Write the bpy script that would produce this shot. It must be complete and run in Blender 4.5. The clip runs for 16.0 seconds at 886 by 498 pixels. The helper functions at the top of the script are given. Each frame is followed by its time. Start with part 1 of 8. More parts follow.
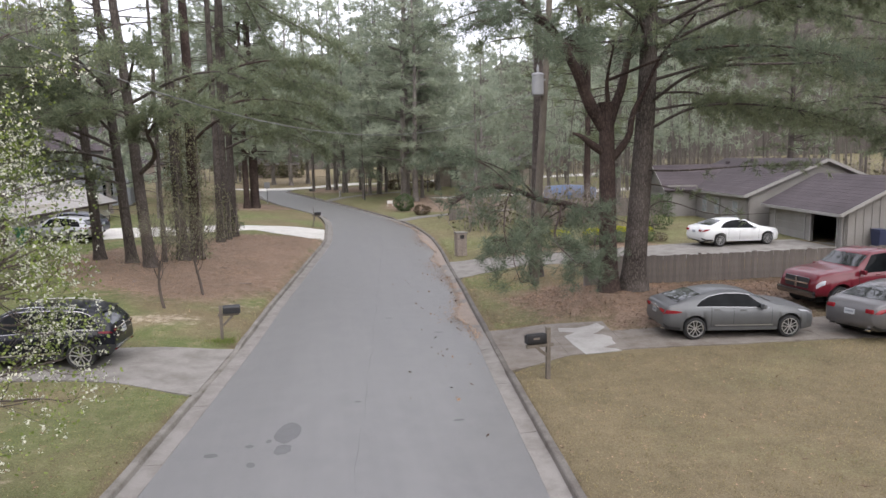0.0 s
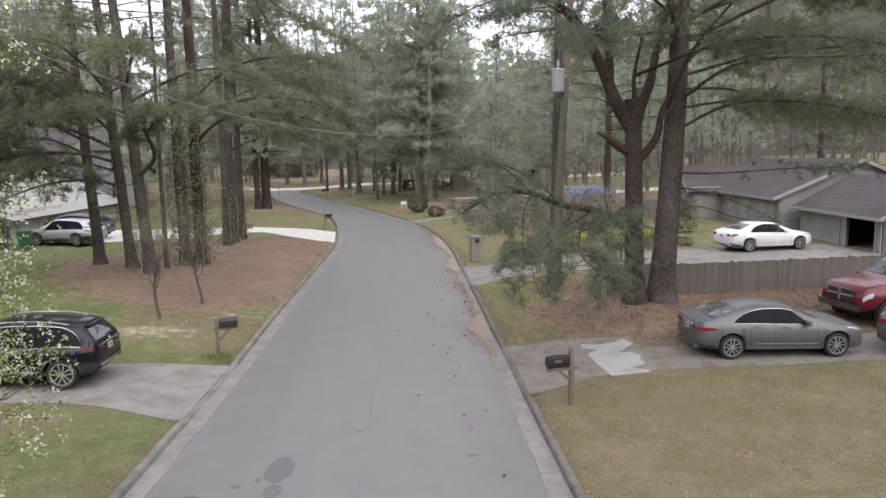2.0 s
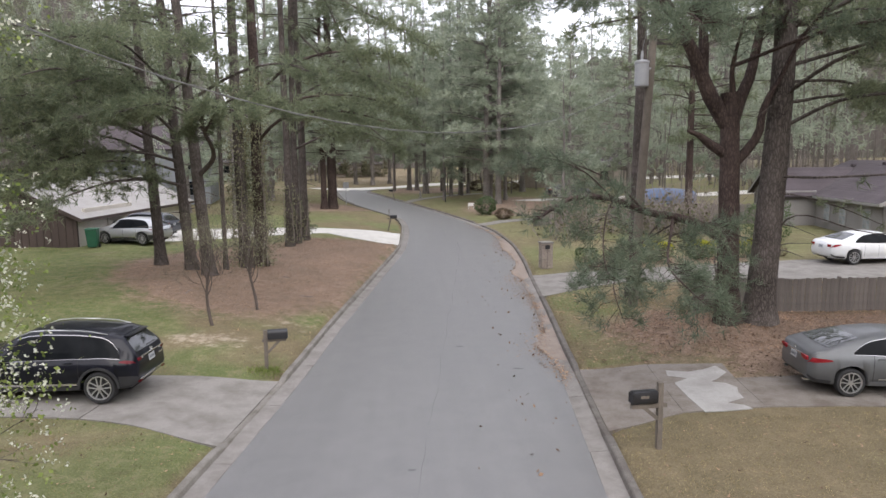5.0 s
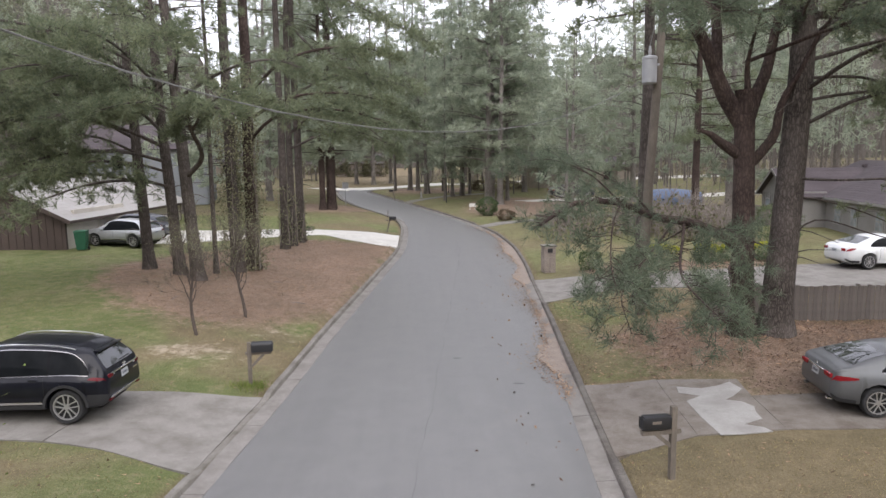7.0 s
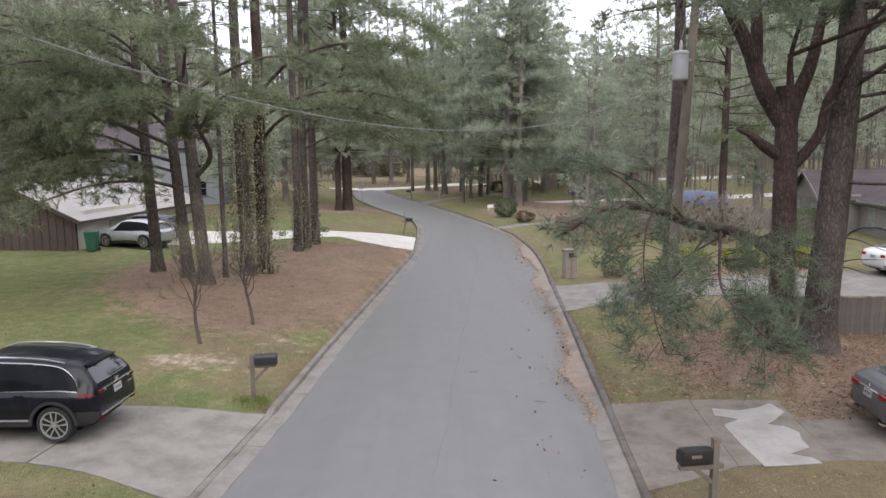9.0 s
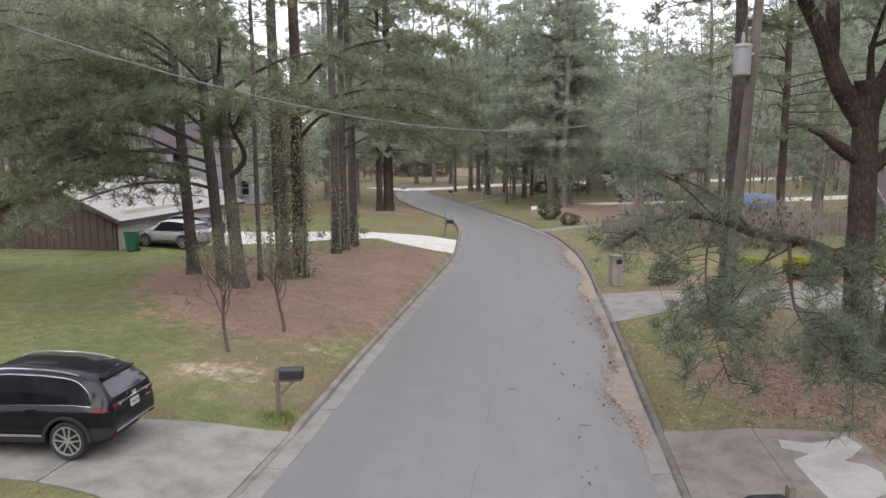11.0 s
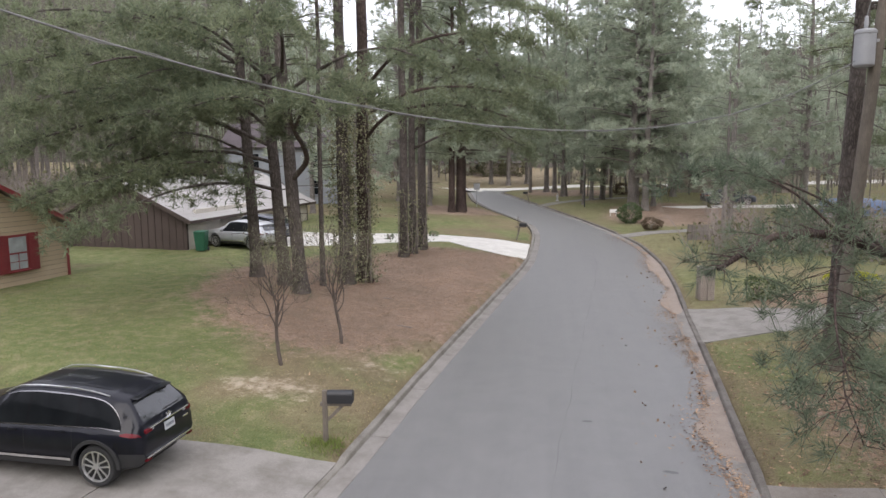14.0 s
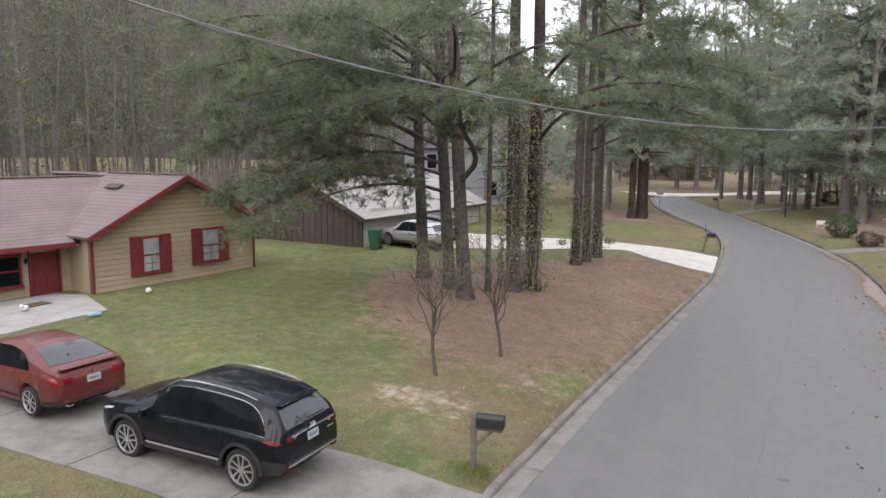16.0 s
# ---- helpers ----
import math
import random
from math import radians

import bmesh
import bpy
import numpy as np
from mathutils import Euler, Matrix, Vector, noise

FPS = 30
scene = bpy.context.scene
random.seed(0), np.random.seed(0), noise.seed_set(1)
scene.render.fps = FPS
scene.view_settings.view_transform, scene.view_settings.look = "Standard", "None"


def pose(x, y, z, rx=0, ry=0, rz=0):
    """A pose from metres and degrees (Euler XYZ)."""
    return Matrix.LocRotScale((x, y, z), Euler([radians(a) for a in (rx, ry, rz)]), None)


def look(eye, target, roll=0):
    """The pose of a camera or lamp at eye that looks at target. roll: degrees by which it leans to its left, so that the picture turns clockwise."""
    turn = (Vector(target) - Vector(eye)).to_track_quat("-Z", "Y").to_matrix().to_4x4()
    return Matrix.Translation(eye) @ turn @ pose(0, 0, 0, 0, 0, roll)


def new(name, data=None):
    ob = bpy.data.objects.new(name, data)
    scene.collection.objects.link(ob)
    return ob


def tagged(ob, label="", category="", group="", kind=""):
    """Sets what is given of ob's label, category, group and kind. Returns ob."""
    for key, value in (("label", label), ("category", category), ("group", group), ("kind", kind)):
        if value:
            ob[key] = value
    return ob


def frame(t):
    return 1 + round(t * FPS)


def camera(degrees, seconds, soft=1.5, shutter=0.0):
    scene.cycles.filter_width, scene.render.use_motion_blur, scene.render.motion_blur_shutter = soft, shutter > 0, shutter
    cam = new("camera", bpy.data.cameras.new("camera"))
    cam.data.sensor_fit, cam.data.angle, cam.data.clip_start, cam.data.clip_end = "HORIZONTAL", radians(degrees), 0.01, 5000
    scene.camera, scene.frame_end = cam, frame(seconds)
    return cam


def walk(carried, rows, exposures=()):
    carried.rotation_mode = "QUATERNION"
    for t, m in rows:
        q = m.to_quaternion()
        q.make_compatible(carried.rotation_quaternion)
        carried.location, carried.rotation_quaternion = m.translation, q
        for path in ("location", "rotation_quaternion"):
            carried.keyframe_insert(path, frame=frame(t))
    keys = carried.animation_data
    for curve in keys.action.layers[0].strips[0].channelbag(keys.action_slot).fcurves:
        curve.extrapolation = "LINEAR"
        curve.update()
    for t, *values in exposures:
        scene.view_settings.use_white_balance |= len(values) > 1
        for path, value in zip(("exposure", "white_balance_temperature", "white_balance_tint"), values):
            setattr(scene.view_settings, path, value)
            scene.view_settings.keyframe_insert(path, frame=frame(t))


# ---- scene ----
cam = camera(65.9, 16.0)
PATH = [
    (0, (-0.419, -8.707, 5.549), (-0.083, -6.754, 5.283), -1.0),
    (0.5, (-0.397, -8.332, 5.567), (-0.088, -6.374, 5.3), -1.0),
    (1, (-0.302, -7.912, 5.576), (-0.009, -5.951, 5.309), -1.0),
    (1.5, (-0.192, -7.513, 5.602), (0.101, -5.553, 5.334), -1.0),
    (2, (-0.067, -7.132, 5.623), (0.224, -5.172, 5.355), -1.0),
    (2.5, (-0.013, -6.772, 5.626), (0.254, -4.808, 5.358), -0.9),
    (3, (0.05, -6.454, 5.617), (0.26, -4.482, 5.351), -0.9),
    (3.5, (0.124, -6.159, 5.61), (0.275, -4.183, 5.346), -0.8),
    (4, (0.161, -5.855, 5.63), (0.304, -3.878, 5.364), -0.8),
    (4.2, (0.152, -5.739, 5.611), (0.27, -3.76, 5.347), -0.8),
    (6.5, (0.383, -4.445, 5.655), (0.469, -2.465, 5.389), -0.7),
    (7, (0.429, -4.158, 5.659), (0.516, -2.178, 5.393), -0.7),
    (7.5, (0.462, -3.878, 5.674), (0.542, -1.897, 5.407), -0.7),
    (8, (0.477, -3.6, 5.68), (0.532, -1.619, 5.414), -0.6),
    (10.3, (0.589, -2.258, 5.714), (0.582, -0.276, 5.448), -0.6),
    (10.5, (0.602, -2.149, 5.728), (0.53, -0.168, 5.462), -0.4),
    (11, (0.648, -1.87, 5.732), (0.557, 0.11, 5.466), -0.4),
    (11.5, (0.656, -1.572, 5.744), (0.5, 0.404, 5.477), -0.3),
    (12, (0.686, -1.309, 5.756), (0.521, 0.666, 5.489), -0.3),
    (12.5, (0.713, -1.027, 5.764), (0.482, 0.942, 5.498), -0.2),
    (13, (0.716, -0.763, 5.787), (0.479, 1.205, 5.521), -0.2),
    (13.5, (0.723, -0.476, 5.791), (0.468, 1.489, 5.524), -0.3),
    (14, (0.72, -0.207, 5.802), (0.412, 1.751, 5.535), -0.2),
    (14.5, (0.765, 0.101, 5.825), (0.426, 2.053, 5.558), -0.3),
    (15, (0.704, 0.448, 5.838), (0.301, 2.389, 5.572), -0.1),
    (15.5, (0.62, 0.774, 5.825), (0.013, 2.661, 5.56), 0.2),
    (16, (0.636, 1.132, 5.833), (-0.161, 2.947, 5.568), 0.4),
]
walk(cam, [(t, look(eye, target, roll)) for t, eye, target, roll in PATH])

# ---- world and light ----
world = bpy.data.worlds.new("overcast_sky")
world.use_nodes = True
scene.world = world
wn, wl = world.node_tree.nodes, world.node_tree.links
wn.clear()
sky = wn.new("ShaderNodeTexSky")
sky.sky_type = 'NISHITA'
sky.sun_disc = False
sky.sun_elevation, sky.sun_rotation = radians(39), radians(199)
sky.dust_density, sky.air_density, sky.ozone_density = 2.0, 1.0, 1.0
# a closed cloud layer in front of most of the blue
grey = wn.new("ShaderNodeMix")
grey.data_type = 'RGBA'
grey.inputs["Factor"].default_value = 0.8
grey.inputs[7].default_value = (9.7, 9.6, 10.75, 1)
wbg = wn.new("ShaderNodeBackground")
wbg.inputs["Strength"].default_value = 0.10
wout = wn.new("ShaderNodeOutputWorld")
wl.new(sky.outputs[0], grey.inputs[6])
wl.new(grey.outputs[2], wbg.inputs["Color"])
wl.new(wbg.outputs[0], wout.inputs["Surface"])

sun_data = bpy.data.lights.new("sun", 'SUN')
sun_data.energy, sun_data.angle, sun_data.color = 1.15, radians(75), (1.0, 0.955, 0.91)
sun = new("sun", sun_data)
# the veiled sun stands behind the camera, a little to its right
sun.matrix_world = look((0, 0, 0), (-0.28, 0.80, -0.68))
scene.view_settings.exposure = 1.09

# ---- materials ----


def material(name, rough=0.8, metal=0.0):
    m = bpy.data.materials.new(name)
    m.use_nodes = True
    b = m.node_tree.nodes["Principled BSDF"]
    b.inputs["Roughness"].default_value = rough
    b.inputs["Metallic"].default_value = metal
    return m, m.node_tree.nodes, m.node_tree.links, b


def noise_node(n, l, scale, detail=4.0, rough=0.55, coord="Object", stretch=None):
    tc = n.new("ShaderNodeTexCoord")
    tex = n.new("ShaderNodeTexNoise")
    tex.inputs["Scale"].default_value = scale
    tex.inputs["Detail"].default_value = detail
    tex.inputs["Roughness"].default_value = rough
    if stretch:
        mp = n.new("ShaderNodeMapping")
        mp.inputs["Scale"].default_value = stretch
        l.new(tc.outputs[coord], mp.inputs["Vector"])
        l.new(mp.outputs[0], tex.inputs["Vector"])
    else:
        l.new(tc.outputs[coord], tex.inputs["Vector"])
    return tex.outputs["Fac"]


def ramp(n, l, fac, stops):
    r = n.new("ShaderNodeValToRGB")
    els = r.color_ramp.elements
    while len(els) < len(stops):
        els.new(0.5)
    for e, (p, c) in zip(els, stops):
        e.position, e.color = p, (*c, 1)
    l.new(fac, r.inputs["Fac"])
    return r.outputs["Color"]


def mix(n, l, fac, a, b, mode='MIX'):
    x = n.new("ShaderNodeMix")
    x.data_type, x.blend_type = 'RGBA', mode
    for sock, v in ((x.inputs["Factor"], fac), (x.inputs[6], a), (x.inputs[7], b)):
        if isinstance(v, (int, float)):
            sock.default_value = v
        elif isinstance(v, tuple):
            sock.default_value = (*v, 1)
        else:
            l.new(v, sock)
    return x.outputs[2]


def bump_to(n, l, b, height, strength=0.3, dist=0.02):
    bp = n.new("ShaderNodeBump")
    bp.inputs["Strength"].default_value = strength
    bp.inputs["Distance"].default_value = dist
    l.new(height, bp.inputs["Height"])
    l.new(bp.outputs[0], b.inputs["Normal"])


def surface(name, dark, light, fine=40.0, coarse=1.5, rough=0.8, bump=0.3, stretch=None, metal=0.0, vary=0.0, spec=0.5):
    """A two-scale mottled surface between two colours."""
    m, n, l, b = material(name, rough, metal)
    f = noise_node(n, l, fine, 5, 0.6, stretch=stretch)
    c = noise_node(n, l, coarse, 3, 0.5)
    col = mix(n, l, 0.45, ramp(n, l, f, [(0.3, dark), (0.7, light)]), ramp(n, l, c, [(0.3, dark), (0.7, light)]))
    if vary:
        oi = n.new("ShaderNodeObjectInfo")
        hv = n.new("ShaderNodeHueSaturation")
        mr = n.new("ShaderNodeMapRange")
        mr.inputs["To Min"].default_value, mr.inputs["To Max"].default_value = 1 - vary, 1 + vary
        l.new(oi.outputs["Random"], mr.inputs["Value"])
        l.new(mr.outputs[0], hv.inputs["Value"])
        l.new(col, hv.inputs["Color"])
        col = hv.outputs[0]
    l.new(col, b.inputs["Base Color"])
    b.inputs["Specular IOR Level"].default_value = spec
    bump_to(n, l, b, f, bump, 0.01)
    return m


def island_surface(name, a, c, rough=0.7, trans=0.0):
    """Small scattered pieces, each with a tint of its own."""
    m, n, l, b = material(name, rough)
    gm = n.new("ShaderNodeNewGeometry")
    col = ramp(n, l, gm.outputs["Random Per Island"], [(0.0, a), (1.0, c)])
    big = noise_node(n, l, 0.35, 3, 0.6)
    col = mix(n, l, 1.0, col, ramp(n, l, big, [(0.3, (0.72, 0.74, 0.72)), (0.7, (1.15, 1.12, 1.05))]), 'MULTIPLY')
    l.new(col, b.inputs["Base Color"])
    b.inputs["Specular IOR Level"].default_value = 0.2
    if trans:
        out = n["Material Output"]
        tr = n.new("ShaderNodeBsdfTranslucent")
        ms = n.new("ShaderNodeMixShader")
        ms.inputs[0].default_value = trans
        l.new(col, tr.inputs["Color"])
        l.new(b.outputs[0], ms.inputs[1])
        l.new(tr.outputs[0], ms.inputs[2])
        l.new(ms.outputs[0], out.inputs["Surface"])
    return m


def paint(name, colour, rough=0.25, coat=0.6, flake=0.0, spec=0.3):
    m, n, l, b = material(name, rough, flake)
    d = noise_node(n, l, 3.0, 4, 0.6)
    l.new(mix(n, l, 0.35, colour, ramp(n, l, d, [(0.35, tuple(v * 0.85 for v in colour)), (0.7, tuple(min(1, v * 1.12 + 0.01) for v in colour))])), b.inputs["Base Color"])
    b.inputs["Coat Weight"].default_value = coat
    b.inputs["Specular IOR Level"].default_value = spec
    b.inputs["Coat Roughness"].default_value = 0.04
    return m


def plain(name, colour, rough=0.5, metal=0.0):
    return surface(name, tuple(v * 0.88 for v in colour), tuple(min(1, v * 1.1) for v in colour), 60, 4, rough, 0.05, None, metal)


def ground_material():
    m, n, l, b = material("lawn_soil_and_straw", 0.95)
    b.inputs["Specular IOR Level"].default_value = 0.15
    at = n.new("ShaderNodeAttribute")
    at.attribute_name = "cover"
    sp = n.new("ShaderNodeSeparateColor")
    l.new(at.outputs["Color"], sp.inputs[0])
    fine = noise_node(n, l, 26, 6, 0.7)
    mid = noise_node(n, l, 2.4, 6, 0.72)
    big = noise_node(n, l, 0.45, 4, 0.6)
    tan = mix(n, l, 0.5, ramp(n, l, fine, [(0.30, (0.077, 0.060, 0.037)), (0.5, (0.194, 0.157, 0.098)), (0.72, (0.371, 0.319, 0.210))]),
              ramp(n, l, mid, [(0.3, (0.118, 0.101, 0.058)), (0.7, (0.253, 0.206, 0.132))]))
    green = mix(n, l, 0.5, ramp(n, l, fine, [(0.30, (0.055, 0.072, 0.029)), (0.5, (0.144, 0.169, 0.071)), (0.72, (0.309, 0.307, 0.171))]),
                ramp(n, l, mid, [(0.33, (0.070, 0.114, 0.032)), (0.5, (0.150, 0.167, 0.071)), (0.64, (0.284, 0.240, 0.153))]))
    straw = mix(n, l, 0.5, ramp(n, l, fine, [(0.31, (0.085, 0.06, 0.048)), (0.5, (0.252, 0.172, 0.130)), (0.7, (0.52, 0.415, 0.325))]),
                ramp(n, l, mid, [(0.3, (0.16, 0.122, 0.092)), (0.7, (0.35, 0.275, 0.218))]))
    dirt = ramp(n, l, mid, [(0.3, (0.26, 0.215, 0.155)), (0.7, (0.42, 0.36, 0.28))])

    def edge(chan, amount=0.9):
        a1 = n.new("ShaderNodeMath"); a1.operation = 'MULTIPLY_ADD'
        l.new(mid, a1.inputs[0]); a1.inputs[1].default_value = amount; a1.inputs[2].default_value = -amount / 2
        a2 = n.new("ShaderNodeMath"); a2.operation = 'MULTIPLY_ADD'
        l.new(fine, a2.inputs[0]); a2.inputs[1].default_value = 0.4; a2.inputs[2].default_value = -0.2
        a3 = n.new("ShaderNodeMath"); l.new(a1.outputs[0], a3.inputs[0]); l.new(a2.outputs[0], a3.inputs[1])
        a4 = n.new("ShaderNodeMath"); l.new(a3.outputs[0], a4.inputs[0]); l.new(sp.outputs[chan], a4.inputs[1])
        mr = n.new("ShaderNodeMapRange"); mr.interpolation_type = 'SMOOTHSTEP'
        mr.inputs["From Min"].default_value, mr.inputs["From Max"].default_value = 0.25, 0.75
        l.new(a4.outputs[0], mr.inputs["Value"])
        return mr.outputs[0]
    col = mix(n, l, edge(1), tan, green)
    col = mix(n, l, edge(0, 1.5), col, straw)
    col = mix(n, l, edge(2, 1.7), col, dirt)
    col = mix(n, l, 0.5, col, mix(n, l, 1.0, col, ramp(n, l, big, [(0.3, (0.7, 0.72, 0.66)), (0.7, (1.25, 1.2, 1.15))]), 'MULTIPLY'))
    l.new(col, b.inputs["Base Color"])
    bump_to(n, l, b, fine, 0.9, 0.05)
    return m


def asphalt_material():
    m, n, l, b = material("weathered_asphalt", 0.85)
    fine = noise_node(n, l, 140, 3, 0.7)
    mid = noise_node(n, l, 1.3, 5, 0.65)
    streak = noise_node(n, l, 1.0, 5, 0.65, stretch=(1.7, 0.06, 1))
    col = mix(n, l, 0.4, ramp(n, l, fine, [(0.3, (0.092, 0.090, 0.088)), (0.7, (0.166, 0.162, 0.158))]), ramp(n, l, streak, [(0.32, (0.077, 0.076, 0.074)), (0.68, (0.171, 0.167, 0.160))]))
    col = mix(n, l, 0.5, col, ramp(n, l, mid, [(0.25, (0.098, 0.097, 0.095)), (0.75, (0.158, 0.154, 0.147))]))
    l.new(col, b.inputs["Base Color"])
    b.inputs["Specular IOR Level"].default_value = 1.0
    b.inputs["Roughness"].default_value = 0.5
    b.inputs["Sheen Weight"].default_value = 0.26
    b.inputs["Sheen Roughness"].default_value = 0.3
    b.inputs["Sheen Tint"].default_value = (1.0, 0.985, 0.96, 1)
    bump_to(n, l, b, fine, 0.35, 0.006)
    return m


def concrete_material(name, dark, light, stain):
    m, n, l, b = material(name, 0.9)
    fine = noise_node(n, l, 70, 4, 0.7)
    mid = noise_node(n, l, 1.6, 6, 0.7)
    col = ramp(n, l, fine, [(0.3, dark), (0.7, light)])
    col = mix(n, l, ramp(n, l, mid, [(0.42, (0, 0, 0)), (0.68, (0.75, 0.75, 0.75))]), col, stain)
    l.new(col, b.inputs["Base Color"])
    b.inputs["Specular IOR Level"].default_value = 0.3
    bump_to(n, l, b, fine, 0.3, 0.006)
    return m


def bark_material(name, dark, mid_c, light):
    m, n, l, b = material(name, 0.95)
    tc = n.new("ShaderNodeTexCoord")
    mp = n.new("ShaderNodeMapping"); mp.inputs["Scale"].default_value = (15, 15, 4.2)
    warp = n.new("ShaderNodeTexNoise"); warp.inputs["Scale"].default_value = 4.0; warp.inputs["Detail"].default_value = 4.0
    l.new(tc.outputs["Object"], warp.inputs["Vector"])
    wm = n.new("ShaderNodeVectorMath"); wm.operation = 'MULTIPLY_ADD'
    l.new(warp.outputs["Color"], wm.inputs[0]); wm.inputs[1].default_value = (0.16, 0.16, 0.4)
    l.new(tc.outputs["Object"], wm.inputs[2])
    l.new(wm.outputs[0], mp.inputs["Vector"])
    v = n.new("ShaderNodeTexVoronoi"); v.feature = 'DISTANCE_TO_EDGE'; v.inputs["Scale"].default_value = 1.0
    l.new(mp.outputs[0], v.inputs["Vector"])
    big = noise_node(n, l, 1.1, 4, 0.6)
    plates = ramp(n, l, v.outputs["Distance"], [(0.02, dark), (0.12, mid_c), (0.45, light)])
    col = mix(n, l, 0.45, plates, ramp(n, l, big, [(0.3, dark), (0.7, light)]))
    l.new(col, b.inputs["Base Color"])
    b.inputs["Specular IOR Level"].default_value = 0.15
    bump_to(n, l, b, v.outputs["Distance"], 0.9, 0.05)
    return m


def glass_material(name, tint, spec=0.28):
    m, n, l, b = material(name, 0.04)
    f = noise_node(n, l, 2.5, 3, 0.5)
    l.new(ramp(n, l, f, [(0.3, tint), (0.7, tuple(v * 1.5 + 0.004 for v in tint))]), b.inputs["Base Color"])
    b.inputs["IOR"].default_value = 1.52
    b.inputs["Specular IOR Level"].default_value = spec
    return m


def far_woods_material():
    """Distant woods: upright brown stems, grey twigs and soft green crowns."""
    m, n, l, b = material("distant_woods", 1.0)
    stems = noise_node(n, l, 0.9, 5, 0.7, stretch=(1, 1, 0.05))
    twigs = noise_node(n, l, 1.6, 6, 0.75, stretch=(1, 1, 0.5))
    clump = noise_node(n, l, 0.16, 5, 0.65)
    bare = mix(n, l, 0.5, ramp(n, l, stems, [(0.36, (0.035, 0.030, 0.027)), (0.5, (0.095, 0.084, 0.074)), (0.62, (0.139, 0.125, 0.112))]), ramp(n, l, twigs, [(0.3, (0.051, 0.044, 0.040)), (0.7, (0.158, 0.143, 0.128))]))
    leafy = ramp(n, l, twigs, [(0.3, (0.044, 0.054, 0.038)), (0.7, (0.171, 0.187, 0.139))])
    l.new(mix(n, l, ramp(n, l, clump, [(0.45, (0, 0, 0)), (0.6, (0.539, 0.539, 0.539))]), bare, leafy), b.inputs["Base Color"])
    b.inputs["Specular IOR Level"].default_value = 0.0
    return m


M = {}
M["ground"] = ground_material()
M["asphalt"] = asphalt_material()
M["concrete"] = concrete_material("aged_concrete", (0.18, 0.168, 0.152), (0.285, 0.268, 0.244), (0.13, 0.117, 0.10))
M["drive_dirty"] = concrete_material("soiled_drive_concrete", (0.15, 0.133, 0.115), (0.26, 0.236, 0.208), (0.105, 0.082, 0.064))
M["kerb"] = concrete_material("dirty_kerb_concrete", (0.10, 0.09, 0.079), (0.20, 0.185, 0.167), (0.06, 0.049, 0.04))
M["kerb_pale"] = concrete_material("weathered_kerb_concrete", (0.15, 0.14, 0.122), (0.27, 0.252, 0.225), (0.085, 0.075, 0.058))
M["gutter"] = concrete_material("worn_gutter_concrete", (0.178, 0.166, 0.152), (0.275, 0.258, 0.237), (0.135, 0.12, 0.105))
M["pale_concrete"] = concrete_material("pale_new_concrete", (0.52, 0.50, 0.46), (0.68, 0.66, 0.61), (0.44, 0.42, 0.38))
M["patch_concrete"] = concrete_material("grey_patch_concrete", (0.29, 0.28, 0.265), (0.41, 0.40, 0.38), (0.235, 0.222, 0.205))
M["stain"] = surface("oil_stain", (0.09, 0.089, 0.089), (0.135, 0.134, 0.134), 30, 3, 0.6, 0.1)
M["seam"] = surface("road_seam_tar", (0.105, 0.103, 0.102), (0.15, 0.148, 0.146), 30, 3, 0.7, 0.1)
M["joint"] = plain("dark_joint", (0.05, 0.045, 0.04), 0.95)
M["bark_red"] = bark_material("red_brown_pine_bark", (0.022, 0.016, 0.0145), (0.056, 0.04, 0.035), (0.125, 0.092, 0.08))
M["bark_grey"] = bark_material("grey_pine_bark", (0.028, 0.023, 0.02), (0.082, 0.069, 0.061), (0.185, 0.16, 0.144))
# paler copy of the pine bark, with distance haze put into the colour
M["bark_hazed"] = bark_material("haze_paled_pine_bark", (0.10, 0.09, 0.082), (0.20, 0.178, 0.163), (0.33, 0.298, 0.275))
M["twig_dark"] = surface("dark_sapling_bark", (0.05, 0.038, 0.032), (0.13, 0.105, 0.088), 20, 2, 0.95, 0.2)
M["twig"] = surface("grey_brown_twigs", (0.15, 0.125, 0.11), (0.31, 0.27, 0.238), 20, 2, 0.95, 0.2)
M["trunk_woods"] = surface("woodland_trunk_bark", (0.075, 0.064, 0.058), (0.20, 0.175, 0.157), 20, 2, 0.95, 0.2)
M["needles"] = island_surface("pine_needles", (0.14, 0.17, 0.11), (0.28, 0.315, 0.205), 0.65, 0.5)
# pine needles lightened for far trees: the haze is mixed into their green
M["needles_hazed"] = island_surface("haze_paled_pine_needles", (0.31, 0.355, 0.28), (0.49, 0.535, 0.44), 0.75, 0.62)
M["needles_blue"] = island_surface("dark_blue_green_pine_needles", (0.095, 0.125, 0.09), (0.215, 0.255, 0.185), 0.65, 0.45)
M["needles_woods"] = island_surface("shaded_pine_needles", (0.15, 0.168, 0.115), (0.30, 0.315, 0.225), 0.75, 0.5)
M["ivy"] = island_surface("ivy_leaves", (0.12, 0.125, 0.075), (0.34, 0.335, 0.22), 0.5, 0.2)
M["leaf_green"] = island_surface("fresh_leaves", (0.12, 0.17, 0.04), (0.30, 0.36, 0.11), 0.5, 0.3)
M["blossom"] = island_surface("white_blossom", (0.55, 0.56, 0.46), (0.80, 0.80, 0.72), 0.6, 0.3)
M["hedge_yellow"] = island_surface("yellow_green_hedge_leaves", (0.28, 0.30, 0.03), (0.58, 0.58, 0.07), 0.5, 0.3)
M["hedge_green"] = island_surface("dark_shrub_leaves", (0.05, 0.083, 0.038), (0.13, 0.172, 0.08), 0.5, 0.2)
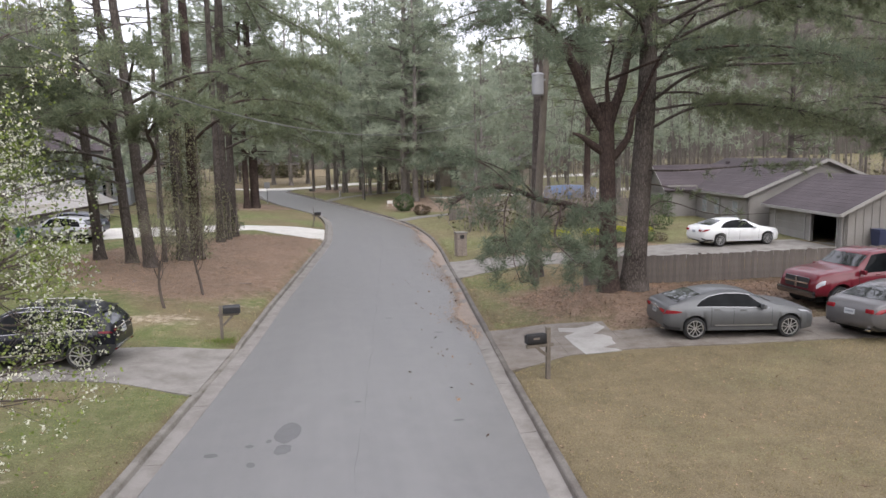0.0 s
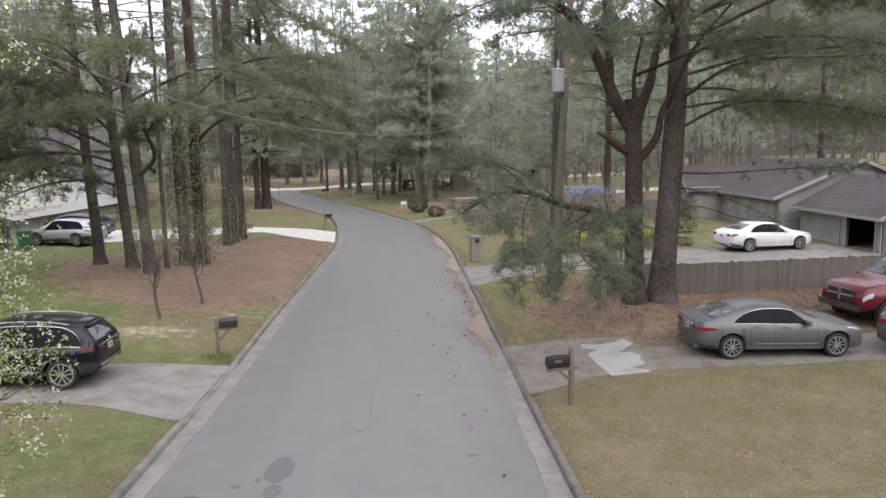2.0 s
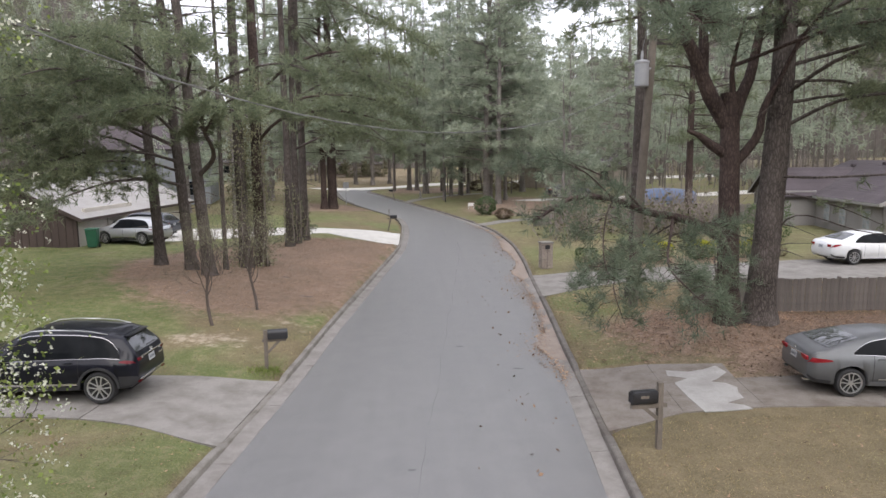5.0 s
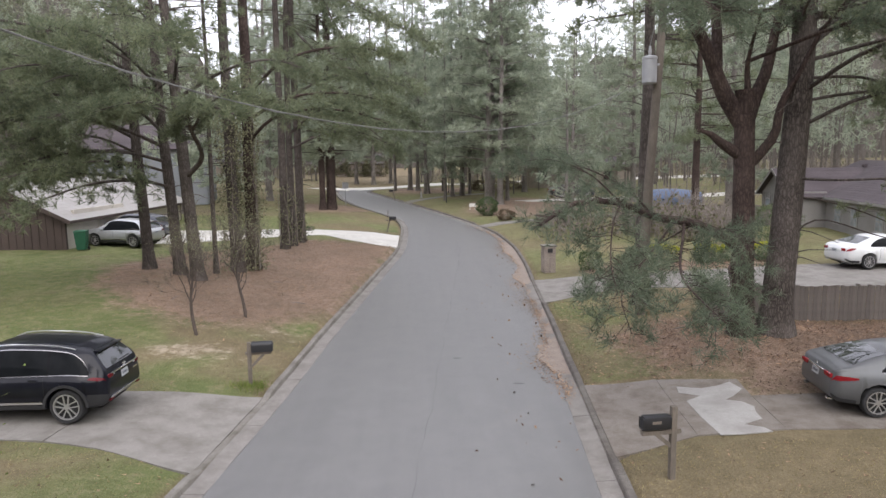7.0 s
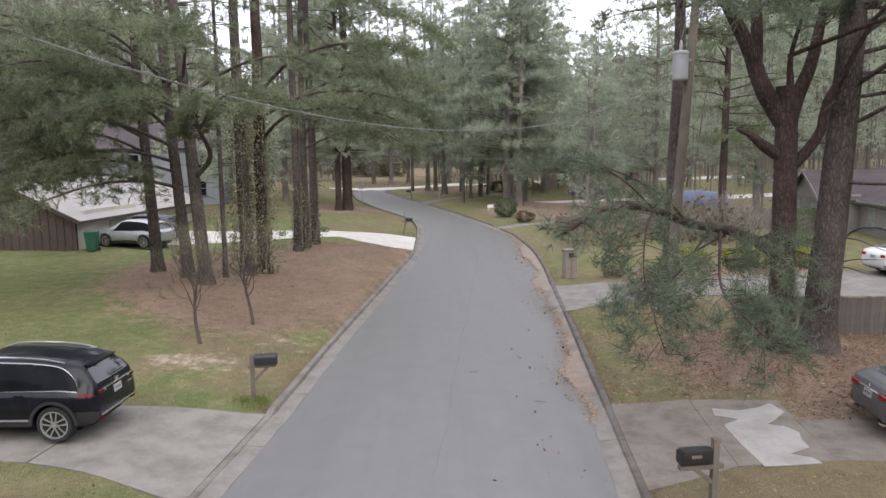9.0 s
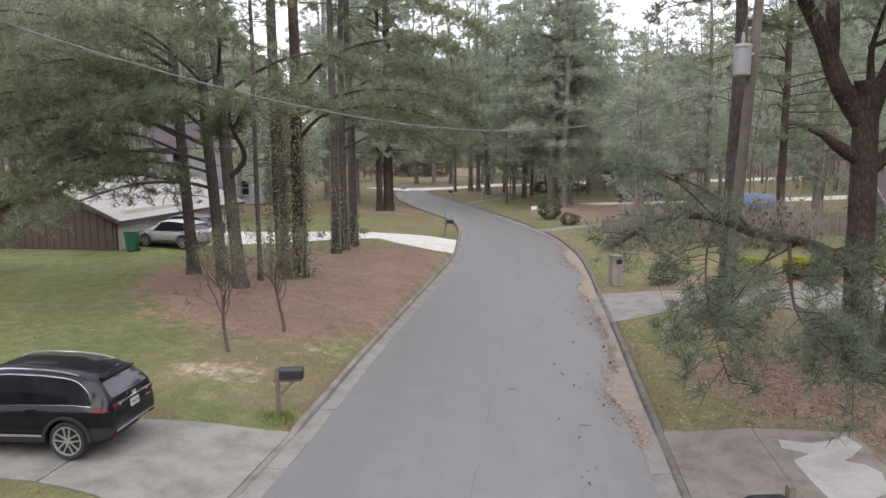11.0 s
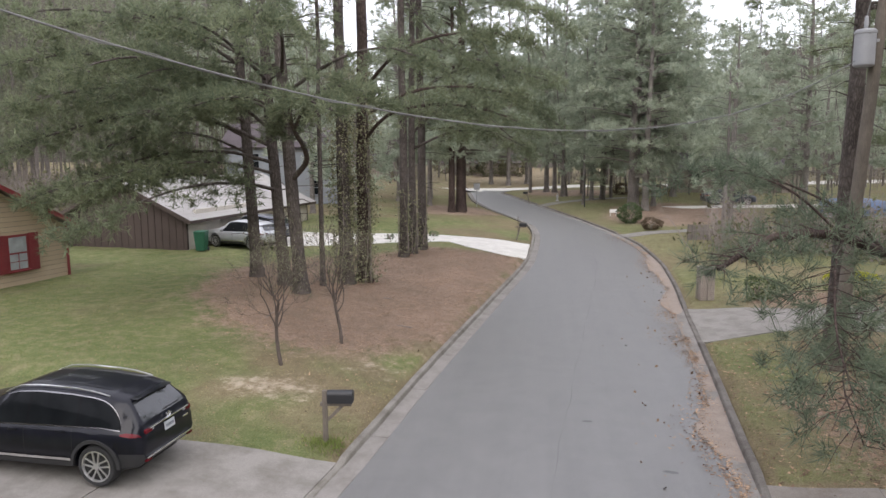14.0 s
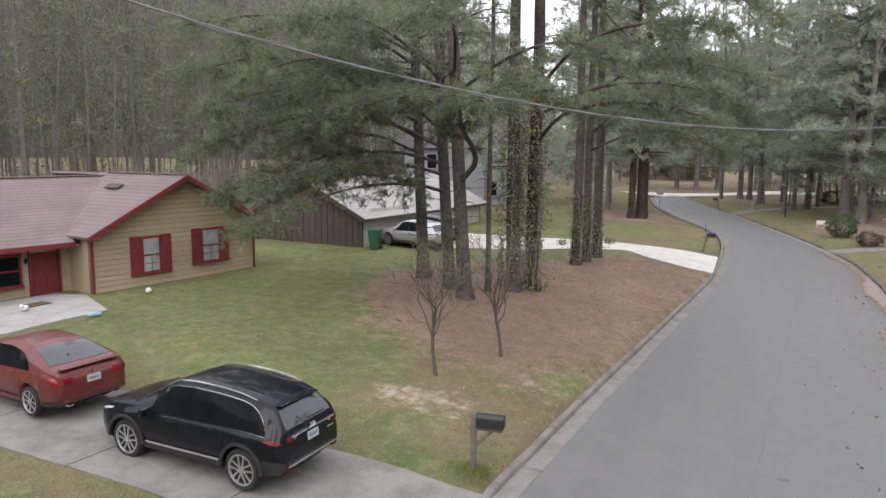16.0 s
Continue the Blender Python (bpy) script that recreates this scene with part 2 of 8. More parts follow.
M["hedge_brown"] = island_surface("brown_shrub_leaves", (0.085, 0.062, 0.042), (0.19, 0.145, 0.10), 0.7, 0.2)
M["thicket"] = island_surface("olive_and_brown_thicket_leaves", (0.085, 0.072, 0.048), (0.20, 0.205, 0.12), 0.8, 0.3)
M["grass_tan"] = island_surface("dormant_grass_blades", (0.18, 0.146, 0.075), (0.45, 0.376, 0.21), 0.9, 0.2)
M["grass_green"] = island_surface("green_grass_blades", (0.11, 0.13, 0.043), (0.295, 0.302, 0.133), 0.9, 0.2)
M["litter"] = island_surface("fallen_leaves_and_straw", (0.07, 0.042, 0.03), (0.49, 0.335, 0.23), 0.9)
# red-brown leaves, toned darker so the colour also carries the pines' shade
M["litter_dark"] = island_surface("red_brown_fallen_leaves", (0.065, 0.042, 0.033), (0.27, 0.19, 0.145), 0.9)
M["post_wood"] = surface("weathered_post_wood", (0.085, 0.072, 0.058), (0.20, 0.17, 0.14), 12, 2, 0.9, 0.3, (6, 6, 0.6))
M["fence_wood"] = surface("weathered_fence_boards", (0.10, 0.087, 0.078), (0.205, 0.18, 0.162), 10, 1.2, 0.92, 0.3, (8, 8, 0.5), vary=0.14)
M["black_metal"] = plain("black_painted_metal", (0.018, 0.018, 0.02), 0.45)
M["black_gloss"] = glass_material("gloss_black_pillar", (0.006, 0.006, 0.007), 0.05)
M["rubber"] = plain("tyre_rubber", (0.022, 0.022, 0.023), 0.85)
M["black_plastic"] = plain("black_plastic", (0.025, 0.025, 0.027), 0.55)
M["dark_under"] = plain("dark_underbody", (0.012, 0.012, 0.012), 0.95)
M["alloy"] = plain("silver_alloy", (0.62, 0.62, 0.63), 0.32, 0.85)
M["chrome"] = plain("chrome", (0.75, 0.75, 0.76), 0.12, 1.0)
M["glass_dark"] = glass_material("tinted_car_glass", (0.006, 0.007, 0.008), 0.05)
M["glass_screen"] = glass_material("clear_screen_glass", (0.02, 0.022, 0.023), 0.7)
M["glass_light"] = glass_material("window_glass", (0.24, 0.26, 0.265))
M["lamp_red"] = glass_material("red_lamp_lens", (0.19, 0.008, 0.014), 0.4)
M["lamp_dark"] = glass_material("dark_red_lamp_lens", (0.075, 0.005, 0.009), 0.15)
M["lamp_clear"] = glass_material("clear_lamp_lens", (0.30, 0.31, 0.33))
M["plate"] = plain("pale_number_plate", (0.42, 0.44, 0.46), 0.4)
M["plate_ink"] = plain("plate_ink", (0.14, 0.15, 0.18), 0.5)
M["trim_metal"] = plain("thin_satin_trim", (0.26, 0.26, 0.27), 0.22, 1.0)
M["paint_black"] = paint("black_car_paint", (0.006, 0.0065, 0.011), 0.3, 0.5, 0.0, 0.08)
M["paint_grey"] = paint("grey_metallic_paint", (0.12, 0.124, 0.128), 0.46, 0.3, 0.3)
M["paint_grey2"] = paint("brownish_grey_metallic_paint", (0.135, 0.13, 0.132), 0.38, 0.45, 0.35)
M["paint_red"] = paint("dark_red_car_paint", (0.125, 0.011, 0.020), 0.3, 0.55, 0.0, 0.2)
M["paint_rust"] = paint("orange_red_car_paint", (0.118, 0.026, 0.021), 0.35, 0.55, 0.0, 0.2)
M["paint_white"] = paint("white_car_paint", (0.72, 0.73, 0.73), 0.3, 0.7)
M["paint_silver"] = paint("silver_car_paint", (0.46, 0.47, 0.48), 0.32, 0.7, 0.5)
M["paint_navy"] = paint("dark_blue_car_paint", (0.03, 0.035, 0.05), 0.3, 0.7)
M["siding_tan"] = surface("tan_wood_siding", (0.33, 0.255, 0.17), (0.43, 0.345, 0.24), 14, 0.8, 0.75, 0.2, (1, 1, 8), vary=0.06)
M["trim_red"] = surface("dark_red_trim_paint", (0.14, 0.018, 0.022), (0.21, 0.03, 0.034), 20, 2, 0.6, 0.1)
M["roof_rose"] = surface("rose_brown_shingles", (0.14, 0.11, 0.108), (0.222, 0.18, 0.177), 22, 0.9, 0.95, 0.4, vary=0.03)
M["roof_dark"] = surface("dark_grey_shingles", (0.048, 0.038, 0.042), (0.10, 0.083, 0.088), 18, 0.7, 0.95, 0.5, vary=0.10)
M["roof_pale"] = surface("pale_grey_shingles", (0.28, 0.265, 0.25), (0.40, 0.385, 0.365), 16, 0.7, 0.9, 0.4)
M["siding_grey"] = surface("grey_vertical_siding", (0.20, 0.188, 0.178), (0.31, 0.296, 0.28), 10, 0.8, 0.85, 0.2, (6, 6, 0.5), vary=0.07)
M["siding_brown"] = surface("dark_brown_siding", (0.05, 0.036, 0.031), (0.09, 0.067, 0.058), 10, 0.8, 0.85, 0.2, (6, 6, 0.5), vary=0.1)
M["siding_blue"] = surface("blue_grey_siding", (0.17, 0.182, 0.198), (0.25, 0.263, 0.28), 12, 0.8, 0.85, 0.2, (1, 1, 6))
M["door_pale"] = surface("cream_garage_door", (0.50, 0.46, 0.40), (0.64, 0.60, 0.53), 16, 1, 0.7, 0.1)
M["brick"] = surface("buff_brick_column", (0.22, 0.18, 0.15), (0.36, 0.31, 0.27), 22, 3, 0.9, 0.4)
M["trim_white"] = plain("white_trim_paint", (0.66, 0.65, 0.62), 0.6)
M["trim_grey"] = plain("dull_grey_trim_paint", (0.30, 0.29, 0.275), 0.7)
# near-black wall colour that stands for the shade inside the open garage
M["inside_shade"] = plain("painted_interior_shade", (0.02, 0.018, 0.018), 0.95)
M["galv"] = plain("grey_transformer_steel", (0.34, 0.345, 0.355), 0.55, 0.2)
M["wire"] = plain("weathered_cable", (0.15, 0.15, 0.145), 0.6)
M["sand"] = surface("pinkish_washed_sand", (0.185, 0.148, 0.122), (0.31, 0.258, 0.215), 34, 2.5, 0.95, 0.4)
M["bin_green"] = plain("green_bin_plastic", (0.02, 0.10, 0.055), 0.5)
M["bin_purple"] = plain("purple_bin_plastic", (0.055, 0.03, 0.16), 0.5)
M["bin_blue"] = plain("dark_blue_bin_plastic", (0.03, 0.04, 0.09), 0.5)
M["tarp_blue"] = surface("faded_blue_tarpaulin", (0.09, 0.14, 0.26), (0.19, 0.26, 0.40), 8, 1, 0.6, 0.4)
M["far_woods"] = far_woods_material()
M["tray_blue"] = plain("light_blue_plastic", (0.22, 0.42, 0.52), 0.5)
M["mat"] = plain("brown_doormat", (0.09, 0.055, 0.04), 0.95)

# ---- mesh helpers ----


def clean(me, smooth=None):
    if smooth is not None:
        me.polygons.foreach_set("use_smooth", [True] * len(me.polygons))
        me.set_sharp_from_angle(angle=radians(smooth))
    return me


def part(name, bm, mat, parent=None, label="", smooth=None):
    me = bpy.data.meshes.new(name)
    bm.normal_update()
    bm.to_mesh(me)
    bm.free()
    me.materials.append(M[mat] if isinstance(mat, str) else mat)
    ob = new(name, clean(me, smooth))
    if parent:
        ob.parent = parent
    return tagged(ob, label)


def arr_mesh(name, verts, faces, mat, parent=None, label="", smooth=None):
    """A mesh from arrays: verts (n,3), faces (m,3) or (m,4)."""
    verts, faces = np.asarray(verts, np.float32), np.asarray(faces, np.int32)
    me = bpy.data.meshes.new(name)
    k = faces.shape[1]
    me.vertices.add(len(verts)); me.vertices.foreach_set("co", verts.ravel())
    me.loops.add(faces.size); me.loops.foreach_set("vertex_index", faces.ravel())
    me.polygons.add(len(faces)); me.polygons.foreach_set("loop_start", np.arange(0, faces.size, k, dtype=np.int32))
    me.update(calc_edges=True)
    me.materials.append(M[mat] if isinstance(mat, str) else mat)
    ob = new(name, clean(me, smooth))
    if parent:
        ob.parent = parent
    return tagged(ob, label)


def empty(name, m, label, category, group="", kind=""):
    ob = new(name)
    ob.matrix_world = m
    return tagged(ob, label, category, group, kind)


def box(bm, c, s, bevel=0.0, rot=None):
    m = Matrix.Translation(c) @ (rot.to_4x4() if rot else Matrix()) @ Matrix.Diagonal((*s, 1))
    r = bmesh.ops.create_cube(bm, size=1, matrix=m)
    if bevel:
        es = {e for v in r["verts"] for e in v.link_edges}
        bmesh.ops.bevel(bm, geom=list(es), offset=bevel, segments=2, affect='EDGES', profile=0.6)
    return bm


def boxbm(c, s, bevel=0.0, rot=None):
    return box(bmesh.new(), c, s, bevel, rot)


def tube(bm, pts, radii, sides=8, caps=True):
    """A tapered tube through points."""
    rings = []
    pts = [Vector(p) for p in pts]
    up = Vector((0.13, 0.31, 1)).normalized()
    for i, p in enumerate(pts):
        d = (pts[min(i + 1, len(pts) - 1)] - pts[max(i - 1, 0)]).normalized()
        a = d.cross(up if abs(d.dot(up)) < 0.95 else Vector((1, 0, 0))).normalized()
        b2 = d.cross(a)
        r = radii[i] if hasattr(radii, "__len__") else radii
        rings.append([bm.verts.new(p + (a * math.cos(k * 2 * math.pi / sides) + b2 * math.sin(k * 2 * math.pi / sides)) * r) for k in range(sides)])
    for r0, r1 in zip(rings, rings[1:]):
        for k in range(sides):
            bm.faces.new((r0[k], r0[(k + 1) % sides], r1[(k + 1) % sides], r1[k]))
    if caps and sides > 2:
        bm.faces.new(rings[0][::-1])
        bm.faces.new(rings[-1])
    return bm


def tubebm(pts, radii, sides=8):
    return tube(bmesh.new(), pts, radii, sides)


def prism(bm, outline, z0, z1):
    """An upright prism over an outline of (x, y)."""
    lo = [bm.verts.new((x, y, z0)) for x, y in outline]
    hi = [bm.verts.new((x, y, z1)) for x, y in outline]
    n = len(outline)
    for i in range(n):
        bm.faces.new((lo[i], lo[(i + 1) % n], hi[(i + 1) % n], hi[i]))
    bm.faces.new(lo[::-1]); bm.faces.new(hi)
    bmesh.ops.recalc_face_normals(bm, faces=bm.faces[:])
    return bm

# ---- the lie of the land ----
LEFT = [(-40, -9.0), (-20, -6.75), (-10, -5.65), (2.7, -4.25), (7.84, -3.65), (12, -3.15), (17, -2.72), (26.5, -1.65), (35.5, -0.6), (42, -0.42),
        (47, -0.45), (52.4, -0.9), (57.7, -2.6), (65.3, -5.3), (75, -7.9), (90, -10.3), (96, -14)]
RIGHT = [(-40, -0.4), (-20, 1.4), (-9, 2.5), (1.07, 3.54), (7.7, 4.15), (11.9, 4.57), (14, 4.75), (18.7, 5.23), (26, 5.85), (30, 6.25), (36, 6.6),
         (43, 6.35), (49, 5.3), (56.7, 3.44), (64.1, 1.44), (72, -0.8), (88, -5.4), (92, -4), (96, 1)]


def along(tab, y):
    """The kerb's x at y, with the corners of the line eased."""
    ys, xs = [a for a, _ in tab], [b for _, b in tab]
    y = np.asarray(y, float)
    return (np.interp(y - 1.6, ys, xs) + np.interp(y, ys, xs) * 2 + np.interp(y + 1.6, ys, xs)) / 4


def road_z(y):
    return 0.1116 * np.log1p(np.exp((np.asarray(y, float) - 25) / 6))


def sm(a, b, x):
    t = np.clip((np.asarray(x, float) - a) / (b - a), 0, 1)
    return t * t * (3 - 2 * t)


def drive_near(v):
    """The near edge of the left-hand drive, v metres in from the kerb."""
    return np.interp(v, [0, 1, 2.4, 3.5, 5, 24], [7.75, 8.13, 8.65, 8.92, 9.0, 9.1])


def drive_far(v):
    return np.interp(v, [0, 5, 8, 11, 24], [11.66, 11.75, 12.1, 12.5, 12.8])


# stretches where the kerb drops for a drive or path
DROPS = {"left": [(7.75, 11.7), (37.0, 42.2)], "right": [(7.75, 11.9), (21.3, 26.0), (46.5, 48.2), (68.5, 71)]}


def hump(x, y, cx, cy, sx, sy):
    return np.exp(-((x - cx) / sx) ** 2 - ((y - cy) / sy) ** 2)


def land(x, y):
    """The height of the lawns at a place."""
    x, y = np.asarray(x, float), np.asarray(y, float)
    ol, orr = np.maximum(along(LEFT, y) - x, 0), np.maximum(x - along(RIGHT, y), 0)
    drive_l = 1 - 0.62 * sm(5.5, 8, y) * (1 - sm(12.5, 15, y)) * (1 - sm(9, 16, ol))
    zl = 0.12 + 0.85 * (1 - np.exp(-ol / 7)) * drive_l + 0.32 * hump(x, y, -9.5, 22.5, 4, 5) + 0.02 * np.maximum(ol - 25, 0)
    zr = 0.12 + 0.05 * sm(0, 6, orr) + 0.3 * (1 - np.exp(-orr / 10)) * sm(11, 14, y) + 0.55 * hump(x, y, 9.8, 13.6, 2.6, 2.2) + 0.02 * np.maximum(orr - 30, 0)
    for a, b in DROPS["left"]:
        zl = zl - 0.115 * sm(a - 0.5, a + 0.1, y) * (1 - sm(b - 0.1, b + 0.5, y)) * (1 - sm(0.1, 2.2, ol))
    for a, b in DROPS["right"]:
        zr = zr - 0.115 * sm(a - 0.5, a + 0.1, y) * (1 - sm(b - 0.1, b + 0.5, y)) * (1 - sm(0.1, 2.2, orr))
    return np.where(ol > 0, zl, np.where(orr > 0, zr, 0.0)) + np.minimum(road_z(y), 2.2)


def h(x, y):
    return float(land(x, y))


def inside(poly, x, y, soft):
    """1 within a polygon, falling to 0 over soft metres outside its edge."""
    x, y = np.asarray(x, float), np.asarray(y, float)
    best, within = np.full(x.shape, 1e9), np.zeros(x.shape, bool)
    n = len(poly)
    for i in range(n):
        (ax, ay), (bx, by) = poly[i], poly[(i + 1) % n]
        dx, dy = bx - ax, by - ay
        t = np.clip(((x - ax) * dx + (y - ay) * dy) / (dx * dx + dy * dy), 0, 1)
        best = np.minimum(best, np.hypot(x - ax - t * dx, y - ay - t * dy))
        cross = ((ay > y) != (by > y)) & (x < (bx - ax) * (y - ay) / (by - ay + 1e-12) + ax)
        within ^= cross
    d = np.where(within, best, -best)
    return sm(-soft, soft, d)


STRAW = [[(-2.2, 20.5), (-4.2, 17.6), (-6.5, 17.2), (-9.2, 18.8), (-11.8, 22), (-13.2, 27), (-11.5, 31), (-8.2, 33.5), (-6.0, 37.2), (-0.6, 36.8)],
         [(6.6, 12.4), (6.2, 15.5), (8.5, 17.5), (13, 16.3), (19, 16.2), (17, 13.2), (15.5, 10.9), (13.5, 10.4), (9.5, 10.3), (8.3, 10.4), (8.2, 11.9)],
         [(-10.5, 55), (-8.5, 54.5), (-5.6, 55.5), (-3.2, 58.5), (-6, 64.5), (-11, 63)],
         [(6.8, 53.5), (5.2, 57), (6.5, 66), (12, 70), (18, 62), (16, 54), (9.5, 51)],
         [(8.2, 25.9), (18, 26.6), (18, 28.8), (9, 28.4)], [(-2.6, 83), (-2, 90), (9, 88), (7, 80), (2, 79)]]
DIRT = [[(-7.2, 14.3), (-5.9, 14.0), (-4.5, 14.1), (-4.3, 14.7), (-5.5, 15.3), (-6.8, 15.0)], [(-4.4, 16.4), (-3.6, 16.2), (-3.3, 16.9), (-4.0, 17.3)],
        [(-7.4, 2.8), (-6.2, 2.6), (-5.9, 3.3), (-7.0, 3.6)]]


def noise2(x, y, s):
    return (np.sin(x * 1.3 * s + 2.1 * np.sin(y * 0.9 * s)) + np.sin(y * 1.7 * s + 1.7 * np.sin(x * 1.1 * s + 1.3))) * 0.5


def cover(x, y):
    """Straw, green and bare soil at places, each 0 to 1."""
    straw = np.zeros(np.shape(x))
    for p in STRAW:
        straw = np.maximum(straw, inside(p, x, y, 2.2))
    woods = np.maximum.reduce([sm(-34, -40, x), sm(62, 72, y) * sm(-9, -14, x), sm(42, 50, x), sm(104, 108, y), sm(-24, -30, x) * sm(26, 34, y)])
    straw = np.maximum(straw, 0.35 * woods)
    dirt = np.zeros(np.shape(x))
    for p in DIRT:
        dirt = np.maximum(dirt, 0.66 * inside(p, x, y, 1.0))
    ol, orr = along(LEFT, y) - x, x - along(RIGHT, y)
    green = np.where(ol > 0, 0.50 + 0.32 * sm(3, 11, ol) * sm(11, 15, y) + 0.24 * noise2(x, y, 0.5) + 0.16 * noise2(x, y, 1.7), 0.22 + 0.14 * noise2(x, y, 0.6))
    green = np.where((orr > 0) & (y > 26), 0.50 + 0.12 * noise2(x, y, 0.4), green)
    green = np.where((orr > 0) & (y > 12) & (y <= 26), 0.42 * (1 - sm(1.5, 4.5, orr)) + 0.12 + 0.15 * noise2(x, y, 0.8), green)
    green = np.where((ol > 0) & (y > 50), 0.45 + 0.12 * noise2(x, y, 0.4), green)
    green = np.where((ol > 0) & (y < 8), 0.60 + 0.26 * noise2(x, y, 0.7), green)
    return np.clip(straw, 0, 1), np.clip(green, 0, 1), dirt


def ground_sheet():
    """One sheet to the horizon, dipped under the road, close-meshed near it."""
    ys = np.concatenate([[-900, -300, -120, -60, -40], np.arange(-30, -8, 1.5), np.arange(-8, 45, 0.3), np.arange(45, 110, 0.8), [112, 118, 130, 160, 240, 500, 1500]])
    off = np.concatenate([np.arange(0, 26, 0.3), np.arange(26, 60, 1.5), [62, 70, 90, 140, 300, 1200]])
    rows = []
    for y in ys:
        a, b = float(along(LEFT, y)), float(along(RIGHT, y))
        if y > 96:
            a, b = -14.0, 1.0
        rows.append(np.concatenate([a - off[::-1], np.linspace(a, b, 8)[1:-1], b + off]))
    X = np.array(rows)
    Y = np.repeat(ys[:, None], X.shape[1], 1)
    Z = land(X, Y)
    k = len(off)
    bed = np.minimum(road_z(Y), 2.2) - 0.08
    Z[:, k - 1:-k + 1] = np.where(Y[:, k - 1:-k + 1] < 92, bed[:, k - 1:-k + 1], Z[:, k - 1:-k + 1])
    # behind the kerb the turf starts at the kerb's back
    Z += np.where((np.arange(X.shape[1]) < k - 1) | (np.arange(X.shape[1]) > X.shape[1] - k), 0.018 * noise2(X, Y, 2.3), 0)
    r, c = X.shape
    idx = np.arange(r * c).reshape(r, c)
    faces = np.stack([idx[:-1, :-1], idx[:-1, 1:], idx[1:, 1:], idx[1:, :-1]], -1).reshape(-1, 4)
    ob = arr_mesh("ground", np.stack([X, Y, Z], -1).reshape(-1, 3), faces, "ground", smooth=60)
    s, gr, d = cover(X.ravel(), Y.ravel())
    col = ob.data.color_attributes.new("cover", 'FLOAT_COLOR', 'POINT')
    col.data.foreach_set("color", np.stack([s, gr, d, np.ones_like(s)], -1).astype(np.float32).ravel())
    return tagged(ob, "patchy green and dormant tan lawn with pine straw", "ground", kind="structure")


ground_sheet()

GUTTER, KERB = 0.38, 0.16


def road_sheet():
    ys = np.concatenate([np.arange(-60, 92.5, 0.8)])
    V, F = [], []
    cols = 9
    for y in ys:
        a, b = float(along(LEFT, y)) + GUTTER + KERB, float(along(RIGHT, y)) - GUTTER - KERB
        for i in range(cols):
            u = i / (cols - 1)
            V.append((a + (b - a) * u, y, float(road_z(y)) + 0.05 * (1 - (2 * u - 1) ** 2)))
    n = len(ys)
    idx = np.arange(n * cols).reshape(n, cols)
    F = np.stack([idx[:-1, :-1], idx[:-1, 1:], idx[1:, 1:], idx[1:, :-1]], -1).reshape(-1, 4)
    tagged(arr_mesh("road", V, F, "asphalt", smooth=60), "weathered grey asphalt street", "road", kind="structure")
    # the cross street at the far end
    bm = bmesh.new()
    pts = [(-60, 93.5), (-14, 91.0), (-8, 89.5), (-3.5, 91.0), (4, 95.5), (40, 99), (90, 101)]
    lo = [bm.verts.new((x, y, h(x, y) + 0.03)) for x, y in pts]
    hi = [bm.verts.new((x, y + 7.0, h(x, y + 7) + 0.03)) for x, y in pts]
    for i in range(len(pts) - 1):
        bm.faces.new((lo[i], lo[i + 1], hi[i + 1], hi[i]))
    tagged(part("cross_street", bm, "pale_concrete"), "pale concrete cross street", "road", kind="structure")


road_sheet()


def kerb_side(side, tab, sgn):
    """Gutter pan and kerb, cast in lengths with open joints. sgn: +1 where the road lies at greater x."""
    root = empty("kerb_" + side, Matrix(), "stained concrete kerb and gutter beside the street", "kerb", kind="structure")
    y = -26.0
    while y < 88:
        step = 3.0
        ys = np.linspace(y + 0.006, y + step - 0.006, 9)
        bm = bmesh.new()
        rings = []
        for yy in ys:
            dip = max([float(sm(a - 0.25, a + 0.25, yy) * (1 - sm(b - 0.25, b + 0.25, yy))) for a, b in DROPS[side]])
            top = 0.125 - 0.095 * dip
            x0, z = float(along(tab, yy)), float(road_z(yy))
            prof = [(0, -0.15), (0, top - 0.012), (0.02, top), (KERB - 0.035, top), (KERB - 0.01, top - 0.02), (KERB + 0.015, 0.02 + 0.01 * dip), (KERB + GUTTER, 0.006), (KERB + GUTTER, -0.15)]
            wob = 0.006 * math.sin(yy * 3.1)
            rings.append([bm.verts.new((x0 + sgn * px, yy, z + pz + wob * (pz > 0))) for px, pz in prof])
        for r0, r1 in zip(rings, rings[1:]):
            for k in range(len(r0) - 1):
                fc = bm.faces.new((r0[k], r0[k + 1], r1[k + 1], r1[k]))
                fc.material_index = 1 if k >= 5 else 0
        bm.faces.new(rings[0]); bm.faces.new(rings[-1][::-1])
        bmesh.ops.recalc_face_normals(bm, faces=bm.faces[:])
        part("kerb_length", bm, "kerb_pale" if side == "left" else "kerb", root).data.materials.append(M["gutter"])
        y += step


kerb_side("left", LEFT, 1)
kerb_side("right", RIGHT, -1)


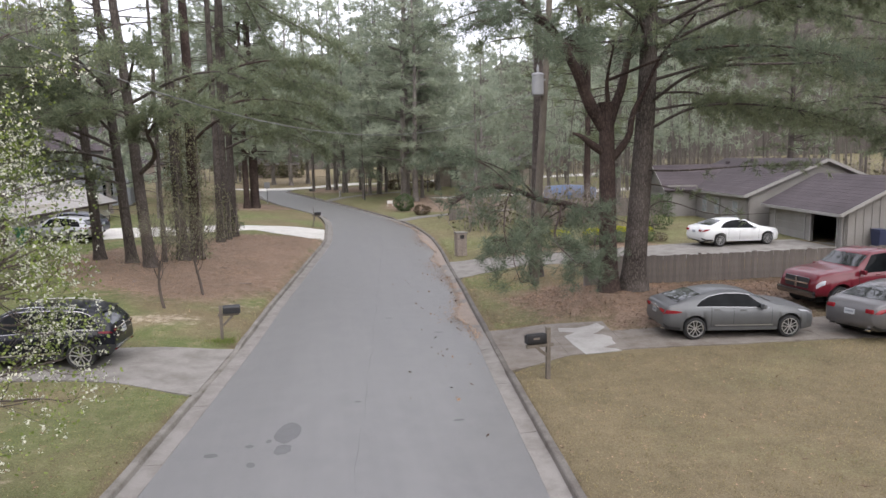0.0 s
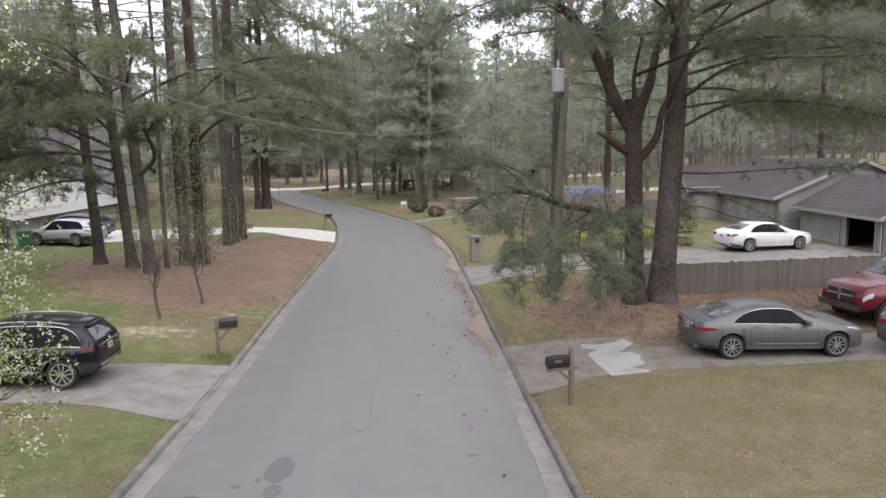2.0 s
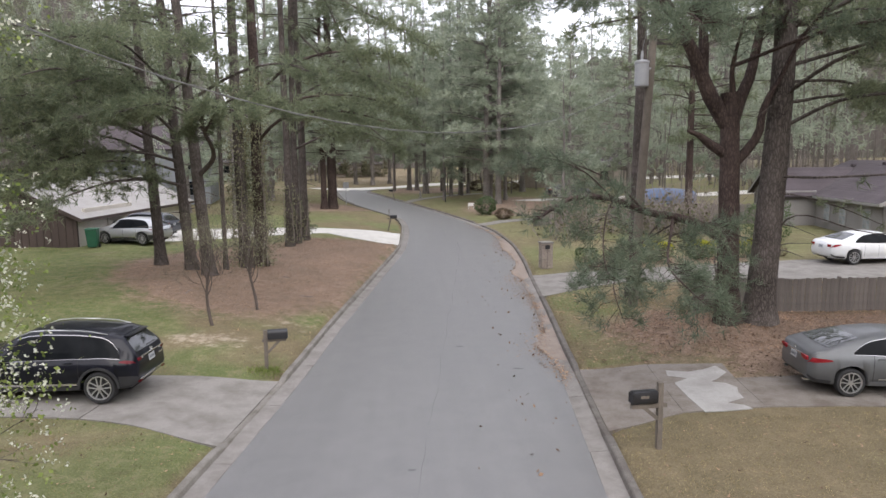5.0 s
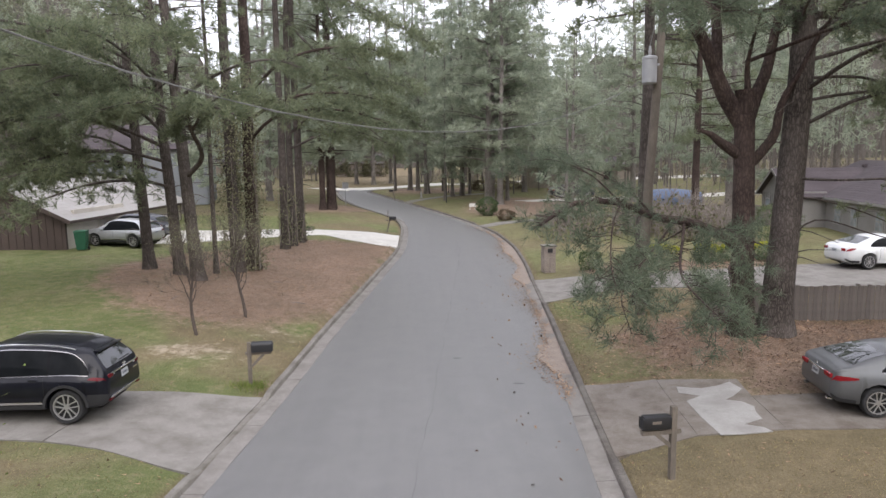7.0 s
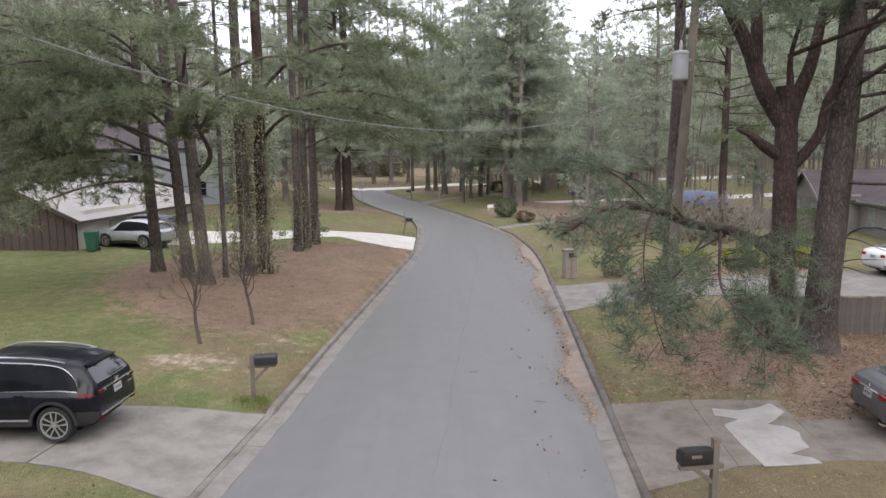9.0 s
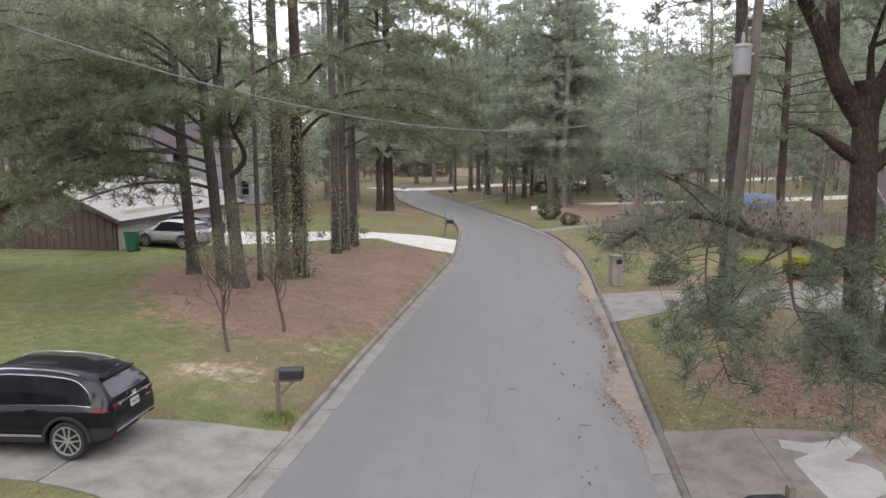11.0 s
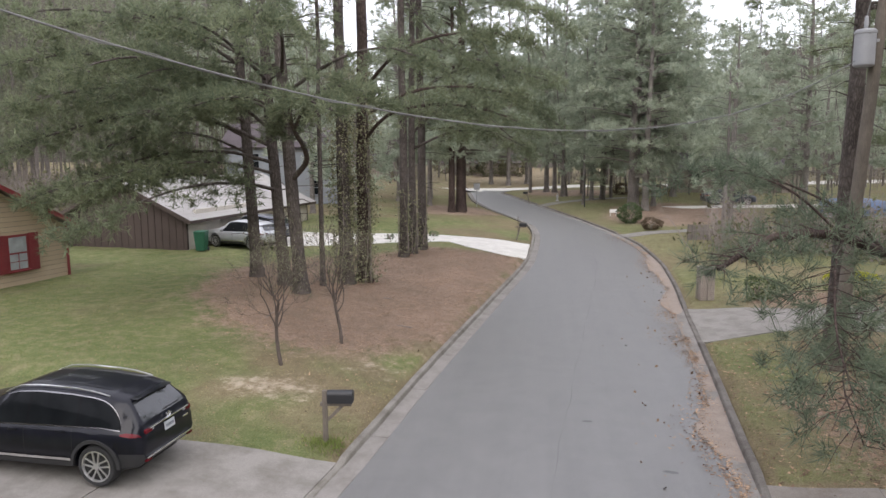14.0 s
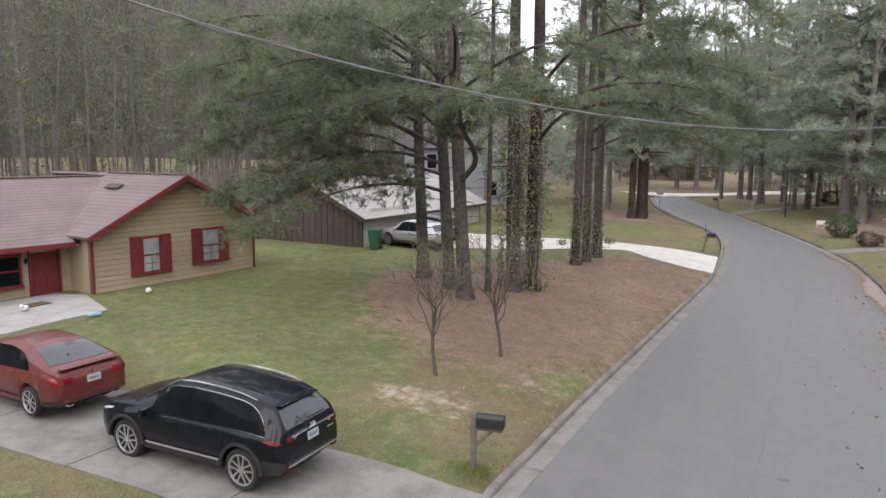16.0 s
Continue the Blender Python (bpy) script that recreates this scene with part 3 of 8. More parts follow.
def draped(name, outline, mat, label, category, lift=0.02, step=0.4, kind="structure", thick=0.12):
    """A slab that follows the land, cut to an outline of (x, y)."""
    bm = bmesh.new()
    xs, ys = [p[0] for p in outline], [p[1] for p in outline]
    f = bm.faces.new([bm.verts.new((x, y, 0)) for x, y in outline])
    for axis, lo, hi in ((0, min(xs), max(xs)), (1, min(ys), max(ys))):
        v = lo + step
        while v < hi:
            no, co = Vector((0, 0, 0)), Vector((0, 0, 0))
            no[axis], co[axis] = 1, v
            bmesh.ops.bisect_plane(bm, geom=bm.verts[:] + bm.edges[:] + bm.faces[:], plane_co=co, plane_no=no)
            v += step
    for vv in bm.verts:
        vv.co.z = h(vv.co.x, vv.co.y) + lift
    edges = [e for e in bm.edges if len(e.link_faces) == 1]
    r = bmesh.ops.extrude_edge_only(bm, edges=edges)
    for vv in r["geom"]:
        if isinstance(vv, bmesh.types.BMVert):
            vv.co.z -= thick
    bmesh.ops.recalc_face_normals(bm, faces=bm.faces[:])
    if sum(f.normal.z for f in bm.faces) < 0:
        bmesh.ops.reverse_faces(bm, faces=bm.faces[:])
    return tagged(part(name, bm, mat), label, category, kind=kind)


def x_left(y, o=0.0):
    return float(along(LEFT, y)) - o


def x_right(y, o=0.0):
    return float(along(RIGHT, y)) + o


# drives, cut into bays with open joints
for xa, xb in ((0.0, 3.3), (3.33, 6.6), (6.63, 9.9), (9.93, 14.5), (14.53, 24.0)):
    vs = np.linspace(xa, xb, 7)
    draped("drive_left", [(x_left(float(drive_near(v)), v), float(drive_near(v))) for v in vs] + [(x_left(float(drive_far(v)), v), float(drive_far(v))) for v in vs[::-1]], "concrete",
           "stained concrete drive between the lawns", "drive", 0.03)
for xa, xb, na, nb, fa, fb in ((0.0, 1.75, 7.9, 8.5, 11.9, 11.75), (1.76, 3.6, 8.5, 8.6, 11.72, 11.3), (3.61, 6.4, 8.6, 8.35, 10.4, 10.3), (6.41, 9.4, 8.35, 8.2, 10.2, 10.4), (9.41, 16.0, 8.2, 7.6, 10.5, 10.9), (16.01, 26.0, 7.6, 7.2, 11.2, 11.6)):
    draped("drive_right", [(x_right(na, xa), na), (x_right(nb, xb), nb), (x_right(fb, xb), fb), (x_right(fa, xa), fa)], "drive_dirty",
           "soiled concrete drive under the parked cars", "drive", 0.03)
draped("drive_far_left", [(-0.55, 37.0), (-2.2, 37.0), (-3.7, 38.0), (-5.2, 39.6), (-7.5, 38.3), (-10, 36.2), (-13.5, 34.6), (-19.5, 34.8), (-19.5, 40.5), (-12, 40.5), (-6.8, 42.0), (-0.5, 42.3)],
       "pale_concrete", "pale concrete drive to the brown house", "drive", 0.025)
draped("drive_far_right", [(x_right(21.4), 21.4), (9.0, 22.7), (13.5, 22.0), (19, 21.2), (26, 20.8), (26, 26.2), (19, 26.6), (9.2, 25.6), (x_right(26), 26.0)], "concrete",
       "pale worn concrete drive beside the fence", "drive", 0.025)
draped("garden_path", [(x_right(46.6), 46.6), (14, 49), (20, 50.5), (20, 51.6), (14, 50.2), (x_right(48), 48.0)], "concrete", "narrow concrete path across the lawn", "path", 0.025)
draped("drive_beyond", [(11, 66), (12.5, 64.2), (30, 66), (46, 68), (46, 72), (30, 69.5)], "pale_concrete", "pale concrete drive under the pines", "drive", 0.03, 1.0)
draped("footpath_beyond", [(x_right(69), 69), (5, 74), (9, 76), (8.6, 77), (4.6, 75.2), (x_right(70.6), 70.6)], "concrete", "narrow pale path across the lawn", "path", 0.03, 0.8)
draped("concrete_patch", [(6.42, 8.44), (6.92, 8.44), (7.5, 8.5), (7.42, 8.72), (7.12, 8.9), (7.62, 9.15), (7.66, 9.5), (7.78, 9.8), (7.65, 10.11), (7.35, 10.25), (7.6, 10.42), (7.98, 10.78), (7.88, 11.2), (7.5, 11.05), (7.09, 10.97), (6.59, 11.17), (6.50, 10.8), (6.9, 10.55), (6.48, 10.29), (6.42, 9.38)],
       "patch_concrete", "jagged pale concrete patch on the drive", "patch", 0.036, 0.3, thick=0.02)


def stain(cx, cy, rx, ry, seed):
    rnd = random.Random(seed)
    bm = bmesh.new()
    pts = []
    for k in range(18):
        a = k / 18 * 2 * math.pi
        r = 1 + 0.12 * math.sin(2 * a + seed) + rnd.uniform(-0.1, 0.1)
        x, y = cx + rx * r * math.cos(a), cy + ry * r * math.sin(a)
        a0, b0 = x_left(y) + GUTTER + KERB, x_right(y) - GUTTER - KERB
        u = (x - a0) / (b0 - a0)
        pts.append(bm.verts.new((x, y, float(road_z(y)) + 0.05 * (1 - (2 * u - 1) ** 2) + 0.004)))
    bm.faces.new(pts)
    tagged(part("road_stain", bm, "stain"), "dark oil stain on the asphalt", "stain", "road stains", kind="structure")


def road_seam():
    """The thin joint between the two paving strips."""
    V, F = [], []
    for k, y in enumerate(np.arange(-8, 40, 0.5)):
        a0, b0 = x_left(y) + GUTTER + KERB, x_right(y) - GUTTER - KERB
        u = 0.53 + 0.004 * math.sin(y * 1.3) + 0.003 * math.sin(y * 3.7)
        x, z = a0 + (b0 - a0) * u, float(road_z(y)) + 0.05 * (1 - (2 * u - 1) ** 2) + 0.004
        w = 0.0035 + 0.0025 * math.sin(y * 2.1)
        V += [(x - w, y, z), (x + w, y, z)]
        if k:
            F.append((2 * k - 2, 2 * k - 1, 2 * k + 1, 2 * k))
    tagged(arr_mesh("road_seam", V, F, "seam"), "thin dark seam along the middle of the street", "seam", kind="structure")


road_seam()
for i, s in enumerate(((-1.34, 4.95, 0.25, 0.52), (-1.40, 4.12, 0.15, 0.26), (-2.05, 4.42, 0.075, 0.09), (-2.73, 4.17, 0.13, 0.10), (-1.94, 3.57, 0.09, 0.11), (-1.69, 4.58, 0.06, 0.08),
                       (1.6, 14.4, 0.12, 0.05), (2.2, 4.9, 0.12, 0.06), (0.15, 6.4, 0.07, 0.05), (3.0, 12.2, 0.14, 0.06))):
    stain(*s, i)

# ---- houses ----


def slab(bm, pts, off):
    """A flat polygon given a thickness along off."""
    off = Vector(off)
    a = [bm.verts.new(Vector(p)) for p in pts]
    b = [bm.verts.new(Vector(p) + off) for p in pts]
    n = len(pts)
    for i in range(n):
        bm.faces.new((a[i], a[(i + 1) % n], b[(i + 1) % n], b[i]))
    bm.faces.new(a[::-1]); bm.faces.new(b)
    bmesh.ops.recalc_face_normals(bm, faces=bm.faces[:])
    return bm


def roof_slope(root, p_eave0, p_eave1, p_ridge1, p_ridge0, mat, courses=14, name="roof"):
    """A roof slope laid in overlapping courses, each a strip proud of the one above it."""
    bm = bmesh.new()
    a0, a1, b1, b0 = (Vector(p) for p in (p_eave0, p_eave1, p_ridge1, p_ridge0))
    nrm = (a1 - a0).cross(b0 - a0).normalized()
    if nrm.z < 0:
        nrm.negate()
    slab(bm, [a0, a1, b1, b0], -nrm * 0.10)
    rows = []
    for k in range(courses):
        t0, t1 = k / courses, (k + 1.12) / courses
        t1 = min(t1, 1)
        q = [a0.lerp(b0, t0) + nrm * 0.014, a1.lerp(b1, t0) + nrm * 0.014, a1.lerp(b1, t1) + nrm * 0.006, a0.lerp(b0, t1) + nrm * 0.006]
        rows.append(q)
    roof = part(name, bm, mat, root)
    for q in rows:
        part("shingle_course", slab(bmesh.new(), q, -nrm * 0.014), mat, roof)
    return roof


def trim(root, a, b, size, mat, name="fascia_board"):
    """A board along a line."""
    a, b = Vector(a), Vector(b)
    d = b - a
    rot = d.to_track_quat('X', 'Z').to_matrix()
    return part(name, boxbm((a + b) / 2, (d.length, size[0], size[1]), 0.008, rot), mat, root)


def lap_boards(root, x, y0, y1, z0, top, mat, rise=0.19, name="siding_board"):
    """Lapped boards on a wall that looks to +x, cut to the wall's top line top(y)."""
    z = z0
    while z < max(top(y0 + (y1 - y0) * k / 40) for k in range(41)) - 0.04:
        ys = [y0 + (y1 - y0) * k / 60 for k in range(61) if top(y0 + (y1 - y0) * k / 60) >= z + 0.02]
        if len(ys) > 1:
            a, b = min(ys), max(ys)
            bm = bmesh.new()
            z1 = z + rise - 0.018
            # the upper corners slope with the roof
            ys2 = [q for q in ys if top(q) >= z1] or [(a + b) / 2]
            v = [(x + 0.030, a, z), (x + 0.030, b, z), (x + 0.010, max(ys2), z1), (x + 0.010, min(ys2), z1)]
            slab(bm, v, (-0.02, 0, 0))
            part(name, bm, mat, root)
        z += rise


def window(root, x, y, z, w, hh, frame="trim_white", glass="glass_light", bars=True, shutter=None, name="window"):
    """A sash window on a wall that looks to +x."""
    win = part(name, boxbm((x + 0.02, y, z), (0.06, w + 0.12, hh + 0.12), 0.008), frame, root)
    part("pane", boxbm((x + 0.052, y, z + hh * 0.25), (0.012, w - 0.06, hh * 0.5 - 0.06)), glass, win)
    part("pane", boxbm((x + 0.052, y, z - hh * 0.25), (0.012, w - 0.06, hh * 0.5 - 0.06)), glass, win)
    part("sash_rail", boxbm((x + 0.058, y, z), (0.03, w, 0.05), 0.005), frame, win)
    part("window_sill", boxbm((x + 0.07, y, z - hh / 2 - 0.05), (0.12, w + 0.2, 0.05), 0.008), frame, win)
    if bars:
        part("glazing_bar", boxbm((x + 0.060, y, z - hh * 0.25), (0.012, 0.025, hh * 0.5)), frame, win)
        part("glazing_bar", boxbm((x + 0.060, y, z - hh * 0.25), (0.012, w - 0.05, 0.025)), frame, win)
    if shutter:
        for sd in (-1, 1):
            s = part("shutter", boxbm((x + 0.045, y + sd * (w / 2 + 0.29), z), (0.05, 0.44, hh + 0.16), 0.01), shutter, root, "dark red louvred shutter")
            for k in range(9):
                part("louvre", boxbm((x + 0.074, y + sd * (w / 2 + 0.29), z - hh / 2 + 0.1 + k * (hh - 0.2) / 8), (0.018, 0.34, 0.05), 0.004), shutter, s)
    return win


def tan_house():
    Z0 = 0.85
    root = empty("tan_house", pose(-20.25, 18.35, Z0, 0, 0, -9.2), "tan timber-sided bungalow with dark red shutters and rose shingles", "house")
    W = lambda z: z - Z0  # noqa: E731
    ya, yb, yr = -0.4, 7.0, 3.35
    ze, zr = W(3.12), W(4.98)
    top = lambda y: ze + (zr - ze) * (1 - abs(y - yr) / (yb - yr)) if abs(y - yr) <= yb - yr + .1 else ze  # noqa: E731
    # street-facing wing
    bm = bmesh.new()
    slab(bm, [(0, ya, W(.4)), (0, yb, W(.4)), (0, yb, ze), (0, yr, zr), (0, ya, ze)], (-0.16, 0, 0))
    # dark wall colour seen between the boards stands in for their lap shadows
    part("gable_wall", bm, "post_wood", root)
    part("wing_wall", slab(bmesh.new(), [(-.16, yb, W(.4)), (-9.2, yb, W(.4)), (-9.2, yb, ze), (-.16, yb, ze)], (0, -0.16, 0)), "siding_tan", root)
    part("porch_side_wall", slab(bmesh.new(), [(-.16, ya, W(.4)), (-1.4, ya, W(.4)), (-1.4, ya, W(2.75)), (-.16, ya, W(2.9))], (0, 0.16, 0)), "siding_tan", root)
    lap_boards(root, 0, ya, yb, W(.95), top, "siding_tan")
    part("foundation", boxbm((-.06, (ya + yb) / 2, W(.82)), (0.14, yb - ya, 0.26)), "brick", root)
    ov = 0.5
    sl = (zr - ze) / (yb - yr)
    for y_e, sgn in ((ya - .35, -1), (yb + .35, 1)):
        z_e = zr - sl * abs(y_e - yr)
        roof_slope(root, (ov, y_e, z_e + .12), (-5.2 if sgn < 0 else -9.4, y_e, z_e + .12), (-5.2 if sgn < 0 else -9.4, yr, zr + .12), (ov, yr, zr + .12), "roof_rose", 18, "wing_roof")
        trim(root, (ov + .01, y_e, z_e + .03), (ov + .01, yr, zr + .03), (0.03, 0.17), "trim_red", "rake_board")
    trim(root, (ov, yb + .36, ze - sl * .35 + .03), (-9.4, yb + .36, ze - sl * .35 + .03), (0.03, 0.16), "trim_red")
    for y in (ya + 0.03, yb - 0.03):
        part("corner_board", boxbm((0.03, y, (W(.9) + ze) / 2), (0.06, 0.11, ze - W(.9)), 0.006), "trim_red", root)
    window(root, 0.03, 1.93, W(2.1), 0.70, 1.30, "trim_red", shutter="trim_red")
    window(root, 0.03, 4.66, W(2.2), 0.80, 1.30, "trim_red", shutter="trim_red")
    # main range, set back behind a porch
    x_w, y0 = -1.4, -13.0
    bm = bmesh.new()
    for (p, q, zz0, zz1) in ((y0, -3.35, .4, 2.75), (-2.10, -1.78, .4, 2.75), (-.80, ya, .4, 2.75), (-3.35, -2.10, .4, 1.35), (-3.35, -2.10, 2.45, 2.75), (-1.78, -.80, 2.45, 2.75)):
        box(bm, (x_w - .08, (p + q) / 2, (W(zz0) + W(zz1)) / 2), (.16, q - p, zz1 - zz0))
    part("front_wall", bm, "siding_tan", root)
    for p, q in ((y0, -3.45), (-2.02, -1.85), (-.72, ya)):
        lap_boards(root, x_w, p, q, W(.95), lambda y: W(2.72), "siding_tan")
    part("end_wall", slab(bmesh.new(), [(x_w, y0, W(.4)), (-9.2, y0, W(.4)), (-9.2, y0, W(2.75)), (-4.8, y0, W(4.7)), (x_w, y0, W(3.1))], (0, .16, 0)), "siding_tan", root)
    part("rear_wall", boxbm((-9.12, (y0 + yb) / 2, W(1.6)), (.16, yb - y0, 2.4)), "siding_tan", root)
    roof_slope(root, (-.45, y0 - .4, W(2.80)), (-.45, ya - .3, W(2.80)), (-4.8, yr, W(4.97)), (-4.8, y0 - .4, W(4.85)), "roof_rose", 22)
    roof_slope(root, (-9.7, y0 - .4, W(2.55)), (-9.7, yb, W(2.55)), (-4.8, yb, W(4.93)), (-4.8, y0 - .4, W(4.85)), "roof_rose", 12)
    trim(root, (-.44, y0 - .4, W(2.72)), (-.44, ya - .25, W(2.72)), (0.03, 0.16), "trim_red")
    trim(root, (-4.8, y0 - .4, W(4.90)), (-4.8, yr, W(5.0)), (0.24, 0.03), "roof_rose", "ridge_cap")
    trim(root, (.5, yr, W(5.12)), (-4.8, yr, W(5.12)), (0.24, 0.03), "roof_rose", "ridge_cap")
    part("porch_ceiling", boxbm((-.95, (y0 + ya) / 2, W(2.68)), (.95, ya - y0, .04)), "siding_tan", root)
    # door in its frame, and the front window
    part("door", boxbm((x_w - .03, -1.29, W(1.68)), (.05, .92, 1.52 + .5), .01), "trim_red", root, "dark red panelled front door")
    for k in (-1, 1):
        for z in (1.25, 2.0):
            part("door_panel", boxbm((x_w + .0, -1.29 + k * .21, W(z)), (.02, .3, .5), .01), "trim_red", root)
    part("door_knob", boxbm((x_w + .05, -.95, W(1.6)), (.06, .05, .05), .02), "chrome", root)
    for yy in (-1.80, -.78):
        part("door_frame", boxbm((x_w + .03, yy, W(1.7)), (.08, .08, 2.1), .008), "trim_red", root)
    part("porch_lamp", tubebm([(x_w + .08, -1.94, W(2.12)), (x_w + .1, -1.94, W(2.2)), (x_w + .1, -1.94, W(2.32))], [.04, .065, .03], 8), "black_metal", root)
    window(root, x_w + .03, -2.73, W(1.9), 1.18, 1.02, "trim_red", "glass_dark", bars=False)
    part("porch_post", boxbm((-.6, -6.5, W(1.8)), (.1, .1, 1.85), .01), "trim_red", root)
    part("roof_vent", boxbm((-2.6, 2.2, W(4.62)), (.9, .35, .06), .02, Matrix.Rotation(radians(26), 3, 'X')), "roof_dark", root)


tan_house()
draped("porch_slab", [(-17.7, 16.35), (-20.2, 17.6), (-21.3, 17.2), (-23.6, 7.0), (-21.0, 6.5), (-17.9, 12.5)], "patch_concrete", "pale concrete porch slab before the front door", "porch", 0.07)
tagged(part("doormat", boxbm((-20.25, 15.75, h(-20.25, 15.75) + .085), (.5, .8, .03), .008), "mat"), "brown doormat before the red door", "doormat")


def grey_house():
    Z0 = 0.47
    root = empty("grey_house", pose(26.0, 22.4, Z0, 0, 0, -9.2), "grey board-sided house with dark shingles and an open garage", "house")
    W = lambda z: z - Z0  # noqa: E731
    # garage, its doors facing the street (-x)
    L, D, ze, zr = 8.0, 6.2, W(2.42), W(4.05)
    bm = bmesh.new()
    for p, q, a, b in ((0, .55, 0, ze), (3.15, 3.75, 0, ze), (7.2, L, 0, ze), (.55, 3.15, W(2.28), ze), (3.75, 7.2, W(2.3), ze)):
        box(bm, (.08, (p + q) / 2, (a + b) / 2), (.16, q - p, b - a))
    part("garage_front_wall", bm, "siding_grey", root)
    part("garage_end_wall", slab(bmesh.new(), [(0, 0, -.3), (D, 0, -.3), (D, 0, ze), (D / 2, 0, zr), (0, 0, ze)], (0, .16, 0)), "siding_grey", root)
    # back and inner walls are coloured near-black in place of indoor shade
    part("garage_back_wall", boxbm((D, L / 2, ze / 2), (.16, L, ze)), "inside_shade", root)
    part("garage_far_wall", slab(bmesh.new(), [(0, L, -.3), (D, L, -.3), (D, L, ze), (D / 2, L, zr), (0, L, ze)], (0, -.16, 0)), "siding_grey", root)
    part("garage_inner_wall", boxbm((D / 2, .26, ze / 2), (D - .3, .06, ze)), "inside_shade", root)
    part("garage_floor", boxbm((D / 2, L / 2, .02), (D - .2, L - .3, .04)), "concrete", root)
    gd = part("garage_door", boxbm((.04, 5.48, W(1.38)), (.06, 3.45, 1.86), .01), "siding_grey", root, "closed pale grey garage door")
    for k in range(4):
        part("door_panel", boxbm((.005, 5.48, W(.72) + k * .45), (.03, 3.3, .40), .01), "siding_grey", gd)
    for yy in (.55, 3.15, 3.75, 7.2):
        part("door_trim", boxbm((-.02, yy, W(1.38)), (.05, .12, 1.9), .006), "trim_grey", root)
    for yy, w in ((1.85, 2.6), (5.48, 3.45)):
        part("door_head", boxbm((-.02, yy, W(2.32)), (.05, w, .1), .006), "trim_grey", root)
    sl = (zr - ze) / (D / 2)
    roof_slope(root, (-.45, -.4, ze - .45 * sl + .12), (-.45, L + .2, ze - .45 * sl + .12), (D / 2, L + .2, zr + .12), (D / 2, -.4, zr + .12), "roof_dark", 12, "garage_roof")
    roof_slope(root, (D + .45, -.4, ze - .45 * sl + .12), (D + .45, L + .2, ze - .45 * sl + .12), (D / 2, L + .2, zr + .12), (D / 2, -.4, zr + .12), "roof_dark", 6, "garage_roof")
    trim(root, (-.46, -.4, ze - .45 * sl + .04), (-.46, L + .2, ze - .45 * sl + .04), (.05, .16), "trim_grey")
    trim(root, (-.45, -.41, ze - .45 * sl + .04), (D / 2, -.41, zr + .04), (.03, .18), "trim_grey", "rake_board")
    trim(root, (D + .45, -.41, ze - .45 * sl + .04), (D / 2, -.41, zr + .04), (.03, .18), "trim_grey", "rake_board")
    for k in range(15):
        x = .2 + k * .41
        zt = ze + sl * (x if x < D / 2 else D - x)
        part("siding_batten", boxbm((x, -.02, (zt - .2) / 2), (.05, .04, zt + .15), .004), "siding_grey", root)
    # main range behind, its gable end towards the street's near end
    y0, y1, xa, xb, xr = 8.9, 24.0, -1.0, 8.8, 3.9
    e2, r2 = W(2.85), W(4.95)
    part("front_wall", boxbm((xa + .08, (y0 + y1) / 2, e2 / 2), (.16, y1 - y0, e2)), "siding_grey", root)
    part("gable_wall", slab(bmesh.new(), [(xa, y0, -.3), (xb, y0, -.3), (xb, y0, e2), (xr, y0, r2), (xa, y0, e2)], (0, .16, 0)), "siding_grey", root)
    part("far_gable_wall", slab(bmesh.new(), [(xa, y1, -.3), (xb, y1, -.3), (xb, y1, e2), (xr, y1, r2), (xa, y1, e2)], (0, -.16, 0)), "siding_grey", root)
    part("rear_wall", boxbm((xb - .08, (y0 + y1) / 2, e2 / 2), (.16, y1 - y0, e2)), "siding_grey", root)
    s2 = (r2 - e2) / (xr - xa)
    roof_slope(root, (xa - .4, y0 - .4, e2 - .4 * s2 + .12), (xa - .4, y1, e2 - .4 * s2 + .12), (xr, y1, r2 + .12), (xr, y0 - .4, r2 + .12), "roof_dark", 20)
    roof_slope(root, (xb + .4, y0 - .4, e2 - .4 * s2 + .12), (xb + .4, y1, e2 - .4 * s2 + .12), (xr, y1, r2 + .12), (xr, y0 - .4, r2 + .12), "roof_dark", 8)
    trim(root, (xa - .4, y0 - .41, e2 - .4 * s2 + .03), (xr, y0 - .41, r2 + .03), (.03, .2), "trim_grey", "rake_board")
    trim(root, (xb + .4, y0 - .41, e2 - .4 * s2 + .03), (xr, y0 - .41, r2 + .03), (.03, .2), "trim_grey", "rake_board")
    trim(root, (xa - .41, y0 - .4, e2 - .4 * s2 + .03), (xa - .41, y1, e2 - .4 * s2 + .03), (.04, .16), "trim_grey")
    for px, py in ((2.6, 12.0), (3.2, 17.5), (2.8, 21)):
        part("roof_vent", boxbm((px, py, r2 - (xr - px) * s2 + .25), (.28, .28, .22), .05), "roof_dark", root)
    # street-facing wing at the far end
    part("wing_gable_wall", slab(bmesh.new(), [(xa - 2.2, 17.6, -.3), (xa - 2.2, 23.2, -.3), (xa - 2.2, 23.2, e2), (xa - 2.2, 20.4, W(4.5)), (xa - 2.2, 17.6, e2)], (.16, 0, 0)), "siding_grey", root)
    part("wing_side_wall", boxbm((xa - 1.1, 17.68, e2 / 2), (2.2, .16, e2 + .5)), "siding_grey", root)
    part("wing_side_wall", boxbm((xa - 1.1, 23.12, e2 / 2), (2.2, .16, e2 + .5)), "siding_grey", root)
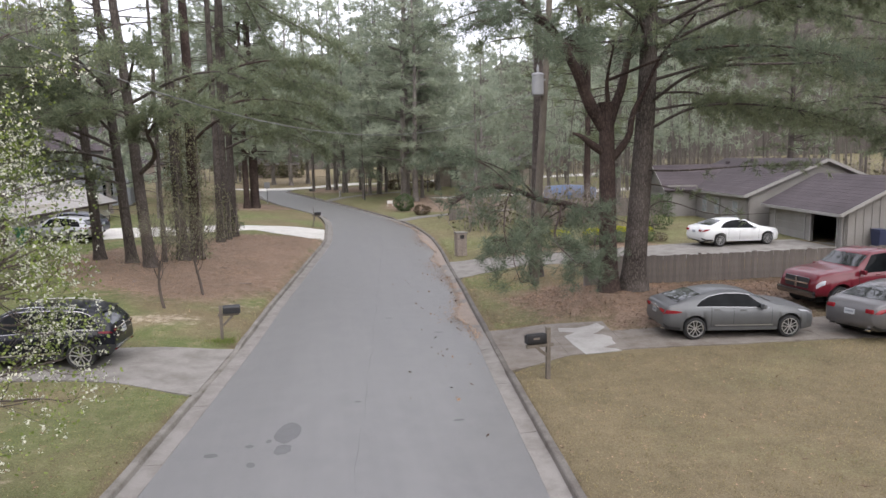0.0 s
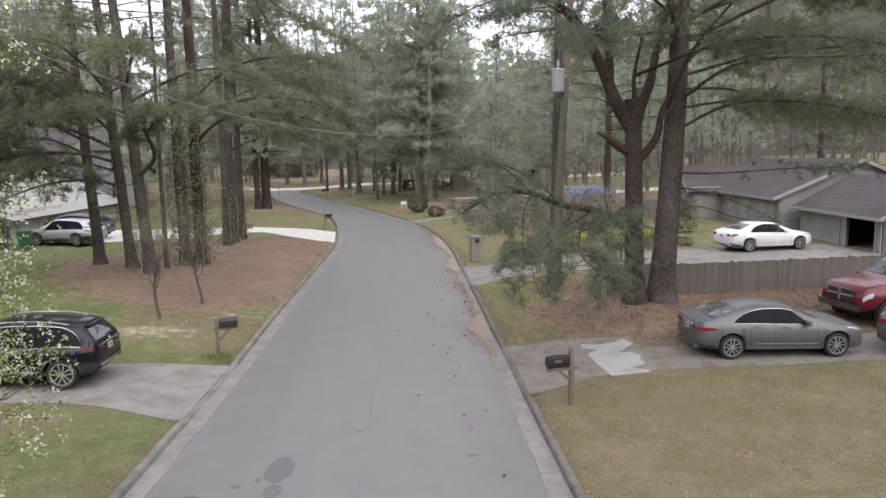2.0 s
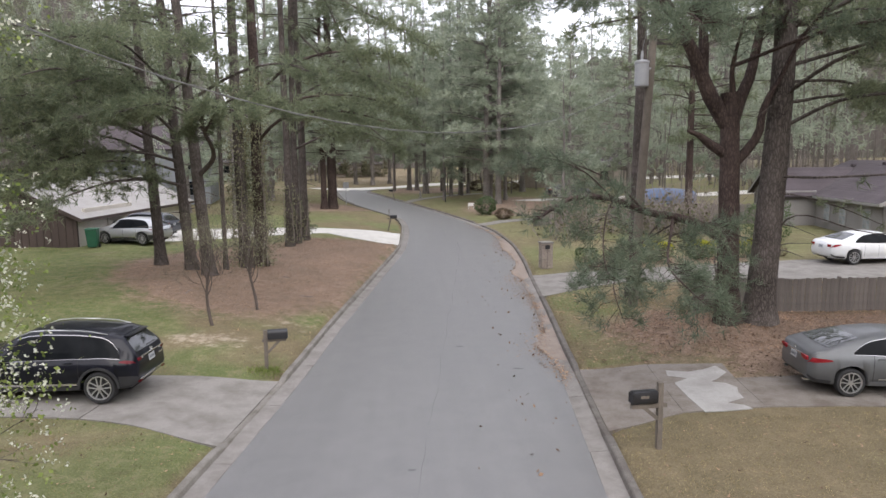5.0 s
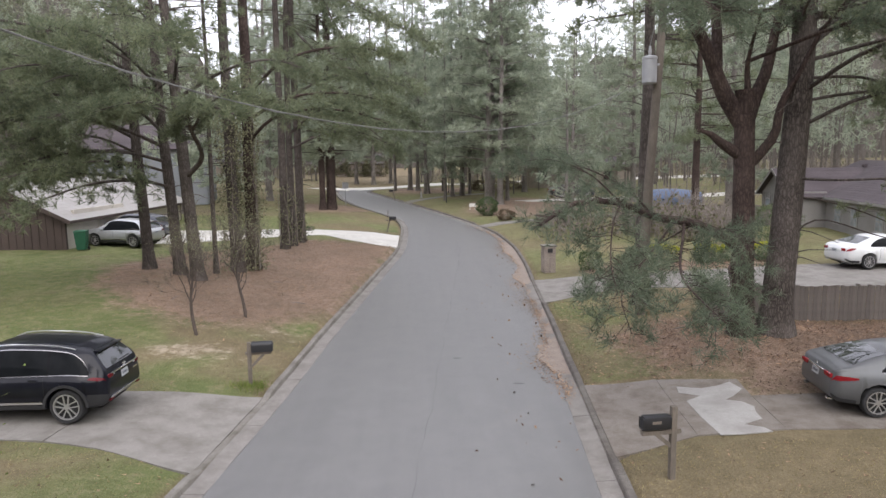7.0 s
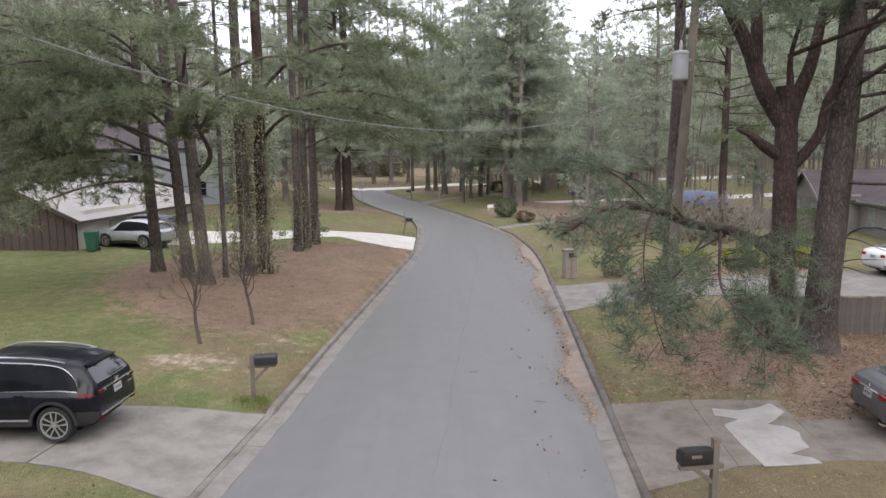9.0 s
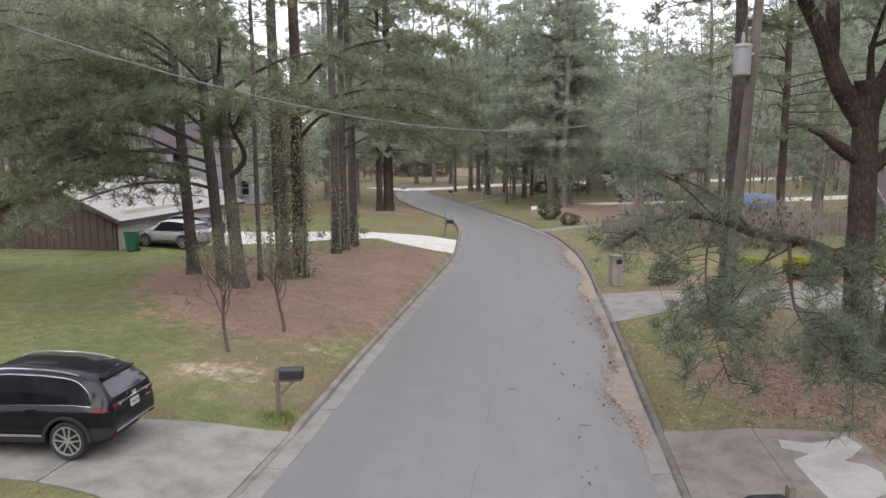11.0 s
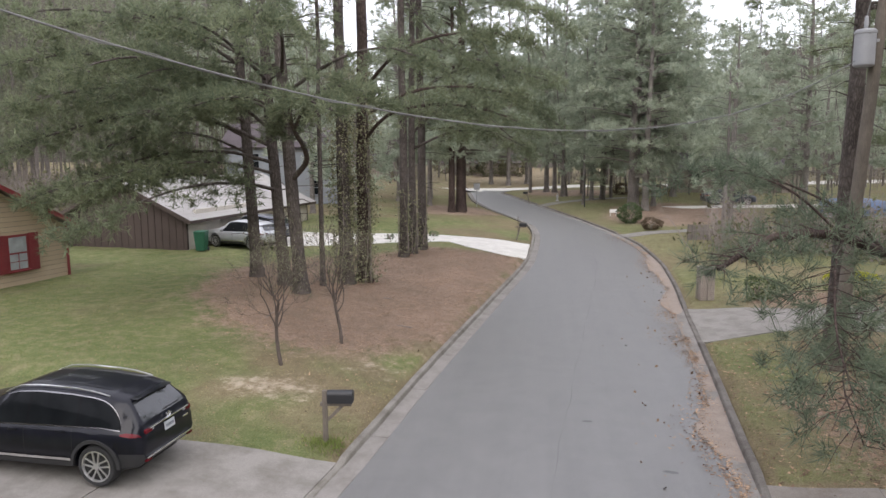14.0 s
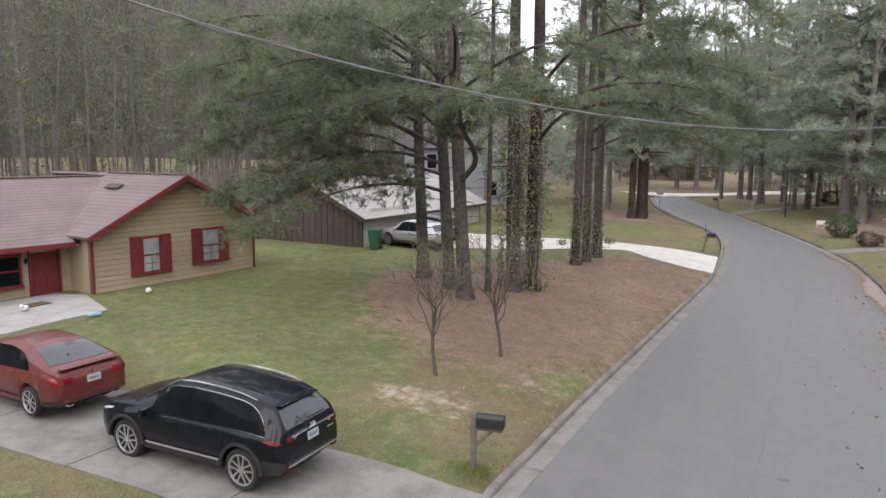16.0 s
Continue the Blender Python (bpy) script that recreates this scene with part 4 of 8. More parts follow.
    for ye in (17.2, 23.6):
        z_e = W(4.5) - (W(4.5) - e2) / 2.8 * 3.2
        roof_slope(root, (xa - 2.6, ye, z_e + .12), (xr - 1.5, ye, z_e + .12), (xr - 1.5, 20.4, W(4.62)), (xa - 2.6, 20.4, W(4.62)), "roof_dark", 9, "wing_roof")
        trim(root, (xa - 2.61, ye, z_e + .04), (xa - 2.61, 20.4, W(4.54)), (.03, .18), "trim_grey", "rake_board")
    for yy in (18.9, 21.9):
        w = window(root, 0, 0, 0, .8, 1.3, "trim_grey", "glass_light")
        w.matrix_local = pose(xa - 2.2, yy, W(1.75), 0, 0, 180)
    for k in range(14):
        part("siding_batten", boxbm((xa - 2.22, 17.7 + k * .42, W(1.6)), (.04, .05, 2.5), .004), "siding_grey", root)
    for yy in (10.6, 13.6, 15.8):
        w = window(root, 0, 0, 0, .8, 1.1, "trim_grey", "glass_light")
        w.matrix_local = pose(xa, yy, W(1.75), 0, 0, 180)
    part("downpipe", boxbm((-.04, .1, W(1.4)), (.07, .09, 1.9), .01), "trim_grey", root)


grey_house()


def brown_house():
    Z0 = 1.0
    root = empty("brown_house", pose(-17.75, 32.3, Z0, 0, 0, -4), "dark brown house with a pale roof and cream garage doors", "house")
    W = lambda z: z - Z0  # noqa: E731
    xw, ze, zr, ln = -7.4, W(2.75), W(4.55), 15.0
    xr = xw / 2
    part("gable_wall", slab(bmesh.new(), [(0, 0, -.4), (xw, 0, -.4), (xw, 0, ze), (xr, 0, zr), (0, 0, ze)], (0, .16, 0)), "siding_brown", root)
    part("far_gable_wall", slab(bmesh.new(), [(0, ln, -.4), (xw, ln, -.4), (xw, ln, ze), (xr, ln, zr), (0, ln, ze)], (0, -.16, 0)), "siding_brown", root)
    part("rear_wall", boxbm((xw + .08, ln / 2, ze / 2), (.16, ln, ze)), "siding_brown", root)
    bm = bmesh.new()
    for p, q, a, b in ((.16, .9, 0, ze), (3.4, 3.9, 0, ze), (6.4, ln - .16, 0, ze), (.9, 6.4, 2.1, ze)):
        box(bm, (-.08, (p + q) / 2, (a + b) / 2), (.16, q - p, b - a))
    part("garage_wall", bm, "door_pale", root)
    for yy, w in ((2.15, 2.5), (5.15, 2.5)):
        gd = part("garage_door", boxbm((-.10, yy, 1.05), (.06, w, 2.1), .01), "door_pale", root, "cream panelled garage door")
        for k in range(4):
            part("door_panel", boxbm((-.065, yy, .28 + k * .5), (.02, w - .12, .44), .01), "door_pale", gd)
    s = (zr - ze) / abs(xr)
    roof_slope(root, (.5, -.4, ze - .5 * s + .12), (.5, ln + .4, ze - .5 * s + .12), (xr, ln + .4, zr + .12), (xr, -.4, zr + .12), "roof_pale", 14)
    roof_slope(root, (xw - .5, -.4, ze - .5 * s + .12), (xw - .5, ln + .4, ze - .5 * s + .12), (xr, ln + .4, zr + .12), (xr, -.4, zr + .12), "roof_pale", 8)
    trim(root, (.5, -.41, ze - .5 * s + .03), (xr, -.41, zr + .03), (.03, .2), "siding_brown", "rake_board")
    trim(root, (xw - .5, -.41, ze - .5 * s + .03), (xr, -.41, zr + .03), (.03, .2), "siding_brown", "rake_board")
    trim(root, (.51, -.4, ze - .5 * s + .04), (.51, ln + .4, ze - .5 * s + .04), (.03, .15), "siding_brown")
    for k in range(18):
        x = -.2 - k * .41
        zt = ze + s * (abs(x) if abs(x) < abs(xr) else abs(xw) - abs(x))
        part("siding_batten", boxbm((x, -.02, (zt - .35) / 2), (.05, .04, zt + .35), .004), "siding_brown", root)


brown_house()


def blue_house():
    Z0 = 1.6
    root = empty("blue_grey_house", pose(-18.5, 60, Z0, 0, 0, 10), "blue-grey two-storey house behind the pines", "house")
    part("front_wall", boxbm((-5, 0, 2.6), (10, .2, 5.2)), "siding_blue", root)
    part("side_wall", boxbm((0, 4, 2.6), (.2, 7.8, 5.2)), "siding_blue", root)
    part("side_wall", boxbm((-10, 4, 2.6), (.2, 7.8, 5.2)), "siding_blue", root)
    part("rear_wall", boxbm((-5, 8, 2.6), (10, .2, 5.2)), "siding_blue", root)
    roof_slope(root, (.5, -.5, 5.1), (-10.5, -.5, 5.1), (-10.5, 4, 7.4), (.5, 4, 7.4), "roof_dark", 10)
    roof_slope(root, (.5, 8.5, 5.1), (-10.5, 8.5, 5.1), (-10.5, 4, 7.4), (.5, 4, 7.4), "roof_dark", 6)
    for x in (-1.8, -7.4):
        for z in (1.5, 3.9):
            w = window(root, 0, 0, 0, .9, 1.3, "siding_blue", "glass_dark", bars=False)
            w.matrix_local = pose(x, -.1, z, 0, 0, -90)


blue_house()


def far_house(x, y, rz, w, d, hh, wall_m, roof_m, label):
    root = empty("distant_house", pose(x, y, h(x, y), 0, 0, rz), label, "house", "distant houses")
    e, r = hh, hh + d * .22
    for yy in (0, d):
        part("wall", boxbm((0, yy, e / 2), (w, .2, e)), wall_m, root)
    for xx in (-w / 2, w / 2):
        part("gable_wall", slab(bmesh.new(), [(xx, 0, 0), (xx, d, 0), (xx, d, e), (xx, d / 2, r), (xx, 0, e)], (.2 if xx < 0 else -.2, 0, 0)), wall_m, root)
    for yy in (-.5, d + .5):
        roof_slope(root, (-w / 2 - .4, yy, e - .1), (w / 2 + .4, yy, e - .1), (w / 2 + .4, d / 2, r + .12), (-w / 2 - .4, d / 2, r + .12), roof_m, 8)
    for k in range(3):
        wn_ = window(root, 0, 0, 0, 1.0, 1.2, "post_wood", "glass_dark", bars=False)
        wn_.matrix_local = pose(-w / 2 + w * (k + .6) / 3.4, -.1, 1.6, 0, 0, -90)
    part("door", boxbm((w * .32, -.12, 1.05), (.95, .06, 2.1), .01), "post_wood", root)


far_house(-13, 135, 4, 15, 8, 2.6, "brick", "roof_dark", "low dark brick house at the street's end")
far_house(-30, 112, 10, 14, 8, 2.8, "brick", "roof_dark", "low brick house behind the cross street")
far_house(22, 84, -6, 14, 8, 2.8, "brick", "roof_dark", "low brick house under tall pines")

# ---- parked vehicles ----


def prof(tab, x):
    return float(np.interp(x, [a for a, _ in tab], [b for _, b in tab]))


def soft_prof(tab, x, e=0.05):
    return (prof(tab, x - e) + 2 * prof(tab, x) + prof(tab, x + e)) / 4


class Shell:
    """The skin of a car: a cross-section for every station along it."""

    def __init__(self, spec):
        self.s = spec
        self.x0, self.x1 = spec["top"][0][0], spec["top"][-1][0]

    def bottom(self, x):
        s, z = self.s, soft_prof(self.s["low"], x, 0.02)
        for ax in (s["rear"], s["front"]):
            d = abs(x - ax)
            if d < s["arch"]:
                z = max(z, s["hub"] + math.sqrt(s["arch"] ** 2 - d * d))
        return z

    def ring(self, x):
        s = self.s
        zb, zs, zt, w = self.bottom(x), soft_prof(s["belt"], x), soft_prof(s["top"], x), soft_prof(s["half"], x)
        zt = max(zt, zs + 0.015)
        zb = min(zb, zs - 0.05)
        k = min(max((zt - zs) / 0.42, 0), 1)
        wr = w * (0.955 - s.get("tumble", 0.24) * k)
        zm = max(zb + 0.04, min(zs - 0.06, 0.5 * (zs + 0.35)))
        p5, p7 = (w * 0.925, zs), (wr, zt - 0.055 * k)
        return [(0, zb), (w * 0.84, zb), (w * 0.955, zb + 0.05), (w, zm), (w * 0.975, zs - 0.06), p5,
                ((p5[0] + p7[0]) / 2 + 0.02 * k, (p5[1] + p7[1]) / 2), p7, (wr * 0.88, zt - 0.012 * k), (wr * 0.5, zt + 0.012), (0, zt + 0.018)]

    def at(self, x, v, side=1):
        """A place on the skin: v counts along the section from under the car to the top's middle, and on past it."""
        if v > 10:
            v, side = 20 - v, -side
        r = self.ring(x)
        i = min(int(v), 9); u = v - i
        y, z = r[i][0] + (r[i + 1][0] - r[i][0]) * u, r[i][1] + (r[i + 1][1] - r[i][1]) * u
        return Vector((x, y * side, z))

    def body(self):
        xs = sorted(set([round(v, 3) for v in np.linspace(self.x0, self.x1, 96)] + [a for a, _ in self.s["top"]] + [self.x0 + 0.015, self.x1 - 0.015] +
                        [round(ax + sg * self.s["arch"] * f, 3) for ax in (self.s["rear"], self.s["front"]) for sg in (-1, 1) for f in (0.999, 0.97, 0.9)]))
        bm = bmesh.new()
        rows = []
        for x in xs:
            r = self.ring(x)
            pts = [(x, y, z) for y, z in r] + [(x, -y, z) for y, z in r[9:0:-1]]
            rows.append([bm.verts.new(p) for p in pts])
        n = len(rows[0])
        for a, b in zip(rows, rows[1:]):
            for k in range(n):
                bm.faces.new((a[k], a[(k + 1) % n], b[(k + 1) % n], b[k]))
        bm.faces.new(rows[0][::-1]); bm.faces.new(rows[-1])
        bmesh.ops.recalc_face_normals(bm, faces=bm.faces[:])
        return bm

    def lens(self, xa, xb, z_a, z_b, side, lift=0.012, nx=12, taper=0.75):
        """A lamp on the flank between two heights, drawn to a point towards xb."""
        bm = bmesh.new()
        g = []
        for i in range(nx + 1):
            u = i / nx
            x = xa + (xb - xa) * u
            r = self.ring(x)
            mid, hf = (z_a[0] + z_a[1]) / 2 * (1 - u) + z_b * u, (z_a[1] - z_a[0]) / 2 * (1 - u ** 2.2 * taper)
            row = []
            for k in range(4):
                z = min(max(mid - hf + 2 * hf * k / 3, r[2][1]), r[5][1] - .004)
                for j in (2, 3, 4):
                    if z <= r[j + 1][1]:
                        break
                f = (z - r[j][1]) / max(r[j + 1][1] - r[j][1], 1e-4)
                row.append(bm.verts.new((x - .006, side * (r[j][0] + (r[j + 1][0] - r[j][0]) * f + lift), z)))
            g.append(row)
        for a, b in zip(g, g[1:]):
            for k in range(3):
                bm.faces.new((a[k], b[k], b[k + 1], a[k + 1]))
        return bm

    def patch(self, lo, hi, v0, v1, side=1, lift=0.006, nx=8, nv=4, thick=0.0, arch=None):
        """A panel that lies on the skin: from x range lo at v0 to x range hi at v1."""
        bm = bmesh.new()
        g = []
        for j in range(nv + 1):
            b = j / nv
            row = []
            for i in range(nx + 1):
                a = i / nx
                x = (lo[0] + (lo[1] - lo[0]) * a) * (1 - b) + (hi[0] + (hi[1] - hi[0]) * a) * b
                v = v0 + (v1 - v0) * b
                if arch:
                    v = arch[2] + (v - arch[2]) * max(0.02, 1 - min(max((arch[0] - x) / arch[1], 0), 1) ** 2.4) ** (1 / 2.4)
                p = self.at(x, v, side)
                dx, dv = self.at(x + 0.01, v, side) - self.at(x - 0.01, v, side), self.at(x, v + 0.05, side) - self.at(x, v - 0.05, side)
                nrm = dx.cross(dv)
                if nrm.length < 1e-9:
                    nrm = Vector((0, side, 0))
                nrm.normalize()
                if nrm.dot(p - Vector((x * 0.85, 0, 0.55))) < 0:
                    nrm.negate()
                row.append(bm.verts.new(p + nrm * lift))
            g.append(row)
        for j in range(nv):
            for i in range(nx):
                bm.faces.new((g[j][i], g[j][i + 1], g[j + 1][i + 1], g[j + 1][i]))
        if thick:
            bmesh.ops.solidify(bm, geom=bm.faces[:], thickness=thick)
        return bm


def lathe(profile, sides=28):
    """A body turned round the y axis from (radius, y) pairs."""
    bm = bmesh.new()
    rings = [[bm.verts.new((r * math.cos(k * 2 * math.pi / sides), y, r * math.sin(k * 2 * math.pi / sides))) for k in range(sides)] for r, y in profile]
    for a, b in zip(rings, rings[1:]):
        for k in range(sides):
            bm.faces.new((a[k], a[(k + 1) % sides], b[(k + 1) % sides], b[k]))
    bmesh.ops.recalc_face_normals(bm, faces=bm.faces[:])
    return bm


def wheel(parent, x, y, z, r, out, spokes=10, width=0.22, rim_mat="alloy"):
    """A wheel: tyre and rim. out: +1 where its outer face looks to +y."""
    hub = part("wheel", lathe([(0.03, -out * 0.02), (r * 0.75, -out * 0.02), (r * 0.75, -out * 0.14), (0.03, -out * 0.14)]), "dark_under", parent)
    hub.location = (x, y, z)
    a, w = r * 0.75, width
    part("tyre", lathe([(a, out * 0.004), (a * 1.04, out * 0.012), (r * 0.93, out * 0.008), (r * 0.985, -out * 0.02), (r, -out * 0.05), (r, -out * (w - 0.03)), (r * 0.93, -out * w), (a, -out * w)]), "rubber", hub, smooth=40)
    bm = lathe([(a * 1.01, out * 0.010), (a * 0.93, out * 0.012), (a * 0.90, -out * 0.012), (a * 0.90, -out * 0.10)])
    for k in range(spokes):
        ang = k / spokes * 2 * math.pi
        tw = 0.16 if k % 2 else -0.16
        m = Matrix.Rotation(-ang, 3, 'Y')
        box(bm, m @ Vector((a * 0.52, -out * 0.004, 0)), (a * 0.80, 0.022, a * 0.105), 0.006, m @ Matrix.Rotation(tw, 3, 'Y'))
    part("rim", bm, rim_mat, hub, smooth=40)
    part("hub_cap", lathe([(0.001, out * 0.012), (a * 0.2, out * 0.010), (a * 0.22, -out * 0.02)]), "alloy", hub, smooth=40)
    return hub


def car(name, m, spec, mat, label, group="", kind="sedan"):
    root = empty(name, m, label, spec.get("category", "car"), group)
    sh = Shell(spec)
    part("body", sh.body(), mat, root, smooth=62)
    s = spec
    half = prof(s["half"], 0)
    part("underbody", boxbm((0.5 * (sh.x0 + sh.x1), 0, 0.42), (sh.x1 - sh.x0 - 0.5, half * 1.25, 0.36), 0.05), "dark_under", root)
    for ax in (s["rear"], s["front"]):
        for sd in (1, -1):
            wheel(root, ax, sd * (half - 0.035), s["hub"], s["hub"], sd, s.get("spokes", 10), rim_mat=s.get("rim", "alloy"))
    # glass
    g = s["glass"]
    for sd in (1, -1):
        ra, rl = g["arch"]
        ar = (ra, rl, 5.06)
        x_r, x_f = g["sides"][0][0][0], g["sides"][-1][0][1]
        part("window_surround", sh.patch((x_r - .03, x_f + .03), (x_r - .03, g["sides"][-1][1][1] + .02), 5.06, 6.9, sd, 0.004, 26, 5, arch=ar), "black_gloss", root, smooth=60)
        for lo, hi in g["sides"]:
            part("side_window", sh.patch(lo, hi, 5.14, 6.82, sd, 0.007, 14, 4, arch=ar), "glass_dark", root, smooth=60)
        if g.get("chrome"):
            part("window_trim", sh.patch((x_r - .03, x_f + .03), (x_r - .03, x_f + .03), 5.03, 5.11, sd, 0.010, 24, 1), "trim_metal", root)
            part("window_trim", sh.patch((x_r - .03, g["sides"][-1][1][1] + .1), (x_r - .03, g["sides"][-1][1][1] + .1), 6.86, 6.94, sd, 0.010, 40, 1, arch=ar), "trim_metal", root)
    for nm, (p, q, e, f) in (("windscreen", g["front"]), ("rear_screen", g["rear"])):
        # swept across the car from one pillar to the other
        bm = bmesh.new()
        rows = []
        for j in range(9):
            v0 = 7.05 if nm == "windscreen" else 8.05
            v = v0 + (20 - 2 * v0) * j / 8
            edge = abs(v - 10) / 3
            row = []
            for i in range(7):
                x = p + (q - p) * i / 6
                x += (e - p) * edge ** 2 * (1 - i / 6) + (f - q) * edge ** 2 * (i / 6)
                pt = sh.at(x, v)
                dx, dv = sh.at(x + 0.01, v) - sh.at(x - 0.01, v), sh.at(x, v + 0.05) - sh.at(x, v - 0.05)
                nr = dx.cross(dv); nr.normalize()
                if nr.z < 0:
                    nr.negate()
                row.append(bm.verts.new(pt + nr * 0.008))
            rows.append(row)
        for r0, r1 in zip(rows, rows[1:]):
            for i in range(6):
                bm.faces.new((r0[i], r0[i + 1], r1[i + 1], r1[i]))
        bmesh.ops.recalc_face_normals(bm, faces=bm.faces[:])
        part(nm, bm, "glass_screen", root, smooth=60)
    # lamps and ends
    for sd in (1, -1):
        part("tail_light", sh.lens(*s["tail"], sd), s.get("lens", "lamp_red"), root, smooth=60)
        for x_lo, x_hi, v0, v1 in s["head"]:
            part("headlight", sh.patch(x_lo, x_hi, v0, v1, sd, 0.010, 8, 3), "lamp_clear", root, smooth=60)
        for x in s["seams"]:
            part("door_seam", sh.patch((x, x + 0.012), (x + 0.02, x + 0.032), 2.2, 5.0, sd, 0.004, 1, 8), "dark_under", root)
        for x in s["handles"]:
            p = sh.at(x, 4.1, sd)
            part("door_handle", boxbm(p + Vector((0, sd * 0.015, 0)), (0.2, 0.03, 0.035), 0.012), s.get("handle_mat", mat), root, smooth=40)
        p = sh.at(s["mirror"], 5.0, sd)
        part("wing_mirror", boxbm(p + Vector((-0.03, sd * 0.12, 0.07)), (0.12, 0.22, 0.15), 0.045), mat, root, smooth=40)
        part("sill", sh.patch((s["rear"] + s["arch"] + 0.03, s["front"] - s["arch"] - 0.03), (s["rear"] + s["arch"] + 0.03, s["front"] - s["arch"] - 0.03), 1.6, 2.25, sd, 0.012, 8, 2), s.get("sill", mat), root)
        if s.get("cladding"):
            for ax in (s["rear"], s["front"]):
                bm = bmesh.new()
                rr = []
                for k in range(15):
                    an = math.pi * k / 14
                    rr.append([bm.verts.new((ax + math.cos(an) * q, sd * (half + o), max(s["hub"] + math.sin(an) * q, 0.3))) for q, o in ((s["arch"] - 0.01, -0.05), (s["arch"] - 0.01, 0.006), (s["arch"] + 0.05, 0.006), (s["arch"] + 0.055, -0.03))])
                for r0, r1 in zip(rr, rr[1:]):
                    for k in range(3):
                        bm.faces.new((r0[k], r0[k + 1], r1[k + 1], r1[k]))
                bmesh.ops.recalc_face_normals(bm, faces=bm.faces[:])
                part("arch_moulding", bm, "black_plastic", root, smooth=40)
            rail = []
            for k in range(13):
                u = k / 12
                p = sh.at(-1.6 + 2.2 * u, 7.5, sd)
                rail.append(p + Vector((0, 0, .012 + .038 * min(1, 7 * min(u, 1 - u)))))
            part("roof_rail", tubebm(rail, 0.014, 6), "alloy", root, smooth=60)
    if s.get("plate"):
        px, pz = s["plate"]
        part("number_plate", boxbm((px, 0, pz), (0.012, 0.31, 0.155), 0.004, Matrix.Rotation(s.get("plate_tilt", 0.12), 3, 'Y')), "plate", root)
        bm = bmesh.new()
        for k in range(6):
            box(bm, (px - 0.009, -0.1 + 0.04 * k, pz), (0.004, 0.024, 0.06))
        part("plate_bars", bm, "plate_ink", root)
    for nm, lo, hi, v0, v1, mt in s.get("bands", ()):
        for sd in (1, -1):
            part(nm, sh.patch(lo, hi, v0, v1, sd, 0.012, 10, 3), mt, root, smooth=60)
    for yy, zz, w, hh_, mt in s.get("rear_lens", ()):
        for sd in (1, -1):
            part("tail_light", boxbm((sh.x0 + .015, sd * yy, zz), (.06, w, hh_), .02), mt, root, smooth=40)
    for nm, c, sz, bv, mt in s.get("boxes", ()):
        part(nm, boxbm(c, sz, bv), mt, root, smooth=40)
    return root


SEDAN = dict(
    top=[(-2.50, .72), (-2.485, .90), (-2.42, 1.01), (-2.28, 1.06), (-2.02, 1.10), (-1.35, 1.335), (-.95, 1.425), (-.45, 1.46), (0, 1.44), (.34, 1.36), (1.04, 1.03), (1.3, .975), (2.0, .87), (2.25, .76), (2.33, .64), (2.36, .56)],
    belt=[(-2.50, .66), (-2.47, .85), (-2.3, .965), (-1.9, 1.0), (-1, .97), (0, .935), (1.0, .905), (1.5, .88), (2.0, .80), (2.25, .69), (2.33, .60), (2.36, .52)],
    low=[(-2.50, .56), (-2.47, .40), (-2.3, .30), (-1.8, .25), (1.9, .20), (2.25, .22), (2.33, .32), (2.36, .46)],
    half=[(-2.50, .66), (-2.47, .76), (-2.35, .85), (-1.9, .915), (0, .935), (1.5, .925), (2.0, .87), (2.25, .74), (2.33, .64), (2.36, .54)],
    rear=-1.45, front=1.459, hub=.335, arch=.375, mirror=.62, seams=(-.98, -.30, .88), handles=(-.80, .0), tumble=.27,
    glass=dict(sides=[((-1.36, -.38), (-1.36, -.38)), ((-.34, .80), (-.36, .20))], arch=(-.35, 1.02), front=(.36, 1.0, .28, .90), rear=(-1.98, -1.22, -1.86, -1.16)),
    tail=(-2.485, -2.08, (.80, .92), .93), rear_lens=[(.58, .87, .22, .12, "lamp_red")], head=[((1.75, 2.24), (1.72, 2.12), 4.3, 5.0)], plate=(-2.505, .80), plate_tilt=.1,
    # the black band low on the tail is shade drawn as a strip
    bands=[("bumper_shadow", (-2.47, -1.95), (-2.47, -1.9), 1.6, 2.2, "black_plastic")],
    boxes=[("grille", (2.345, 0, .60), (.05, .62, .22), .02, "black_plastic"), ("exhaust_tip", (-2.44, .55, .33), (.12, .12, .06), .02, "chrome"), ("exhaust_tip", (-2.44, -.55, .33), (.12, .12, .06), .02, "chrome")])
COUPE_SEDAN = dict(SEDAN, plate=(-2.505, .78))
XF = dict(SEDAN, top=[(-2.50, .72), (-2.485, .90), (-2.42, .99), (-2.28, 1.04), (-2.02, 1.095), (-1.5, 1.275), (-1.0, 1.405), (-.5, 1.455), (0, 1.44), (.34, 1.365), (1.04, 1.03), (1.3, .975), (2.0, .87), (2.25, .76), (2.33, .64), (2.36, .56)],
          tail=(-2.485, -1.88, (.80, .91), .86), rear_lens=[(.55, .87, .30, .10, "lamp_red")], spokes=10,
          bands=SEDAN["bands"] + [("sill_strip", (-.85, .92), (-.85, .92), 2.35, 2.43, "alloy")],
          glass=dict(SEDAN["glass"], chrome=True),
          boxes=SEDAN["boxes"] + [("boot_chrome", (-2.49, 0, .90), (.03, .75, .03), .008, "chrome"), ("badge", (-2.475, 0, .97), (.02, .06, .05), .01, "chrome")])
